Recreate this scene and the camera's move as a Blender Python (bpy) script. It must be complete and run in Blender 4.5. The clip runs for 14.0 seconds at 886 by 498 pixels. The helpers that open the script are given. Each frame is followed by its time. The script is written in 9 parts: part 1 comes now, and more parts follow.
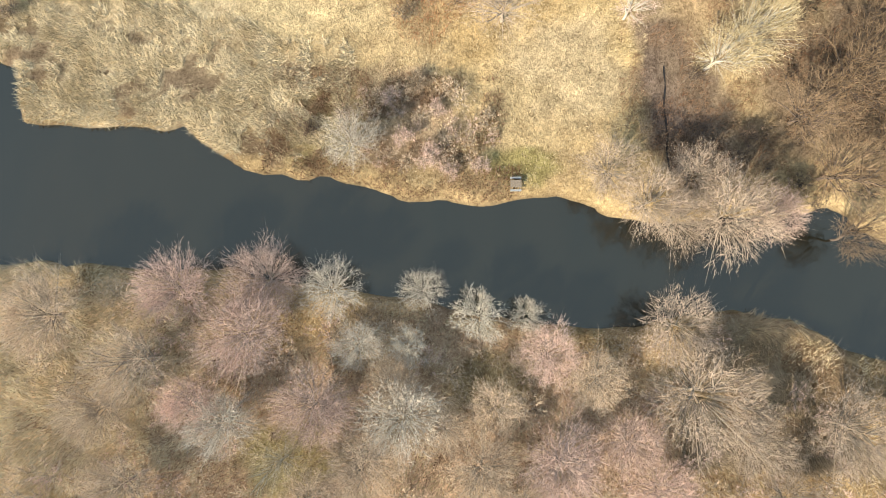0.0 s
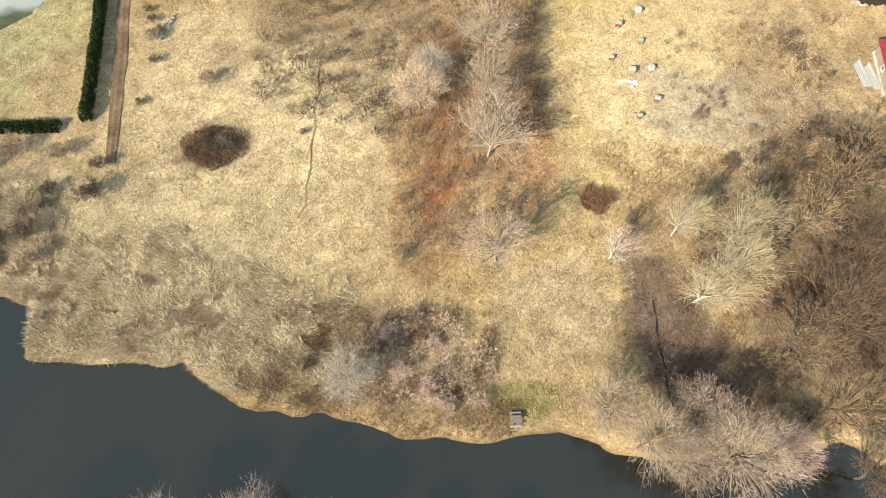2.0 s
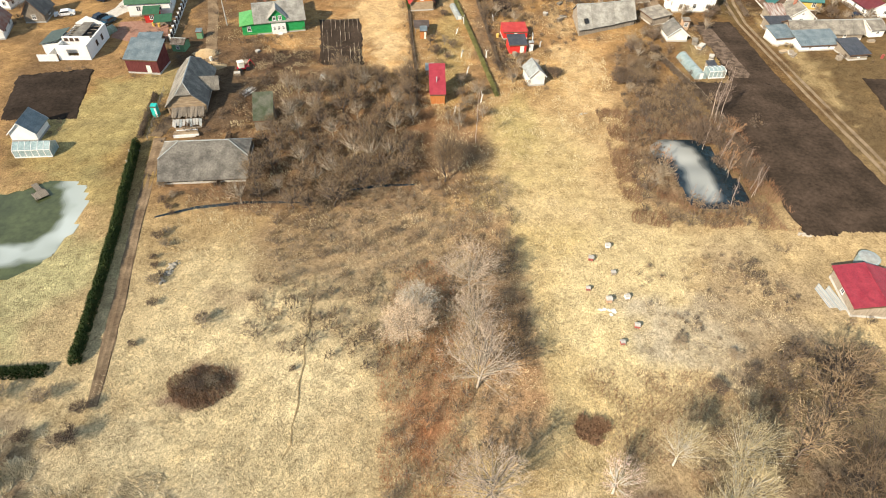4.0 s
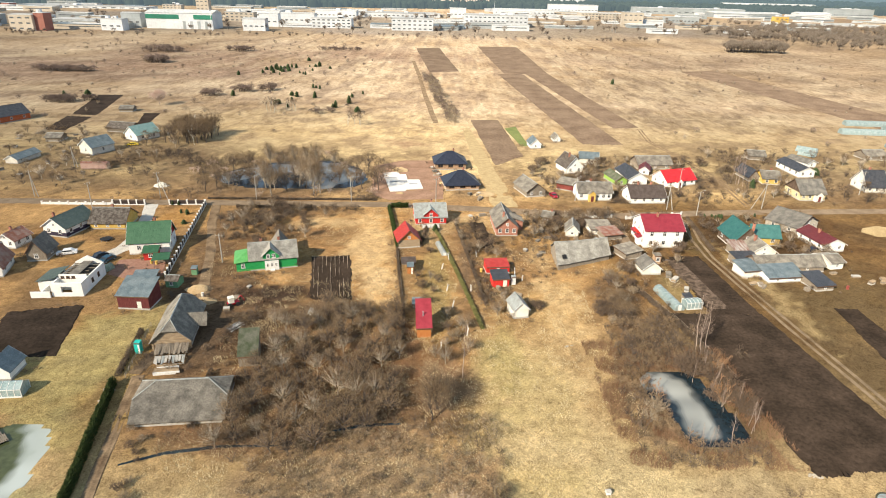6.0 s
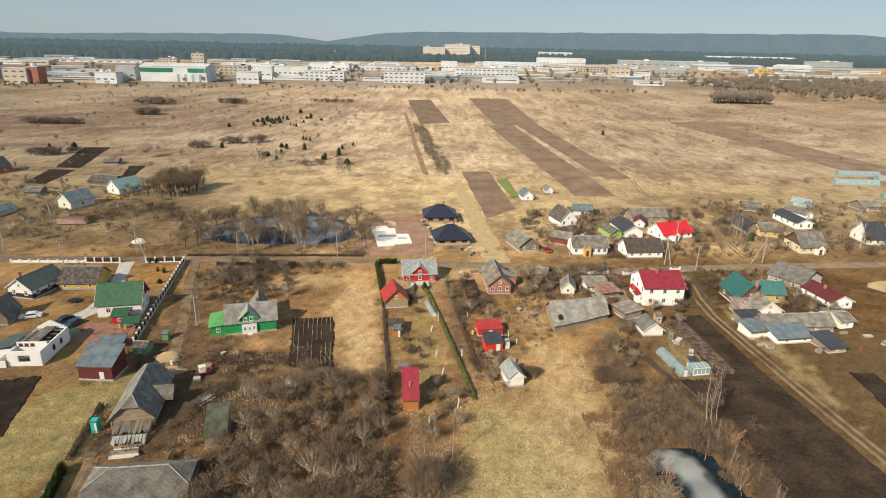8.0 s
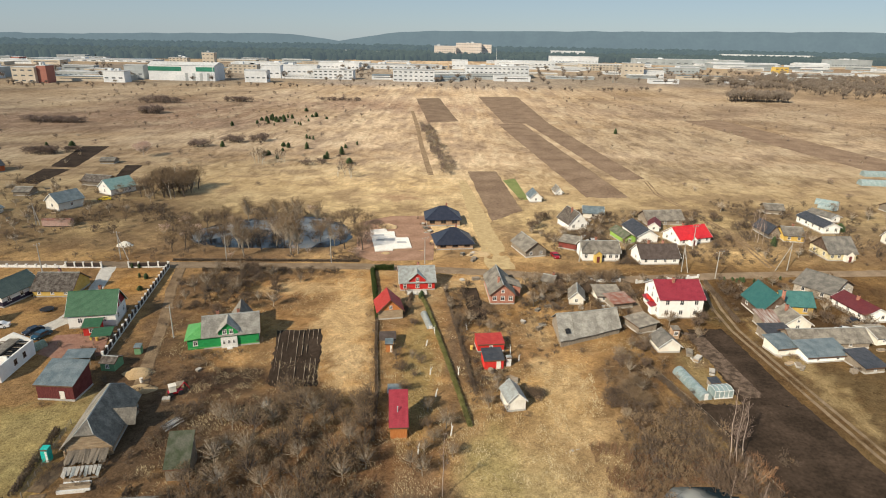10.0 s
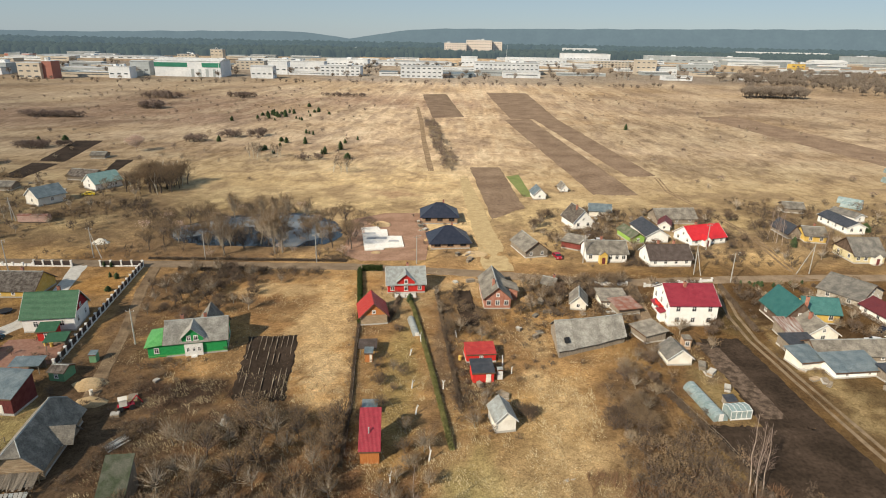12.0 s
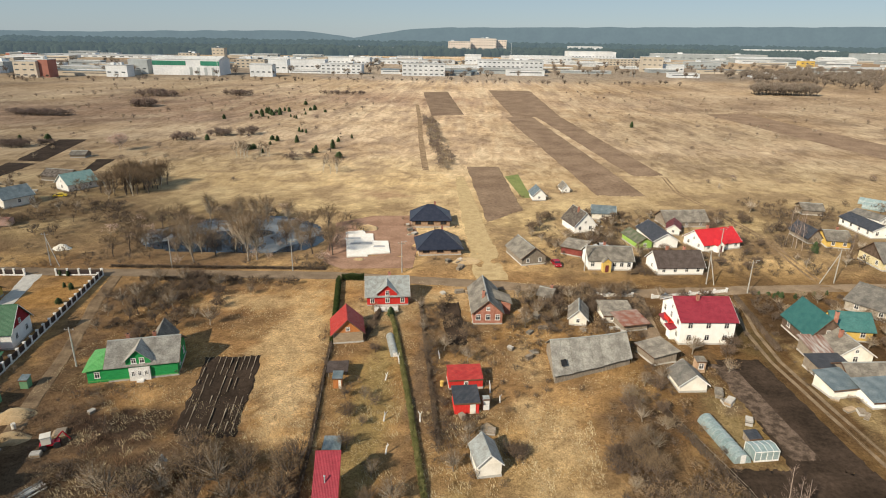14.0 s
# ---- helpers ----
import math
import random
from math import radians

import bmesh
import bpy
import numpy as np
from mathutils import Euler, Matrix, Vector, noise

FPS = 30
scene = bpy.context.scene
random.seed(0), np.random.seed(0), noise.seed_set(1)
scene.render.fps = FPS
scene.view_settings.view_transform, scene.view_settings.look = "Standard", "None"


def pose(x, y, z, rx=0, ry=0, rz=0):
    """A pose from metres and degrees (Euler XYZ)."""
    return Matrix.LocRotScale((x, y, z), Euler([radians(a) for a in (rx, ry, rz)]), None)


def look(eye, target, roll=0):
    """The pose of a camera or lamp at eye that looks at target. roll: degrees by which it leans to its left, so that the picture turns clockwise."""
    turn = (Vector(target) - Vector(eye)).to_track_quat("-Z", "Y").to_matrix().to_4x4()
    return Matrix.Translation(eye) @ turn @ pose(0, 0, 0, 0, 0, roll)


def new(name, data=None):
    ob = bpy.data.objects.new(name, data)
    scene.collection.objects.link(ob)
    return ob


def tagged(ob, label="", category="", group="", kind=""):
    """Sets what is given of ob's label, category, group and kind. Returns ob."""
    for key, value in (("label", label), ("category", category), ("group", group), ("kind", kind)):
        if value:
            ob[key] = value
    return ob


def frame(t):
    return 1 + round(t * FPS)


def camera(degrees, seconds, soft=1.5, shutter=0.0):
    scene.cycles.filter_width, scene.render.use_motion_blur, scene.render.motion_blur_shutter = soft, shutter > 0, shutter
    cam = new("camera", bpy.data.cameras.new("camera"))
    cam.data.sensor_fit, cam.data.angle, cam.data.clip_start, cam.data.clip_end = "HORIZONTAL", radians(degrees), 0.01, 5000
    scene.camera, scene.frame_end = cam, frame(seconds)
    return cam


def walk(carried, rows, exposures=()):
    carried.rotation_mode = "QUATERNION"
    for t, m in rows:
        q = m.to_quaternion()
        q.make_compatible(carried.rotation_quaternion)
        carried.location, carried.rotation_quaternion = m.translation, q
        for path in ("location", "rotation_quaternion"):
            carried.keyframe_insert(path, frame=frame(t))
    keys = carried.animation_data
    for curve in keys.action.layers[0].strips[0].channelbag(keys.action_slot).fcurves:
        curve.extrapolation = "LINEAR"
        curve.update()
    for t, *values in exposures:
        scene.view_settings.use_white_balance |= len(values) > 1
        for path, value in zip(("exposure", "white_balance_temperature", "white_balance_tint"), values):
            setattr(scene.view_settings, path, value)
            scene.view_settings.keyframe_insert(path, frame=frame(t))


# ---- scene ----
cam = camera(72.4, 14.0, soft=1.0)
PATH = [
    (0, (-2.583, 9.456, 51.41), (-2.547, 9.617, 49.417), 15.9),
    (0.5, (-2.427, 10.049, 51.503), (-2.406, 10.377, 49.531), 6.8),
    (1, (-2.455, 10.546, 51.691), (-2.443, 11.04, 49.753), 4.6),
    (1.5, (-2.318, 10.836, 51.792), (-2.319, 11.501, 49.906), 3.0),
    (2, (-2.301, 11.042, 51.937), (-2.311, 11.878, 50.12), 2.4),
    (2.5, (-2.163, 10.983, 51.967), (-2.182, 11.988, 50.238), 1.8),
    (3, (-2.25, 11.028, 52.088), (-2.266, 12.19, 50.46), 1.6),
    (3.2, (-2.288, 11.065, 52.134), (-2.301, 12.288, 50.551), 1.5),
    (5.3, (-2.907, 12.582, 54.033), (-2.874, 14.291, 52.994), 1.5),
    (5.5, (-2.749, 12.888, 54.088), (-2.717, 14.635, 53.114), 1.5),
    (5.9, (-2.589, 13.414, 54.12), (-2.554, 15.228, 53.28), 1.4),
    (6, (-2.579, 13.653, 54.124), (-2.541, 15.484, 53.319), 1.4),
    (6.5, (-2.538, 14.798, 53.949), (-2.494, 16.686, 53.292), 1.4),
    (7, (-2.424, 16.505, 53.93), (-2.372, 18.393, 53.273), 1.4),
    (7.5, (-2.088, 18.407, 53.957), (-2.034, 20.295, 53.3), 1.3),
    (8, (-1.704, 20.671, 53.912), (-1.645, 22.559, 53.253), 1.3),
    (10.5, (2.216, 32.449, 51.428), (2.222, 34.336, 50.766), 1.1),
    (11, (3.229, 34.749, 50.677), (3.223, 36.636, 50.013), 1.1),
    (11.5, (4.245, 37.157, 49.869), (4.235, 39.043, 49.204), 1.1),
    (12, (5.264, 39.695, 49.061), (5.25, 41.581, 48.395), 1.1),
    (12.5, (6.311, 42.413, 48.272), (6.293, 44.299, 47.606), 1.0),
    (13, (7.277, 45.203, 47.514), (7.254, 47.088, 46.847), 0.9),
    (13.5, (8.118, 48.218, 46.836), (8.091, 50.103, 46.168), 0.9),
    (14, (8.806, 51.418, 46.642), (8.774, 53.303, 45.974), 0.9),
]
walk(cam, [(t, look([1.25 * c for c in eye], [1.25 * c for c in target], roll)) for t, eye, target, roll in PATH],
     exposures=[(0, 0.70), (1.5, 0.50), (3.2, 0.46), (5.5, 0.36), (6.0, 0.29), (6.6, 0.16), (8, -0.13), (14, -0.18)])

# ---- world and sun ----
SUN_FROM = Vector((-0.54, -0.67, 0.55)).normalized()
world = bpy.data.worlds.new("world")
scene.world = world
world.use_nodes = True
wn = world.node_tree.nodes
sky = wn.new("ShaderNodeTexSky")
sky.sky_type = "NISHITA"
sky.sun_disc = False
sky.sun_elevation = math.asin(SUN_FROM.z)
sky.sun_rotation = math.atan2(SUN_FROM.x, SUN_FROM.y)
sky.altitude = 1200
sky.air_density, sky.dust_density, sky.ozone_density = 1.0, 0.4, 2.0
wn["Background"].inputs["Strength"].default_value = 0.078
haze = wn.new("ShaderNodeMix")
haze.data_type, haze.blend_type = "RGBA", "MULTIPLY"
haze.inputs[0].default_value, haze.inputs[7].default_value = 1.0, (0.93, 0.985, 1.09, 1)
world.node_tree.links.new(sky.outputs[0], haze.inputs[6])
veil = wn.new("ShaderNodeMix")
veil.data_type = "RGBA"
veil.inputs[0].default_value, veil.inputs[7].default_value = 0.6, (5.6, 7.1, 8.2, 1)
world.node_tree.links.new(haze.outputs[2], veil.inputs[6])
world.node_tree.links.new(veil.outputs[2], wn["Background"].inputs["Color"])
sun = new("sun", bpy.data.lights.new("sun", "SUN"))
sun.data.energy, sun.data.angle, sun.data.color = 4.9, radians(0.9), (1.0, 0.865, 0.665)
sun.matrix_world = look(SUN_FROM * 100, (0, 0, 0))


# ---- materials ----
def mat(name, c1, c2, scale=2.0, fine=14.0, rough=0.85, metal=0.0, bump=0.15, rnd=0.12, spec=0.3, ribs=0.0, attr=False, stretch=(1, 1, 1), con=1.1, detail=3):
    """Two colours mixed by coarse and fine noise, a shift from object to object, fine relief, optional ribs along x."""
    m = bpy.data.materials.new(name)
    m.use_nodes = True
    nt = m.node_tree
    n, ln = nt.nodes, nt.links.new
    b = n["Principled BSDF"]
    b.inputs["Roughness"].default_value = rough
    b.inputs["Metallic"].default_value = metal
    b.inputs["Specular IOR Level"].default_value = spec
    b.inputs["Diffuse Roughness"].default_value = 1.0 if rough > 0.8 else 0.3
    co = n.new("ShaderNodeTexCoord")
    mp = n.new("ShaderNodeMapping")
    mp.inputs["Scale"].default_value = stretch
    ln(co.outputs["Object"], mp.inputs[0])
    coarse, grain = n.new("ShaderNodeTexNoise"), n.new("ShaderNodeTexNoise")
    coarse.inputs["Scale"].default_value, coarse.inputs["Detail"].default_value = scale, 4
    grain.inputs["Scale"].default_value, grain.inputs["Detail"].default_value = fine, detail
    grain.inputs["Roughness"].default_value = 0.5 if detail < 5 else 0.72
    ln(mp.outputs[0], coarse.inputs["Vector"])
    ln(mp.outputs[0], grain.inputs["Vector"])
    ramp = n.new("ShaderNodeMapRange")
    ramp.inputs[1].default_value, ramp.inputs[2].default_value = 0.36, 0.64
    ln(coarse.outputs[0], ramp.inputs[0])
    mix = n.new("ShaderNodeMix")
    mix.data_type = "RGBA"
    mix.inputs[6].default_value, mix.inputs[7].default_value = (*c1, 1), (*c2, 1)
    ln(ramp.outputs[0], mix.inputs[0])
    col = mix.outputs[2]
    if attr:
        at = n.new("ShaderNodeAttribute")
        at.attribute_name = "cover"
        tint = n.new("ShaderNodeMix")
        tint.data_type, tint.blend_type = "RGBA", "MULTIPLY"
        tint.inputs[0].default_value = 1.0
        ln(at.outputs["Color"], tint.inputs[6])
        ln(col, tint.inputs[7])
        col = tint.outputs[2]
    info = n.new("ShaderNodeObjectInfo")
    hsv = n.new("ShaderNodeHueSaturation")
    ln(col, hsv.inputs["Color"])
    add = n.new("ShaderNodeMath")
    add.operation, add.inputs[1].default_value, add.inputs[2].default_value = "MULTIPLY_ADD", rnd * 2, 1 - rnd
    ln(info.outputs["Random"], add.inputs[0])
    vary = n.new("ShaderNodeMath")
    vary.operation, vary.inputs[1].default_value, vary.inputs[2].default_value = "MULTIPLY_ADD", con, 1 - con / 2
    ln(grain.outputs[0], vary.inputs[0])
    both = n.new("ShaderNodeMath")
    both.operation = "MULTIPLY"
    ln(add.outputs[0], both.inputs[0])
    ln(vary.outputs[0], both.inputs[1])
    ln(both.outputs[0], hsv.inputs["Value"])
    ln(hsv.outputs[0], b.inputs["Base Color"])
    if bump:
        bp = n.new("ShaderNodeBump")
        bp.inputs["Strength"].default_value, bp.inputs["Distance"].default_value = bump, 0.08
        ln(grain.outputs[0], bp.inputs["Height"])
        if ribs:
            wv = n.new("ShaderNodeTexWave")
            wv.bands_direction = "X"
            wv.inputs["Scale"].default_value = ribs
            ln(co.outputs["Object"], wv.inputs["Vector"])
            b2 = n.new("ShaderNodeBump")
            b2.inputs["Strength"].default_value, b2.inputs["Distance"].default_value = 0.5, 0.05
            ln(wv.outputs[1], b2.inputs["Height"])
            ln(bp.outputs[0], b2.inputs["Normal"])
            bp = b2
        ln(bp.outputs[0], b.inputs["Normal"])
    return m


def sheet(name, c1, c2, rough=0.45, scale=0.9):
    return mat(name, c1, c2, scale, 5, rough, 0.0, 0.08, 0.04, 0.45, ribs=1.6)


ROOF_GREEN = sheet("green_sheet", (0.035, 0.115, 0.055), (0.05, 0.14, 0.07))
ROOF_LIME = sheet("light_green_sheet", (0.10, 0.36, 0.10), (0.14, 0.42, 0.13))
ROOF_GREYGREEN = sheet("grey_green_sheet", (0.07, 0.10, 0.09), (0.10, 0.13, 0.11))
ROOF_TEAL = sheet("teal_sheet", (0.03, 0.13, 0.125), (0.05, 0.17, 0.155))
ROOF_TEALMID = sheet("mid_teal_sheet", (0.055, 0.175, 0.165), (0.08, 0.215, 0.20))
ROOF_STREAK = mat("streaked_tin", (0.24, 0.10, 0.065), (0.55, 0.52, 0.48), 1.0, 3, 0.6, ribs=1.6, stretch=(2.4, 0.25, 1), con=0.8)
ROOF_TEALPALE = sheet("pale_teal_sheet", (0.20, 0.34, 0.32), (0.27, 0.40, 0.38))
ROOF_BLUE = sheet("blue_grey_sheet", (0.125, 0.165, 0.185), (0.215, 0.255, 0.27), 0.4, 0.6)
ROOF_RED = sheet("red_sheet", (0.42, 0.035, 0.03), (0.50, 0.06, 0.045))
ROOF_BRIGHTRED = sheet("bright_red_sheet", (0.60, 0.02, 0.03), (0.68, 0.035, 0.04))
ROOF_CRIMSON = sheet("crimson_sheet", (0.27, 0.025, 0.042), (0.34, 0.04, 0.058))
ROOF_RASP = sheet("raspberry_sheet", (0.31, 0.028, 0.045), (0.38, 0.04, 0.06))
ROOF_MAROON = sheet("maroon_sheet", (0.13, 0.025, 0.03), (0.17, 0.035, 0.035))
ROOF_ZINC = sheet("zinc_sheet", (0.42, 0.45, 0.44), (0.30, 0.30, 0.28), 0.4, 1.2)
ROOF_DARK = sheet("charcoal_sheet", (0.045, 0.05, 0.06), (0.08, 0.08, 0.09))
ROOF_NAVY = mat("dark_tiles", (0.022, 0.028, 0.05), (0.04, 0.045, 0.07), 1.0, 9, 0.4, bump=0.3, spec=0.5)
ROOF_SLATE = mat("grey_slate", (0.16, 0.145, 0.125), (0.29, 0.265, 0.225), 0.6, 3.5, 0.9, ribs=1.9, con=1.9, detail=5)
ROOF_SLATELIGHT = mat("light_grey_slate", (0.25, 0.235, 0.21), (0.40, 0.385, 0.345), 0.6, 3.5, 0.9, ribs=1.9, con=1.8, detail=5)
ROOF_BROWN = mat("brown_slate", (0.075, 0.058, 0.048), (0.21, 0.185, 0.16), 1.1, 3.5, 0.9, ribs=1.9, con=1.9, detail=5)
ROOF_DARKBROWN = mat("dark_brown_slate", (0.085, 0.065, 0.058), (0.125, 0.10, 0.09), 0.8, 5, 0.9, ribs=1.9)
ROOF_DARKSLATE = mat("dark_grey_slate", (0.135, 0.13, 0.12), (0.235, 0.22, 0.195), 0.6, 3.5, 0.9, ribs=1.9, con=1.8, detail=5)
ROOF_MOSS = mat("mossy_felt", (0.085, 0.105, 0.06), (0.17, 0.17, 0.13), 0.7, 6, 0.95)
ROOF_RUST = mat("rusty_sheet", (0.26, 0.10, 0.065), (0.34, 0.24, 0.20), 0.7, 5, 0.7, ribs=1.6)
WHITE = mat("white_render", (0.82, 0.80, 0.76), (0.88, 0.87, 0.84), 0.8, 6, 0.9, bump=0.06, rnd=0.04, con=0.3)
CREAM = mat("cream_render", (0.72, 0.68, 0.60), (0.82, 0.79, 0.72), 0.7, 6, 0.9, bump=0.06, rnd=0.05, con=0.3)
PURPLE = mat("dark_plinth_paint", (0.045, 0.035, 0.06), (0.07, 0.055, 0.085), 1, 6)
YELLOW = mat("yellow_paint", (0.62, 0.42, 0.10), (0.68, 0.50, 0.16), 0.9, 7, rnd=0.06)
YELLOWPALE = mat("pale_yellow_paint", (0.58, 0.50, 0.28), (0.64, 0.57, 0.38), 0.9, 7, rnd=0.06)
LIME = mat("lime_paint", (0.30, 0.50, 0.10), (0.36, 0.56, 0.14), 0.9, 7)
GREENWALL = mat("pale_green_boards", (0.16, 0.34, 0.18), (0.22, 0.40, 0.22), 1, 6, stretch=(1, 1, 6))
GREENPAINT = mat("emerald_boards", (0.02, 0.27, 0.075), (0.03, 0.34, 0.10), 0.9, 5, 0.65, stretch=(1, 1, 6), rnd=0.03)
RED = mat("dark_red_boards", (0.28, 0.02, 0.03), (0.34, 0.035, 0.04), 1, 6, stretch=(1, 1, 4))
REDBRIGHT = mat("red_boards", (0.55, 0.03, 0.025), (0.62, 0.05, 0.04), 1, 6, stretch=(5, 1, 1), rnd=0.05)
DARKRED = mat("oxblood_boards", (0.13, 0.03, 0.03), (0.18, 0.05, 0.045), 1, 6, stretch=(5, 1, 1))
RUSTWALL = mat("rust_red_boards", (0.26, 0.06, 0.05), (0.34, 0.10, 0.08), 1, 6)
ORANGEWALL = mat("orange_render", (0.50, 0.13, 0.05), (0.56, 0.18, 0.08), 1, 6)
ORANGEWOOD = mat("varnished_boards", (0.48, 0.17, 0.05), (0.56, 0.24, 0.085), 1.2, 8, 0.6, stretch=(6, 6, 0.6))
OLDWOOD = mat("weathered_boards", (0.20, 0.165, 0.125), (0.33, 0.28, 0.225), 1.5, 10, stretch=(5, 5, 0.7))
LOGS = mat("bare_logs", (0.30, 0.22, 0.14), (0.44, 0.34, 0.23), 1.2, 9, stretch=(0.7, 0.7, 5))
BROWNWALL = mat("brown_boards", (0.10, 0.07, 0.052), (0.17, 0.12, 0.09), 1.2, 8)
BRICK = mat("red_brick", (0.34, 0.14, 0.095), (0.44, 0.22, 0.16), 1.5, 16)
TANBRICK = mat("tan_brick", (0.42, 0.27, 0.17), (0.52, 0.37, 0.25), 1.5, 16)
STONE = mat("rubble_stone", (0.36, 0.31, 0.25), (0.56, 0.52, 0.45), 2.5, 12, bump=0.4)
CONCRETE = mat("concrete", (0.42, 0.40, 0.37), (0.52, 0.50, 0.46), 0.8, 8, bump=0.08)
SLABWHITE = mat("foundation_slab", (0.66, 0.64, 0.60), (0.76, 0.74, 0.71), 0.4, 5, bump=0.05)
INSUL = mat("grey_membrane", (0.33, 0.34, 0.36), (0.42, 0.43, 0.44), 0.4, 5, bump=0.05)
TURQ = mat("turquoise_plastic", (0.02, 0.48, 0.42), (0.04, 0.54, 0.47), 1, 6, 0.4, bump=0.0)
GLASS = mat("window_glass", (0.02, 0.025, 0.03), (0.035, 0.04, 0.05), 1, 3, 0.08, bump=0.0, spec=0.8)
FRAMEWHITE = mat("white_frame", (0.76, 0.75, 0.72), (0.80, 0.79, 0.77), 1, 6, 0.5, bump=0.0, rnd=0.03)
FRAMEBROWN = mat("brown_frame", (0.12, 0.07, 0.045), (0.17, 0.10, 0.065), 1, 6, 0.5, bump=0.0)
POLY = mat("greenhouse_film", (0.27, 0.36, 0.36), (0.38, 0.46, 0.46), 0.8, 4, 0.25, bump=0.05, spec=0.6)
BLACK = mat("black_rubber", (0.018, 0.018, 0.02), (0.03, 0.03, 0.032), 2, 8, 0.7)
DARKPANEL = mat("dark_fence_panel", (0.035, 0.025, 0.025), (0.06, 0.045, 0.04), 2, 8, 0.6)
CARBLUE = mat("blue_car_paint", (0.02, 0.09, 0.16), (0.025, 0.11, 0.19), 1, 4, 0.2, 0.3, 0.0, spec=0.6)
CARDARK = mat("dark_car_paint", (0.02, 0.03, 0.05), (0.025, 0.035, 0.06), 1, 4, 0.2, 0.3, 0.0, spec=0.6)
CARWHITE = mat("white_car_paint", (0.72, 0.73, 0.74), (0.76, 0.77, 0.78), 1, 4, 0.2, 0.0, 0.0, spec=0.6)
CARRED = mat("red_car_paint", (0.42, 0.015, 0.03), (0.48, 0.02, 0.04), 1, 4, 0.2, 0.1, 0.0, spec=0.6)


def ground_mat():
    """Dead grass over soil: matted tufts and fine stalks close by, broad bleached and brown streaks out on the plain."""
    m = bpy.data.materials.new("dry_meadow")
    m.use_nodes = True
    n, ln = m.node_tree.nodes, m.node_tree.links.new
    b = n["Principled BSDF"]
    b.inputs["Roughness"].default_value = 0.95
    b.inputs["Diffuse Roughness"].default_value = 1.0
    b.inputs["Specular IOR Level"].default_value = 0.08
    co, at = n.new("ShaderNodeTexCoord"), n.new("ShaderNodeAttribute")
    at.attribute_name = "cover"

    def tex(scale, detail, rough, bend=0.0, stretch=(1, 1, 1)):
        mp, t = n.new("ShaderNodeMapping"), n.new("ShaderNodeTexNoise")
        mp.inputs["Scale"].default_value = stretch
        ln(co.outputs["Object"], mp.inputs[0])
        for key, v in (("Scale", scale), ("Detail", detail), ("Roughness", rough), ("Distortion", bend)):
            t.inputs[key].default_value = v
        ln(mp.outputs[0], t.inputs["Vector"])
        return t.outputs[0]

    def span(x, a0, a1, b0, b1):
        r = n.new("ShaderNodeMapRange")
        for k, v in enumerate((a0, a1, b0, b1)):
            r.inputs[k + 1].default_value = v
        ln(x, r.inputs[0])
        return r.outputs[0]

    def times(x, y, op="MULTIPLY"):
        k = n.new("ShaderNodeMath")
        k.operation = op
        for i, v in enumerate((x, y)):
            if isinstance(v, (int, float)):
                k.inputs[i].default_value = v
            else:
                ln(v, k.inputs[i])
        return k.outputs[0]

    def blend(f, x, y, way="MIX"):
        k = n.new("ShaderNodeMix")
        k.data_type, k.blend_type = "RGBA", way
        for i, v in ((0, f), (6, x), (7, y)):
            if isinstance(v, (int, float, tuple)):
                k.inputs[i].default_value = v
            else:
                ln(v, k.inputs[i])
        return k.outputs[2]

    tuft = tex(1.5, 7, 0.72, 1.6)
    stalk = tex(6.5, 4, 0.7, 0.8, (1, 0.55, 1))
    clod = tex(0.42, 3, 0.6, 0.5)
    near = times(span(tuft, 0.30, 0.66, 0.50, 1.50), span(stalk, 0.3, 0.68, 0.70, 1.34))
    near = times(near, span(clod, 0.3, 0.7, 0.82, 1.16))
    flock = tex(0.19, 10, 0.8, 1.0, (1, 0.45, 1))
    drift = tex(0.03, 5, 0.65, 0.8, (1, 0.6, 1))
    far = times(span(flock, 0.36, 0.64, 0.62, 1.28), span(drift, 0.32, 0.68, 0.88, 1.08))
    value = n.new("ShaderNodeMix")
    ln(at.outputs["Alpha"], value.inputs[0])
    ln(near, value.inputs[2])
    ln(far, value.inputs[3])
    dim = times(value.outputs[0], 0.98)
    brown = blend(span(dim, 0.45, 1.0, 0.75, 0.0), at.outputs["Color"], blend(1.0, at.outputs["Color"], (0.88, 0.76, 0.66, 1), "MULTIPLY"))
    hsv = n.new("ShaderNodeHueSaturation")
    ln(brown, hsv.inputs["Color"])
    ln(dim, hsv.inputs["Value"])
    ln(hsv.outputs[0], b.inputs["Base Color"])
    bp = n.new("ShaderNodeBump")
    bp.inputs["Strength"].default_value, bp.inputs["Distance"].default_value = 1.0, 0.22
    ln(times(tuft, times(stalk, 0.5), "ADD"), bp.inputs["Height"])
    ln(bp.outputs[0], b.inputs["Normal"])
    return m


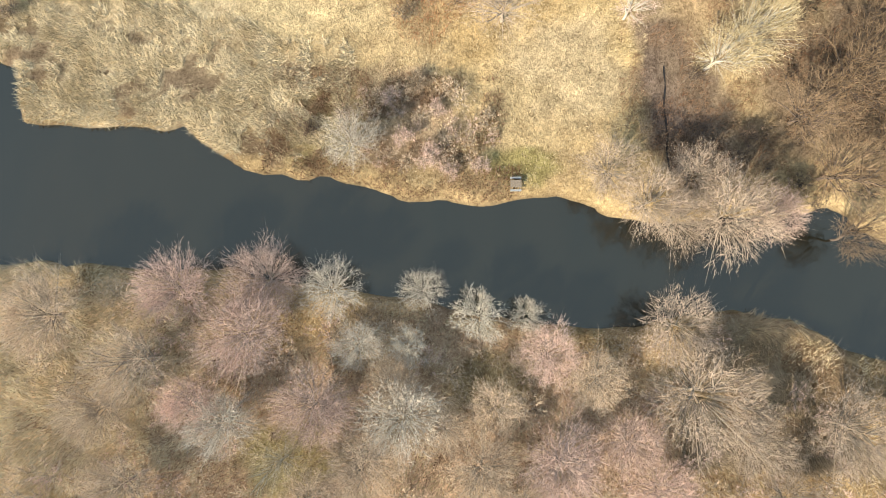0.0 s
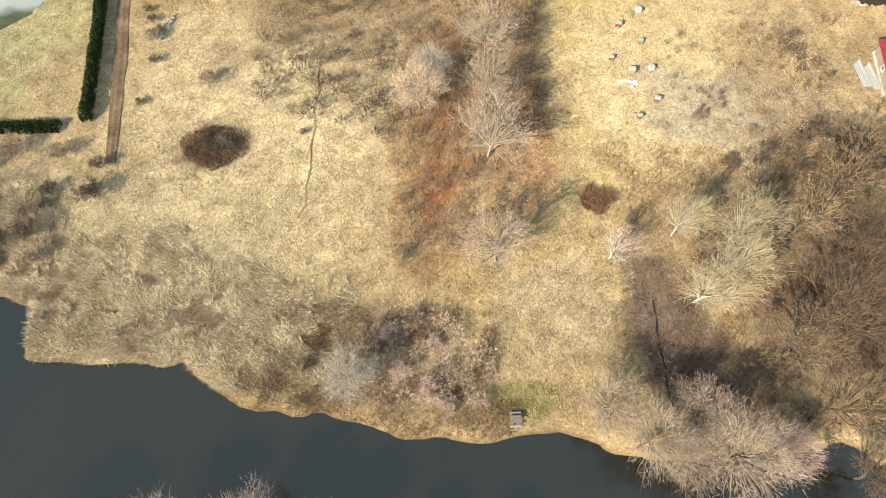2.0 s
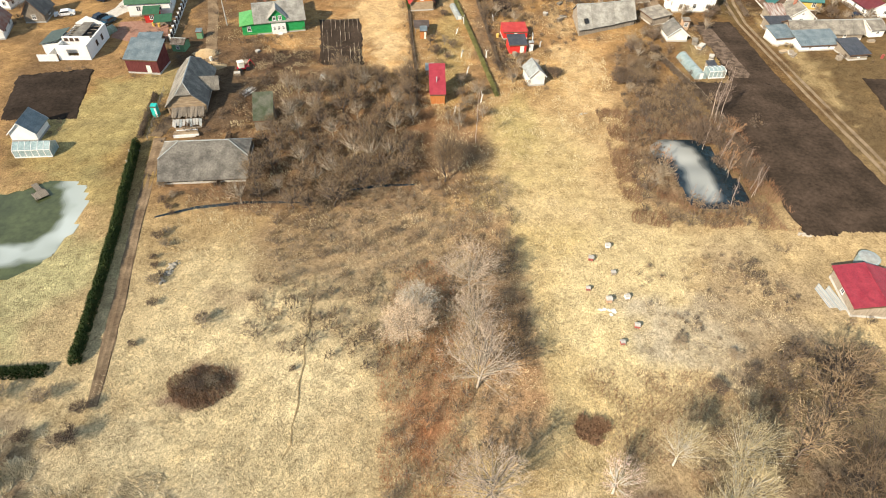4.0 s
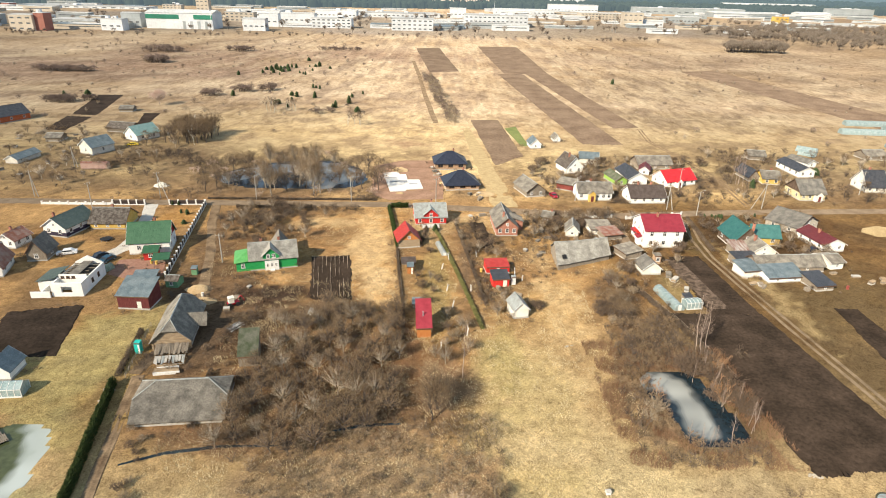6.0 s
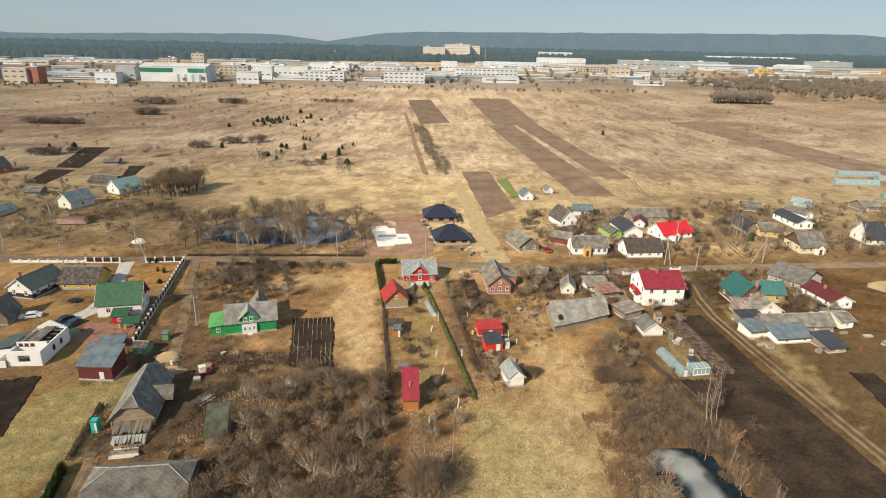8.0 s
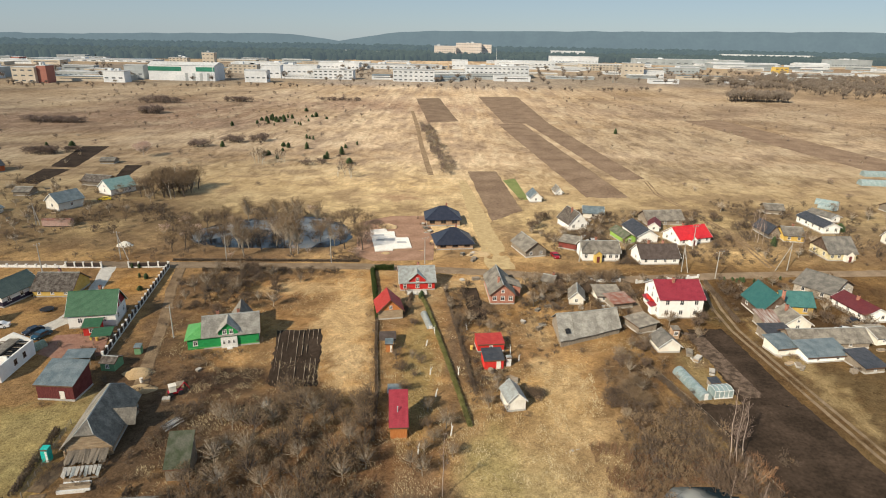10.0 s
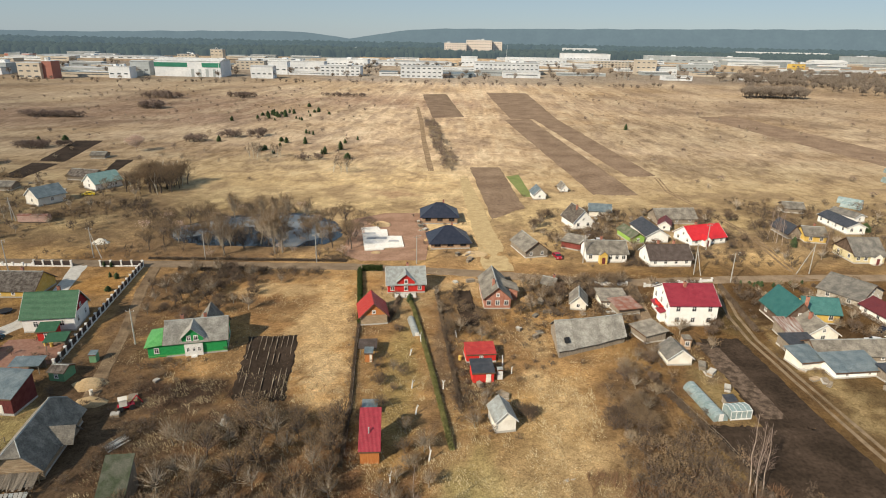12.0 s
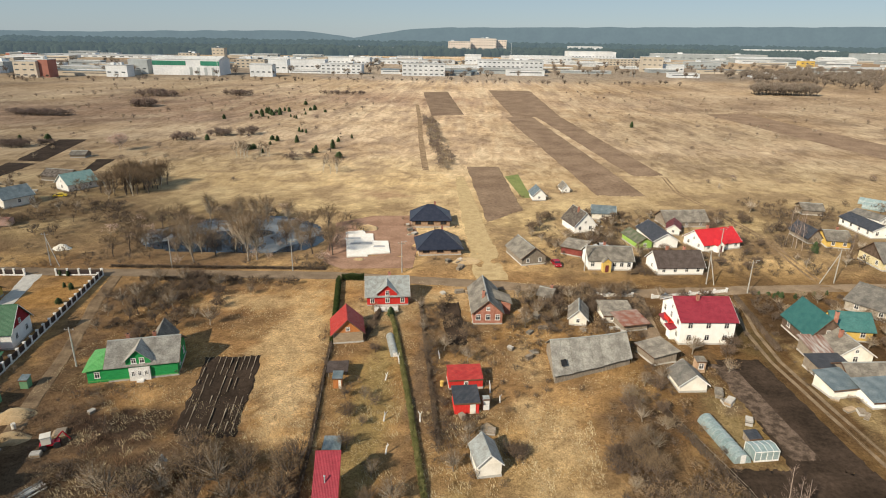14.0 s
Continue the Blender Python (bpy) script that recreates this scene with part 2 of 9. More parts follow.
GROUND = ground_mat()
PLOUGH = mat("ploughed_soil", (0.031, 0.0225, 0.0165), (0.056, 0.040, 0.030), 0.18, 1.4, 0.95, bump=0.6, rnd=0.08, spec=0.1, con=2.2, detail=6)
FALLOW = mat("fallow_soil", (0.165, 0.115, 0.080), (0.235, 0.170, 0.120), 0.08, 0.8, 0.95, bump=0.6, rnd=0.08, spec=0.1, con=1.8, detail=6)
STUBBLE = mat("grey_stubble", (0.05, 0.037, 0.028), (0.135, 0.10, 0.078), 0.9, 3.0, 0.95, bump=0.6, spec=0.1, con=2.2, detail=6)
DIRT = mat("dirt_track", (0.155, 0.107, 0.068), (0.29, 0.21, 0.133), 0.3, 3, 0.95, bump=0.5, spec=0.1)
ROAD = mat("gravel_road", (0.205, 0.152, 0.105), (0.285, 0.217, 0.152), 0.25, 4, 0.95, bump=0.3, spec=0.1)
RUT = mat("worn_rut", (0.155, 0.116, 0.078), (0.225, 0.172, 0.118), 0.5, 4, 0.95, bump=0.3, spec=0.1)
CLAY = mat("churned_clay", (0.24, 0.145, 0.10), (0.33, 0.21, 0.15), 0.2, 2, 0.95, bump=0.6, spec=0.1)
SAND = mat("sand", (0.50, 0.36, 0.20), (0.58, 0.44, 0.27), 0.6, 6, 0.95, bump=0.3, spec=0.1)
PAVER = mat("red_brown_paving", (0.25, 0.13, 0.095), (0.31, 0.18, 0.13), 1, 12, 0.9)
WATER = mat("river_water", (0.009, 0.010, 0.007), (0.016, 0.014, 0.008), 0.035, 0.3, 0.1, bump=0.03, rnd=0, spec=1.0, con=0.35, stretch=(1.6, 0.5, 1))
murk = WATER.node_tree.nodes["Principled BSDF"]
murk.inputs["Specular Tint"].default_value = (1.0, 0.95, 0.78, 1)
murk.inputs["Coat Weight"].default_value, murk.inputs["Coat Roughness"].default_value, murk.inputs["Coat IOR"].default_value = 1.0, 0.12, 1.45
PONDBLUE = mat("dark_pond_water", (0.018, 0.032, 0.042), (0.03, 0.045, 0.055), 0.15, 1, 0.05, bump=0.03, spec=0.5)
BARK = mat("grey_bark", (0.30, 0.25, 0.19), (0.44, 0.375, 0.30), 1.5, 9, rnd=0.2)
BARKDARK = mat("dark_bark", (0.10, 0.075, 0.06), (0.16, 0.125, 0.10), 1.5, 9, rnd=0.2)
BARKROSE = mat("rosy_grey_bark", (0.40, 0.32, 0.265), (0.54, 0.44, 0.37), 1.5, 9, rnd=0.15)
BARKPALE = mat("pale_bark", (0.50, 0.46, 0.38), (0.62, 0.58, 0.50), 1.5, 9, rnd=0.1)
TWIGPINK = mat("rosy_twigs", (0.60, 0.445, 0.37), (0.74, 0.57, 0.475), 0.5, 5, rnd=0.14, bump=0, spec=0.15)
TWIGBUFF = mat("buff_twigs", (0.58, 0.46, 0.33), (0.72, 0.59, 0.44), 0.5, 5, rnd=0.16, bump=0, spec=0.15)
TWIGGREY = mat("grey_twigs", (0.58, 0.515, 0.42), (0.72, 0.65, 0.54), 0.5, 5, rnd=0.16, bump=0, spec=0.15)
TWIGPALE = mat("silvery_twigs", (0.52, 0.47, 0.38), (0.62, 0.57, 0.48), 0.5, 5, rnd=0.10, bump=0, spec=0.15)
TWIGOLIVE = mat("olive_twigs", (0.42, 0.345, 0.20), (0.55, 0.46, 0.285), 0.5, 5, rnd=0.14, bump=0, spec=0.15)
TWIGBROWN = mat("brown_twigs", (0.135, 0.096, 0.068), (0.215, 0.155, 0.112), 0.5, 5, rnd=0.18, bump=0, spec=0.15)
TWIGDULL = mat("dull_brown_twigs", (0.16, 0.122, 0.083), (0.24, 0.187, 0.13), 0.5, 5, rnd=0.2, bump=0, spec=0.15)
# twigs of far trees: haze put in as a lighter, greyer brown
TWIGFAR = mat("grey_brown_twigs", (0.25, 0.205, 0.165), (0.36, 0.305, 0.25), 0.5, 5, rnd=0.2, bump=0, spec=0.15)
TWIGTAN = mat("tan_twigs", (0.195, 0.137, 0.084), (0.30, 0.215, 0.135), 0.5, 5, rnd=0.2, bump=0, spec=0.15)
TWIGDARK = mat("dark_twigs", (0.11, 0.081, 0.060), (0.185, 0.142, 0.106), 0.5, 5, rnd=0.18, bump=0, spec=0.15)
TWIGSTRAW = mat("straw_twigs", (0.27, 0.205, 0.135), (0.38, 0.295, 0.20), 0.5, 5, rnd=0.18, bump=0, spec=0.15)
TWIGALDER = mat("tan_alder_twigs", (0.44, 0.345, 0.26), (0.57, 0.46, 0.355), 0.5, 5, rnd=0.16, bump=0, spec=0.15)
TWIGPLAIN = mat("plum_brown_twigs", (0.22, 0.162, 0.135), (0.32, 0.245, 0.205), 0.5, 5, rnd=0.2, bump=0, spec=0.15)
TWIGORANGE = mat("orange_willow_twigs", (0.34, 0.19, 0.10), (0.43, 0.26, 0.15), 0.5, 5, rnd=0.12, bump=0, spec=0.15)
NEEDLES = mat("pine_needles", (0.060, 0.093, 0.043), (0.093, 0.136, 0.060), 1, 6, rnd=0.2, spec=0.2)
HEDGEOLD = mat("old_hedge_leaves", (0.15, 0.155, 0.055), (0.26, 0.24, 0.10), 1.0, 6, rnd=0.1, spec=0.2)
THUJA = mat("thuja_leaves", (0.035, 0.06, 0.018), (0.075, 0.10, 0.032), 1.2, 7, rnd=0.1, spec=0.2)
STRAW = mat("dead_grass", (0.58, 0.47, 0.28), (0.76, 0.645, 0.42), 0.22, 3, rnd=0.0, bump=0, spec=0.15)
REED = mat("lodged_reeds", (0.62, 0.51, 0.32), (0.84, 0.74, 0.53), 0.3, 3, rnd=0.0, bump=0, spec=0.15)
DULLREED = mat("dull_reeds", (0.34, 0.265, 0.17), (0.50, 0.40, 0.27), 0.3, 3, rnd=0.0, bump=0, spec=0.15)
LEAFLITTER = mat("brown_weeds", (0.20, 0.11, 0.065), (0.29, 0.18, 0.11), 0.3, 4, rnd=0.0, bump=0, spec=0.15)
REDWEED = mat("rust_red_weeds", (0.34, 0.145, 0.07), (0.42, 0.20, 0.10), 0.3, 4, rnd=0.0, bump=0, spec=0.15)
# white of the works with haze mixed in as a bluish cast
HALLWHITE = mat("white_cladding", (0.64, 0.665, 0.69), (0.78, 0.79, 0.80), 0.05, 0.4, 0.7, bump=0, rnd=0.08, con=0.4)
HALLBEIGE = mat("beige_panels", (0.52, 0.45, 0.36), (0.60, 0.53, 0.44), 0.05, 0.4, 0.8, bump=0, rnd=0.08, con=0.4)
HALLPEACH = mat("peach_panels", (0.76, 0.66, 0.58), (0.80, 0.71, 0.63), 0.05, 0.4, 0.8, bump=0, rnd=0.04, con=0.4)
HALLGREY = mat("grey_cladding", (0.33, 0.36, 0.37), (0.42, 0.45, 0.46), 0.05, 0.4, 0.7, bump=0, rnd=0.12, con=0.4)
WORKSGLASS = mat("works_window_glass", (0.10, 0.115, 0.13), (0.16, 0.175, 0.19), 0.1, 1, 0.15, bump=0, spec=0.6)
HALLROOF = mat("bitumen_roof", (0.44, 0.45, 0.45), (0.58, 0.58, 0.57), 0.04, 0.4, 0.8, bump=0, rnd=0.2)
HALLROOFW = mat("pale_roof", (0.60, 0.60, 0.58), (0.70, 0.70, 0.68), 0.04, 0.4, 0.7, bump=0, rnd=0.1)
HALLGREEN = mat("green_trim", (0.03, 0.20, 0.13), (0.04, 0.24, 0.16), 0.1, 1, 0.6, bump=0)
# red of the works, greyed in its colour for the haze
HALLRED = mat("red_panels", (0.38, 0.15, 0.115), (0.43, 0.19, 0.15), 0.1, 1, 0.7, bump=0)


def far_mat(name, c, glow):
    """A far backdrop: dull colour, with the haze in front put in as bluish emission."""
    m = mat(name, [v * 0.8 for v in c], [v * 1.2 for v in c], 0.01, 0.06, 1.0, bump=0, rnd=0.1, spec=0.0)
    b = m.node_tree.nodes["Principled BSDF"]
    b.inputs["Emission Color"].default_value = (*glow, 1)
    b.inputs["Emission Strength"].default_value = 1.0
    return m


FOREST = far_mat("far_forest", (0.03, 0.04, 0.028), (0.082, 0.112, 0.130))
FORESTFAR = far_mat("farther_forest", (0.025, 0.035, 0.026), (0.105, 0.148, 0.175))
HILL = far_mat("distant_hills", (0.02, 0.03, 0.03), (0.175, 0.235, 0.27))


# ---- mesh building ----
class Geo:
    def __init__(self):
        self.v, self.f = [], []

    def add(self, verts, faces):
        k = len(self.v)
        self.v += [tuple(p) for p in verts]
        self.f += [tuple(i + k for i in f) for f in faces]
        return self

    def box(self, x0, y0, z0, x1, y1, z1):
        v = [(x0, y0, z0), (x1, y0, z0), (x1, y1, z0), (x0, y1, z0), (x0, y0, z1), (x1, y0, z1), (x1, y1, z1), (x0, y1, z1)]
        return self.add(v, [(0, 3, 2, 1), (4, 5, 6, 7), (0, 1, 5, 4), (1, 2, 6, 5), (2, 3, 7, 6), (3, 0, 4, 7)])

    def prism(self, poly, shift):
        """A flat polygon of 3D points swept along shift."""
        n = len(poly)
        s = Vector(shift)
        v = [Vector(p) for p in poly] + [Vector(p) + s for p in poly]
        f = [tuple(range(n))[::-1], tuple(range(n, 2 * n))]
        f += [(i, (i + 1) % n, (i + 1) % n + n, i + n) for i in range(n)]
        return self.add(v, f)

    def tube(self, p, q, r0, r1, n=6):
        p, q = Vector(p), Vector(q)
        d = (q - p).normalized()
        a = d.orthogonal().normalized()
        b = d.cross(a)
        ring = [(math.cos(k * 2 * math.pi / n), math.sin(k * 2 * math.pi / n)) for k in range(n)]
        v = [p + a * (c * r0) + b * (s * r0) for c, s in ring] + [q + a * (c * r1) + b * (s * r1) for c, s in ring]
        f = [(i, (i + 1) % n, (i + 1) % n + n, i + n) for i in range(n)] + [tuple(range(n))[::-1], tuple(range(n, 2 * n))]
        return self.add(v, f)

    def bend(self, pts, r, n=4):
        """One unbroken rod along a line of points."""
        pts = [Vector(q) for q in pts]
        k, m = len(self.v), len(pts)
        for i, q in enumerate(pts):
            d = (pts[min(i + 1, m - 1)] - pts[max(i - 1, 0)]).normalized()
            a = d.cross(Vector((1, 0, 0)) if abs(d.x) < 0.9 else Vector((0, 0, 1))).normalized()
            b = d.cross(a)
            self.v += [tuple(q + a * (r * math.cos(j * 2 * math.pi / n)) + b * (r * math.sin(j * 2 * math.pi / n))) for j in range(n)]
        self.f += [(k + i * n + j, k + i * n + (j + 1) % n, k + (i + 1) * n + (j + 1) % n, k + (i + 1) * n + j) for i in range(m - 1) for j in range(n)]
        return self

    def mesh(self, name, material, smooth=False):
        me = bpy.data.meshes.new(name)
        me.from_pydata(self.v, [], self.f)
        me.materials.append(material)
        bm = bmesh.new()
        bm.from_mesh(me)
        bmesh.ops.recalc_face_normals(bm, faces=bm.faces)
        bm.to_mesh(me)
        bm.free()
        if smooth:
            me.shade_smooth()
        return me


def part(name, geo, material, parent, label=""):
    me = geo if isinstance(geo, bpy.types.Mesh) else geo.mesh(name, material)
    ob = new(name, me)
    ob.parent = parent
    if label:
        ob["label"] = label
    return ob


def thing(name, m, label, category, group="", kind=""):
    ob = new(name)
    ob.empty_display_size = 0.2
    ob.matrix_world = m
    return tagged(ob, label, category, group, kind)


def fast_mesh(name, verts, tris, material):
    me = bpy.data.meshes.new(name)
    verts = np.asarray(verts, dtype=np.float32)
    tris = np.asarray(tris, dtype=np.int32)
    k = tris.shape[1]
    me.vertices.add(len(verts))
    me.vertices.foreach_set("co", verts.ravel())
    me.loops.add(tris.size)
    me.loops.foreach_set("vertex_index", tris.ravel())
    me.polygons.add(len(tris))
    me.polygons.foreach_set("loop_start", np.arange(0, tris.size, k, dtype=np.int32))
    me.polygons.foreach_set("loop_total", np.full(len(tris), k, dtype=np.int32))
    me.materials.append(material)
    me.update(calc_edges=True)
    me.validate()
    return me


TABLES = {}


def vnoise(x, y, size, seed):
    """Smooth value noise, 0 to 1, with features of about that size."""
    if seed not in TABLES:
        TABLES[seed] = np.random.RandomState(seed).rand(256, 256)
    table = TABLES[seed]
    u, v = x / size + 1000.0, y / size + 1000.0
    i, j = np.floor(u).astype(int), np.floor(v).astype(int)
    a, b = u - i, v - j
    a, b = a * a * (3 - 2 * a), b * b * (3 - 2 * b)
    g = lambda p, q: table[p % 256, q % 256]
    return (g(i, j) * (1 - a) + g(i + 1, j) * a) * (1 - b) + (g(i, j + 1) * (1 - a) + g(i + 1, j + 1) * a) * b


def tussocks(x, y):
    """Uneven clumps about two metres across."""
    return 0.45 * vnoise(0.8 * x + 0.6 * y, 0.8 * y - 0.6 * x, 2.2, 41) + 0.33 * vnoise(0.5 * x - 0.87 * y, 0.87 * x + 0.5 * y, 1.3, 42) + 0.22 * vnoise(0.9 * x + 0.44 * y, 0.9 * y - 0.44 * x, 0.7, 43)


def inside(px, py, poly):
    hit = np.zeros(np.shape(px), bool)
    n = len(poly)
    for k in range(n):
        (x0, y0), (x1, y1) = poly[k], poly[(k + 1) % n]
        cross = ((y0 > py) != (y1 > py)) & (px < (x1 - x0) * (py - y0) / ((y1 - y0) or 1e-9) + x0)
        hit ^= cross
    return hit


# ---- the lie of the land ----
NORTH_X = [-900, -70, -52, -49, -48, -41, -31, -26, -22, -14, -6, 0.5, 10, 15.5, 22, 35, 36, 40, 47, 70, 900]
NORTH_Y = [60, 37, 35, 34, 28.6, 27.9, 28.6, 25.5, 24.4, 23.7, 22.5, 22.1, 23.4, 22, 21.5, 22.5, 23.6, 23.9, 20.5, 18, -20]
SOUTH_X = [-900, -70, -49, -35, -25, -10, -1, 11.5, 19, 30, 36, 42, 47, 70, 900]
SOUTH_Y = [35, 15, 13, 12.9, 13.5, 11.8, 10.8, 9.4, 9.8, 12.1, 11.6, 8.6, 7.6, 5, -35]
POND_WEST = [(-80, 76), (-83, 92), (-75.5, 94.3), (-72.1, 97.5), (-67.4, 97.8), (-63.8, 95.4), (-62.1, 90), (-61.8, 81.5), (-64.4, 75.3), (-68.6, 73.0)]
POND_EAST = [(36.4, 113.6), (42.9, 115.0), (48.6, 113.4), (49.4, 105.2), (51.0, 97.0), (49.0, 94.0), (40.2, 93.0), (38.8, 95.0), (39.2, 99.6), (37.4, 104.9), (36.0, 108.3)]
SWAMP = [(-86, 240), (-68, 258), (-47, 262), (-30, 250), (-26, 226), (-52, 221), (-78, 224)]


def rounded(poly, times=2):
    """The polygon with its corners cut, as a shore runs."""
    for _ in range(times):
        poly = [(p[0] * (1 - u) + q[0] * u, p[1] * (1 - u) + q[1] * u) for p, q in zip(poly, poly[1:] + poly[:1]) for u in (0.25, 0.75)]
    return poly


POND_WEST, POND_EAST, SWAMP = rounded(POND_WEST), rounded(POND_EAST), rounded(SWAMP)


def axis(stops):
    out = []
    for a, b, step in stops:
        out += list(np.arange(a, b, step))
    return np.array(out + [stops[-1][1]], float)


def outward(start, stop, step, growth):
    out, p = [], start
    while abs(p) < abs(stop):
        p += step
        step *= growth
        out.append(p)
    return out


gx = axis([(-150, -80, 1.8), (-80, 75, 1.0), (75, 190, 1.8)])
gx = np.array(outward(-150, -4300, -3, 1.16)[::-1] + list(gx) + outward(190, 4300, 3, 1.16))
gy = axis([(-60, 2, 1.3), (2, 42, 0.55), (42, 125, 1.0), (125, 330, 1.7)])
gy = np.array(outward(-60, -600, -3, 1.25)[::-1] + list(gy) + outward(330, 4400, 3, 1.10))
GX, GY = np.meshgrid(gx, gy)


def edge_dist(x, y):
    """Metres inside the river's edge, negative on land."""
    wob = (vnoise(x, y, 2.2, 5) - 0.5) * 1.1
    return np.minimum(np.interp(x, NORTH_X, NORTH_Y) - y, y - np.interp(x, SOUTH_X, SOUTH_Y)) + wob


def height(x, y):
    e = edge_dist(x, y)
    near = (np.abs(x) < 200) & (y < 340)
    z = np.where(near, (vnoise(x, y, 3.0, 1) - 0.5) * 0.10 + (vnoise(x, y, 11.0, 2) - 0.5) * 0.10, 0.0)
    z = z + np.where(near & (y < 48), (vnoise(x, y, 1.6, 3) - 0.5) * 0.25, 0)
    z = z - 2.0 / (1 + np.exp(-np.clip(e * 2.6, -30, 30)))
    for pond in (POND_WEST, POND_EAST, SWAMP):
        z = np.where(inside(x, y, pond), -0.75, z)
    return z


GZ = height(GX, GY)

cover = np.zeros(GX.shape + (3,))
cover[:] = (0.46, 0.345, 0.185)
wild = vnoise(GX, GY, 26, 11) * 0.6 + vnoise(GX, GY, 8, 12) * 0.4
village = np.clip((GY - 105) / 25, 0, 1) * np.clip((320 - GY) / 50, 0, 1)
cover = cover * (1 - village[..., None]) + village[..., None] * np.array((0.40, 0.30, 0.16))
far_w = np.clip((GY - 260) / 120, 0, 1)
cover += (wild - 0.5)[..., None] * np.array((0.20, 0.17, 0.11))
ochre = vnoise(GX, GY, 60, 13) * 0.5 + vnoise(GX * 0.4, GY, 22, 14) * 0.5
cover = cover * (1 - far_w[..., None]) + far_w[..., None] * (np.array((0.48, 0.335, 0.17)) + (ochre - 0.5)[..., None] * np.array((0.30, 0.26, 0.17)))

brown_m = vnoise(GX, GY, 13, 15) * 0.45 + vnoise(GX, GY, 5, 16) * 0.35 + vnoise(GX, GY, 2.4, 17) * 0.2


def patch(x, y, rx, ry, color, weight=1.0, rot=0.0, ragged=0.6, soft=0.35):
    """Ground cover of another colour over a ragged ellipse."""
    c, s = math.cos(radians(rot)), math.sin(radians(rot))
    dx, dy = GX - x, GY - y
    u, v = (dx * c + dy * s) / rx, (-dx * s + dy * c) / ry
    d = np.sqrt(u * u + v * v) + (vnoise(GX, GY, min(rx, ry) * 0.5, 21) - 0.5) * ragged + (vnoise(GX, GY, 1.5, 22) - 0.5) * ragged * 0.5
    w = np.clip((1 - d) / soft, 0, 1)[..., None] * weight
    cover[:] = cover * (1 - w) + w * np.array(color)


PALE, STRAWC, TAN, RUST = (0.62, 0.50, 0.29), (0.52, 0.40, 0.20), (0.40, 0.29, 0.17), (0.36, 0.165, 0.08)
BROWNC, DARKC, GREENC, GREYC, OLIVE = (0.23, 0.16, 0.105), (0.165, 0.122, 0.098), (0.22, 0.21, 0.07), (0.40, 0.34, 0.25), (0.30, 0.25, 0.11)

# meadow between river and village
patch(-25, 60, 26, 26, PALE, 0.85)
patch(-22, 66, 12, 16, (0.68, 0.56, 0.34), 0.7)
patch(-18, 84, 16, 10, TAN, 0.7)
patch(14, 60, 12, 30, STRAWC, 0.8)
patch(24, 76, 14, 24, (0.60, 0.49, 0.28), 0.8)
patch(12, 95, 14, 18, (0.50, 0.39, 0.19), 0.8)
patch(18, 108, 10, 18, (0.58, 0.46, 0.25), 0.7)
patch(-4, 62, 4.5, 18, RUST, 0.55, 0, 1.0, 0.7)
patch(-5.5, 51, 3.2, 7, (0.37, 0.16, 0.07), 0.7, 0, 1.0, 0.6)
patch(8, 60, 4, 18, (0.40, 0.22, 0.11), 0.5, 0, 1.0, 0.7)
patch(6, 62, 5, 20, (0.37, 0.22, 0.12), 0.7)
patch(4, 42, 9, 8, (0.50, 0.36, 0.17), 0.8)
patch(10, 37, 9, 8, (0.54, 0.43, 0.26), 0.9)
patch(0, 32, 12, 5, (0.48, 0.37, 0.20), 0.8)
patch(-8, 31, 9, 6, (0.33, 0.24, 0.16), 0.8)
patch(-16, 30, 5, 6, OLIVE, 0.8)
patch(6, 26.5, 5, 2.2, (0.27, 0.23, 0.09), 0.9)
patch(-36, 36, 16, 9, (0.64, 0.535, 0.35), 0.85)
patch(-60, 44, 16, 11, (0.36, 0.28, 0.18), 0.9)
patch(22, 38, 5, 11, DARKC, 0.9, 12)
patch(26, 30, 8, 5, DARKC, 0.8)
patch(28, 46, 9, 9, (0.31, 0.22, 0.13), 0.8)
patch(38, 50, 12, 9, (0.20, 0.155, 0.095), 0.85)
patch(40, 38, 14, 12, (0.19, 0.14, 0.095), 0.9)
patch(35, 66, 14, 9, GREYC, 0.8)
patch(44, 84, 10, 6, (0.44, 0.35, 0.21), 0.7)
patch(44, 106, 14, 18, (0.22, 0.15, 0.09), 0.9)
# gardens west of the lane
patch(-68, 72, 17, 18, (0.47, 0.415, 0.21), 0.95)
patch(-66, 108, 16, 22, (0.43, 0.375, 0.185), 0.9)
patch(-70, 126, 10, 8, (0.42, 0.365, 0.16), 0.8)
patch(-92, 178, 14, 10, (0.40, 0.30, 0.14), 0.9)
patch(-82, 190, 8, 12, (0.41, 0.28, 0.12), 0.9)
# south bank thicket floor
patch(-5, -2, 44, 14, (0.42, 0.315, 0.22), 0.95)
patch(-44, 2, 18, 14, (0.62, 0.51, 0.35), 0.9)
patch(34, 4, 14, 10, (0.22, 0.16, 0.10), 0.9)
patch(-16, -6, 6, 4, GREENC, 0.7)
patch(4, 3, 6, 4, (0.20, 0.17, 0.08), 0.7)
# orchard and yards
patch(-22, 116, 30, 24, (0.25, 0.172, 0.11), 0.95)
patch(-34, 96, 20, 8, (0.28, 0.19, 0.12), 0.85)
patch(-48, 132, 9, 26, (0.36, 0.25, 0.145), 0.8)
patch(-44, 150, 10, 6, (0.40, 0.29, 0.16), 0.8)
patch(-46, 190, 20, 14, (0.33, 0.235, 0.135), 0.8)
patch(-22, 180, 11, 18, (0.54, 0.41, 0.22), 0.9)
patch(-14, 150, 5, 16, (0.57, 0.45, 0.25), 0.9)
patch(-3, 150, 6, 30, (0.38, 0.285, 0.13), 0.85)
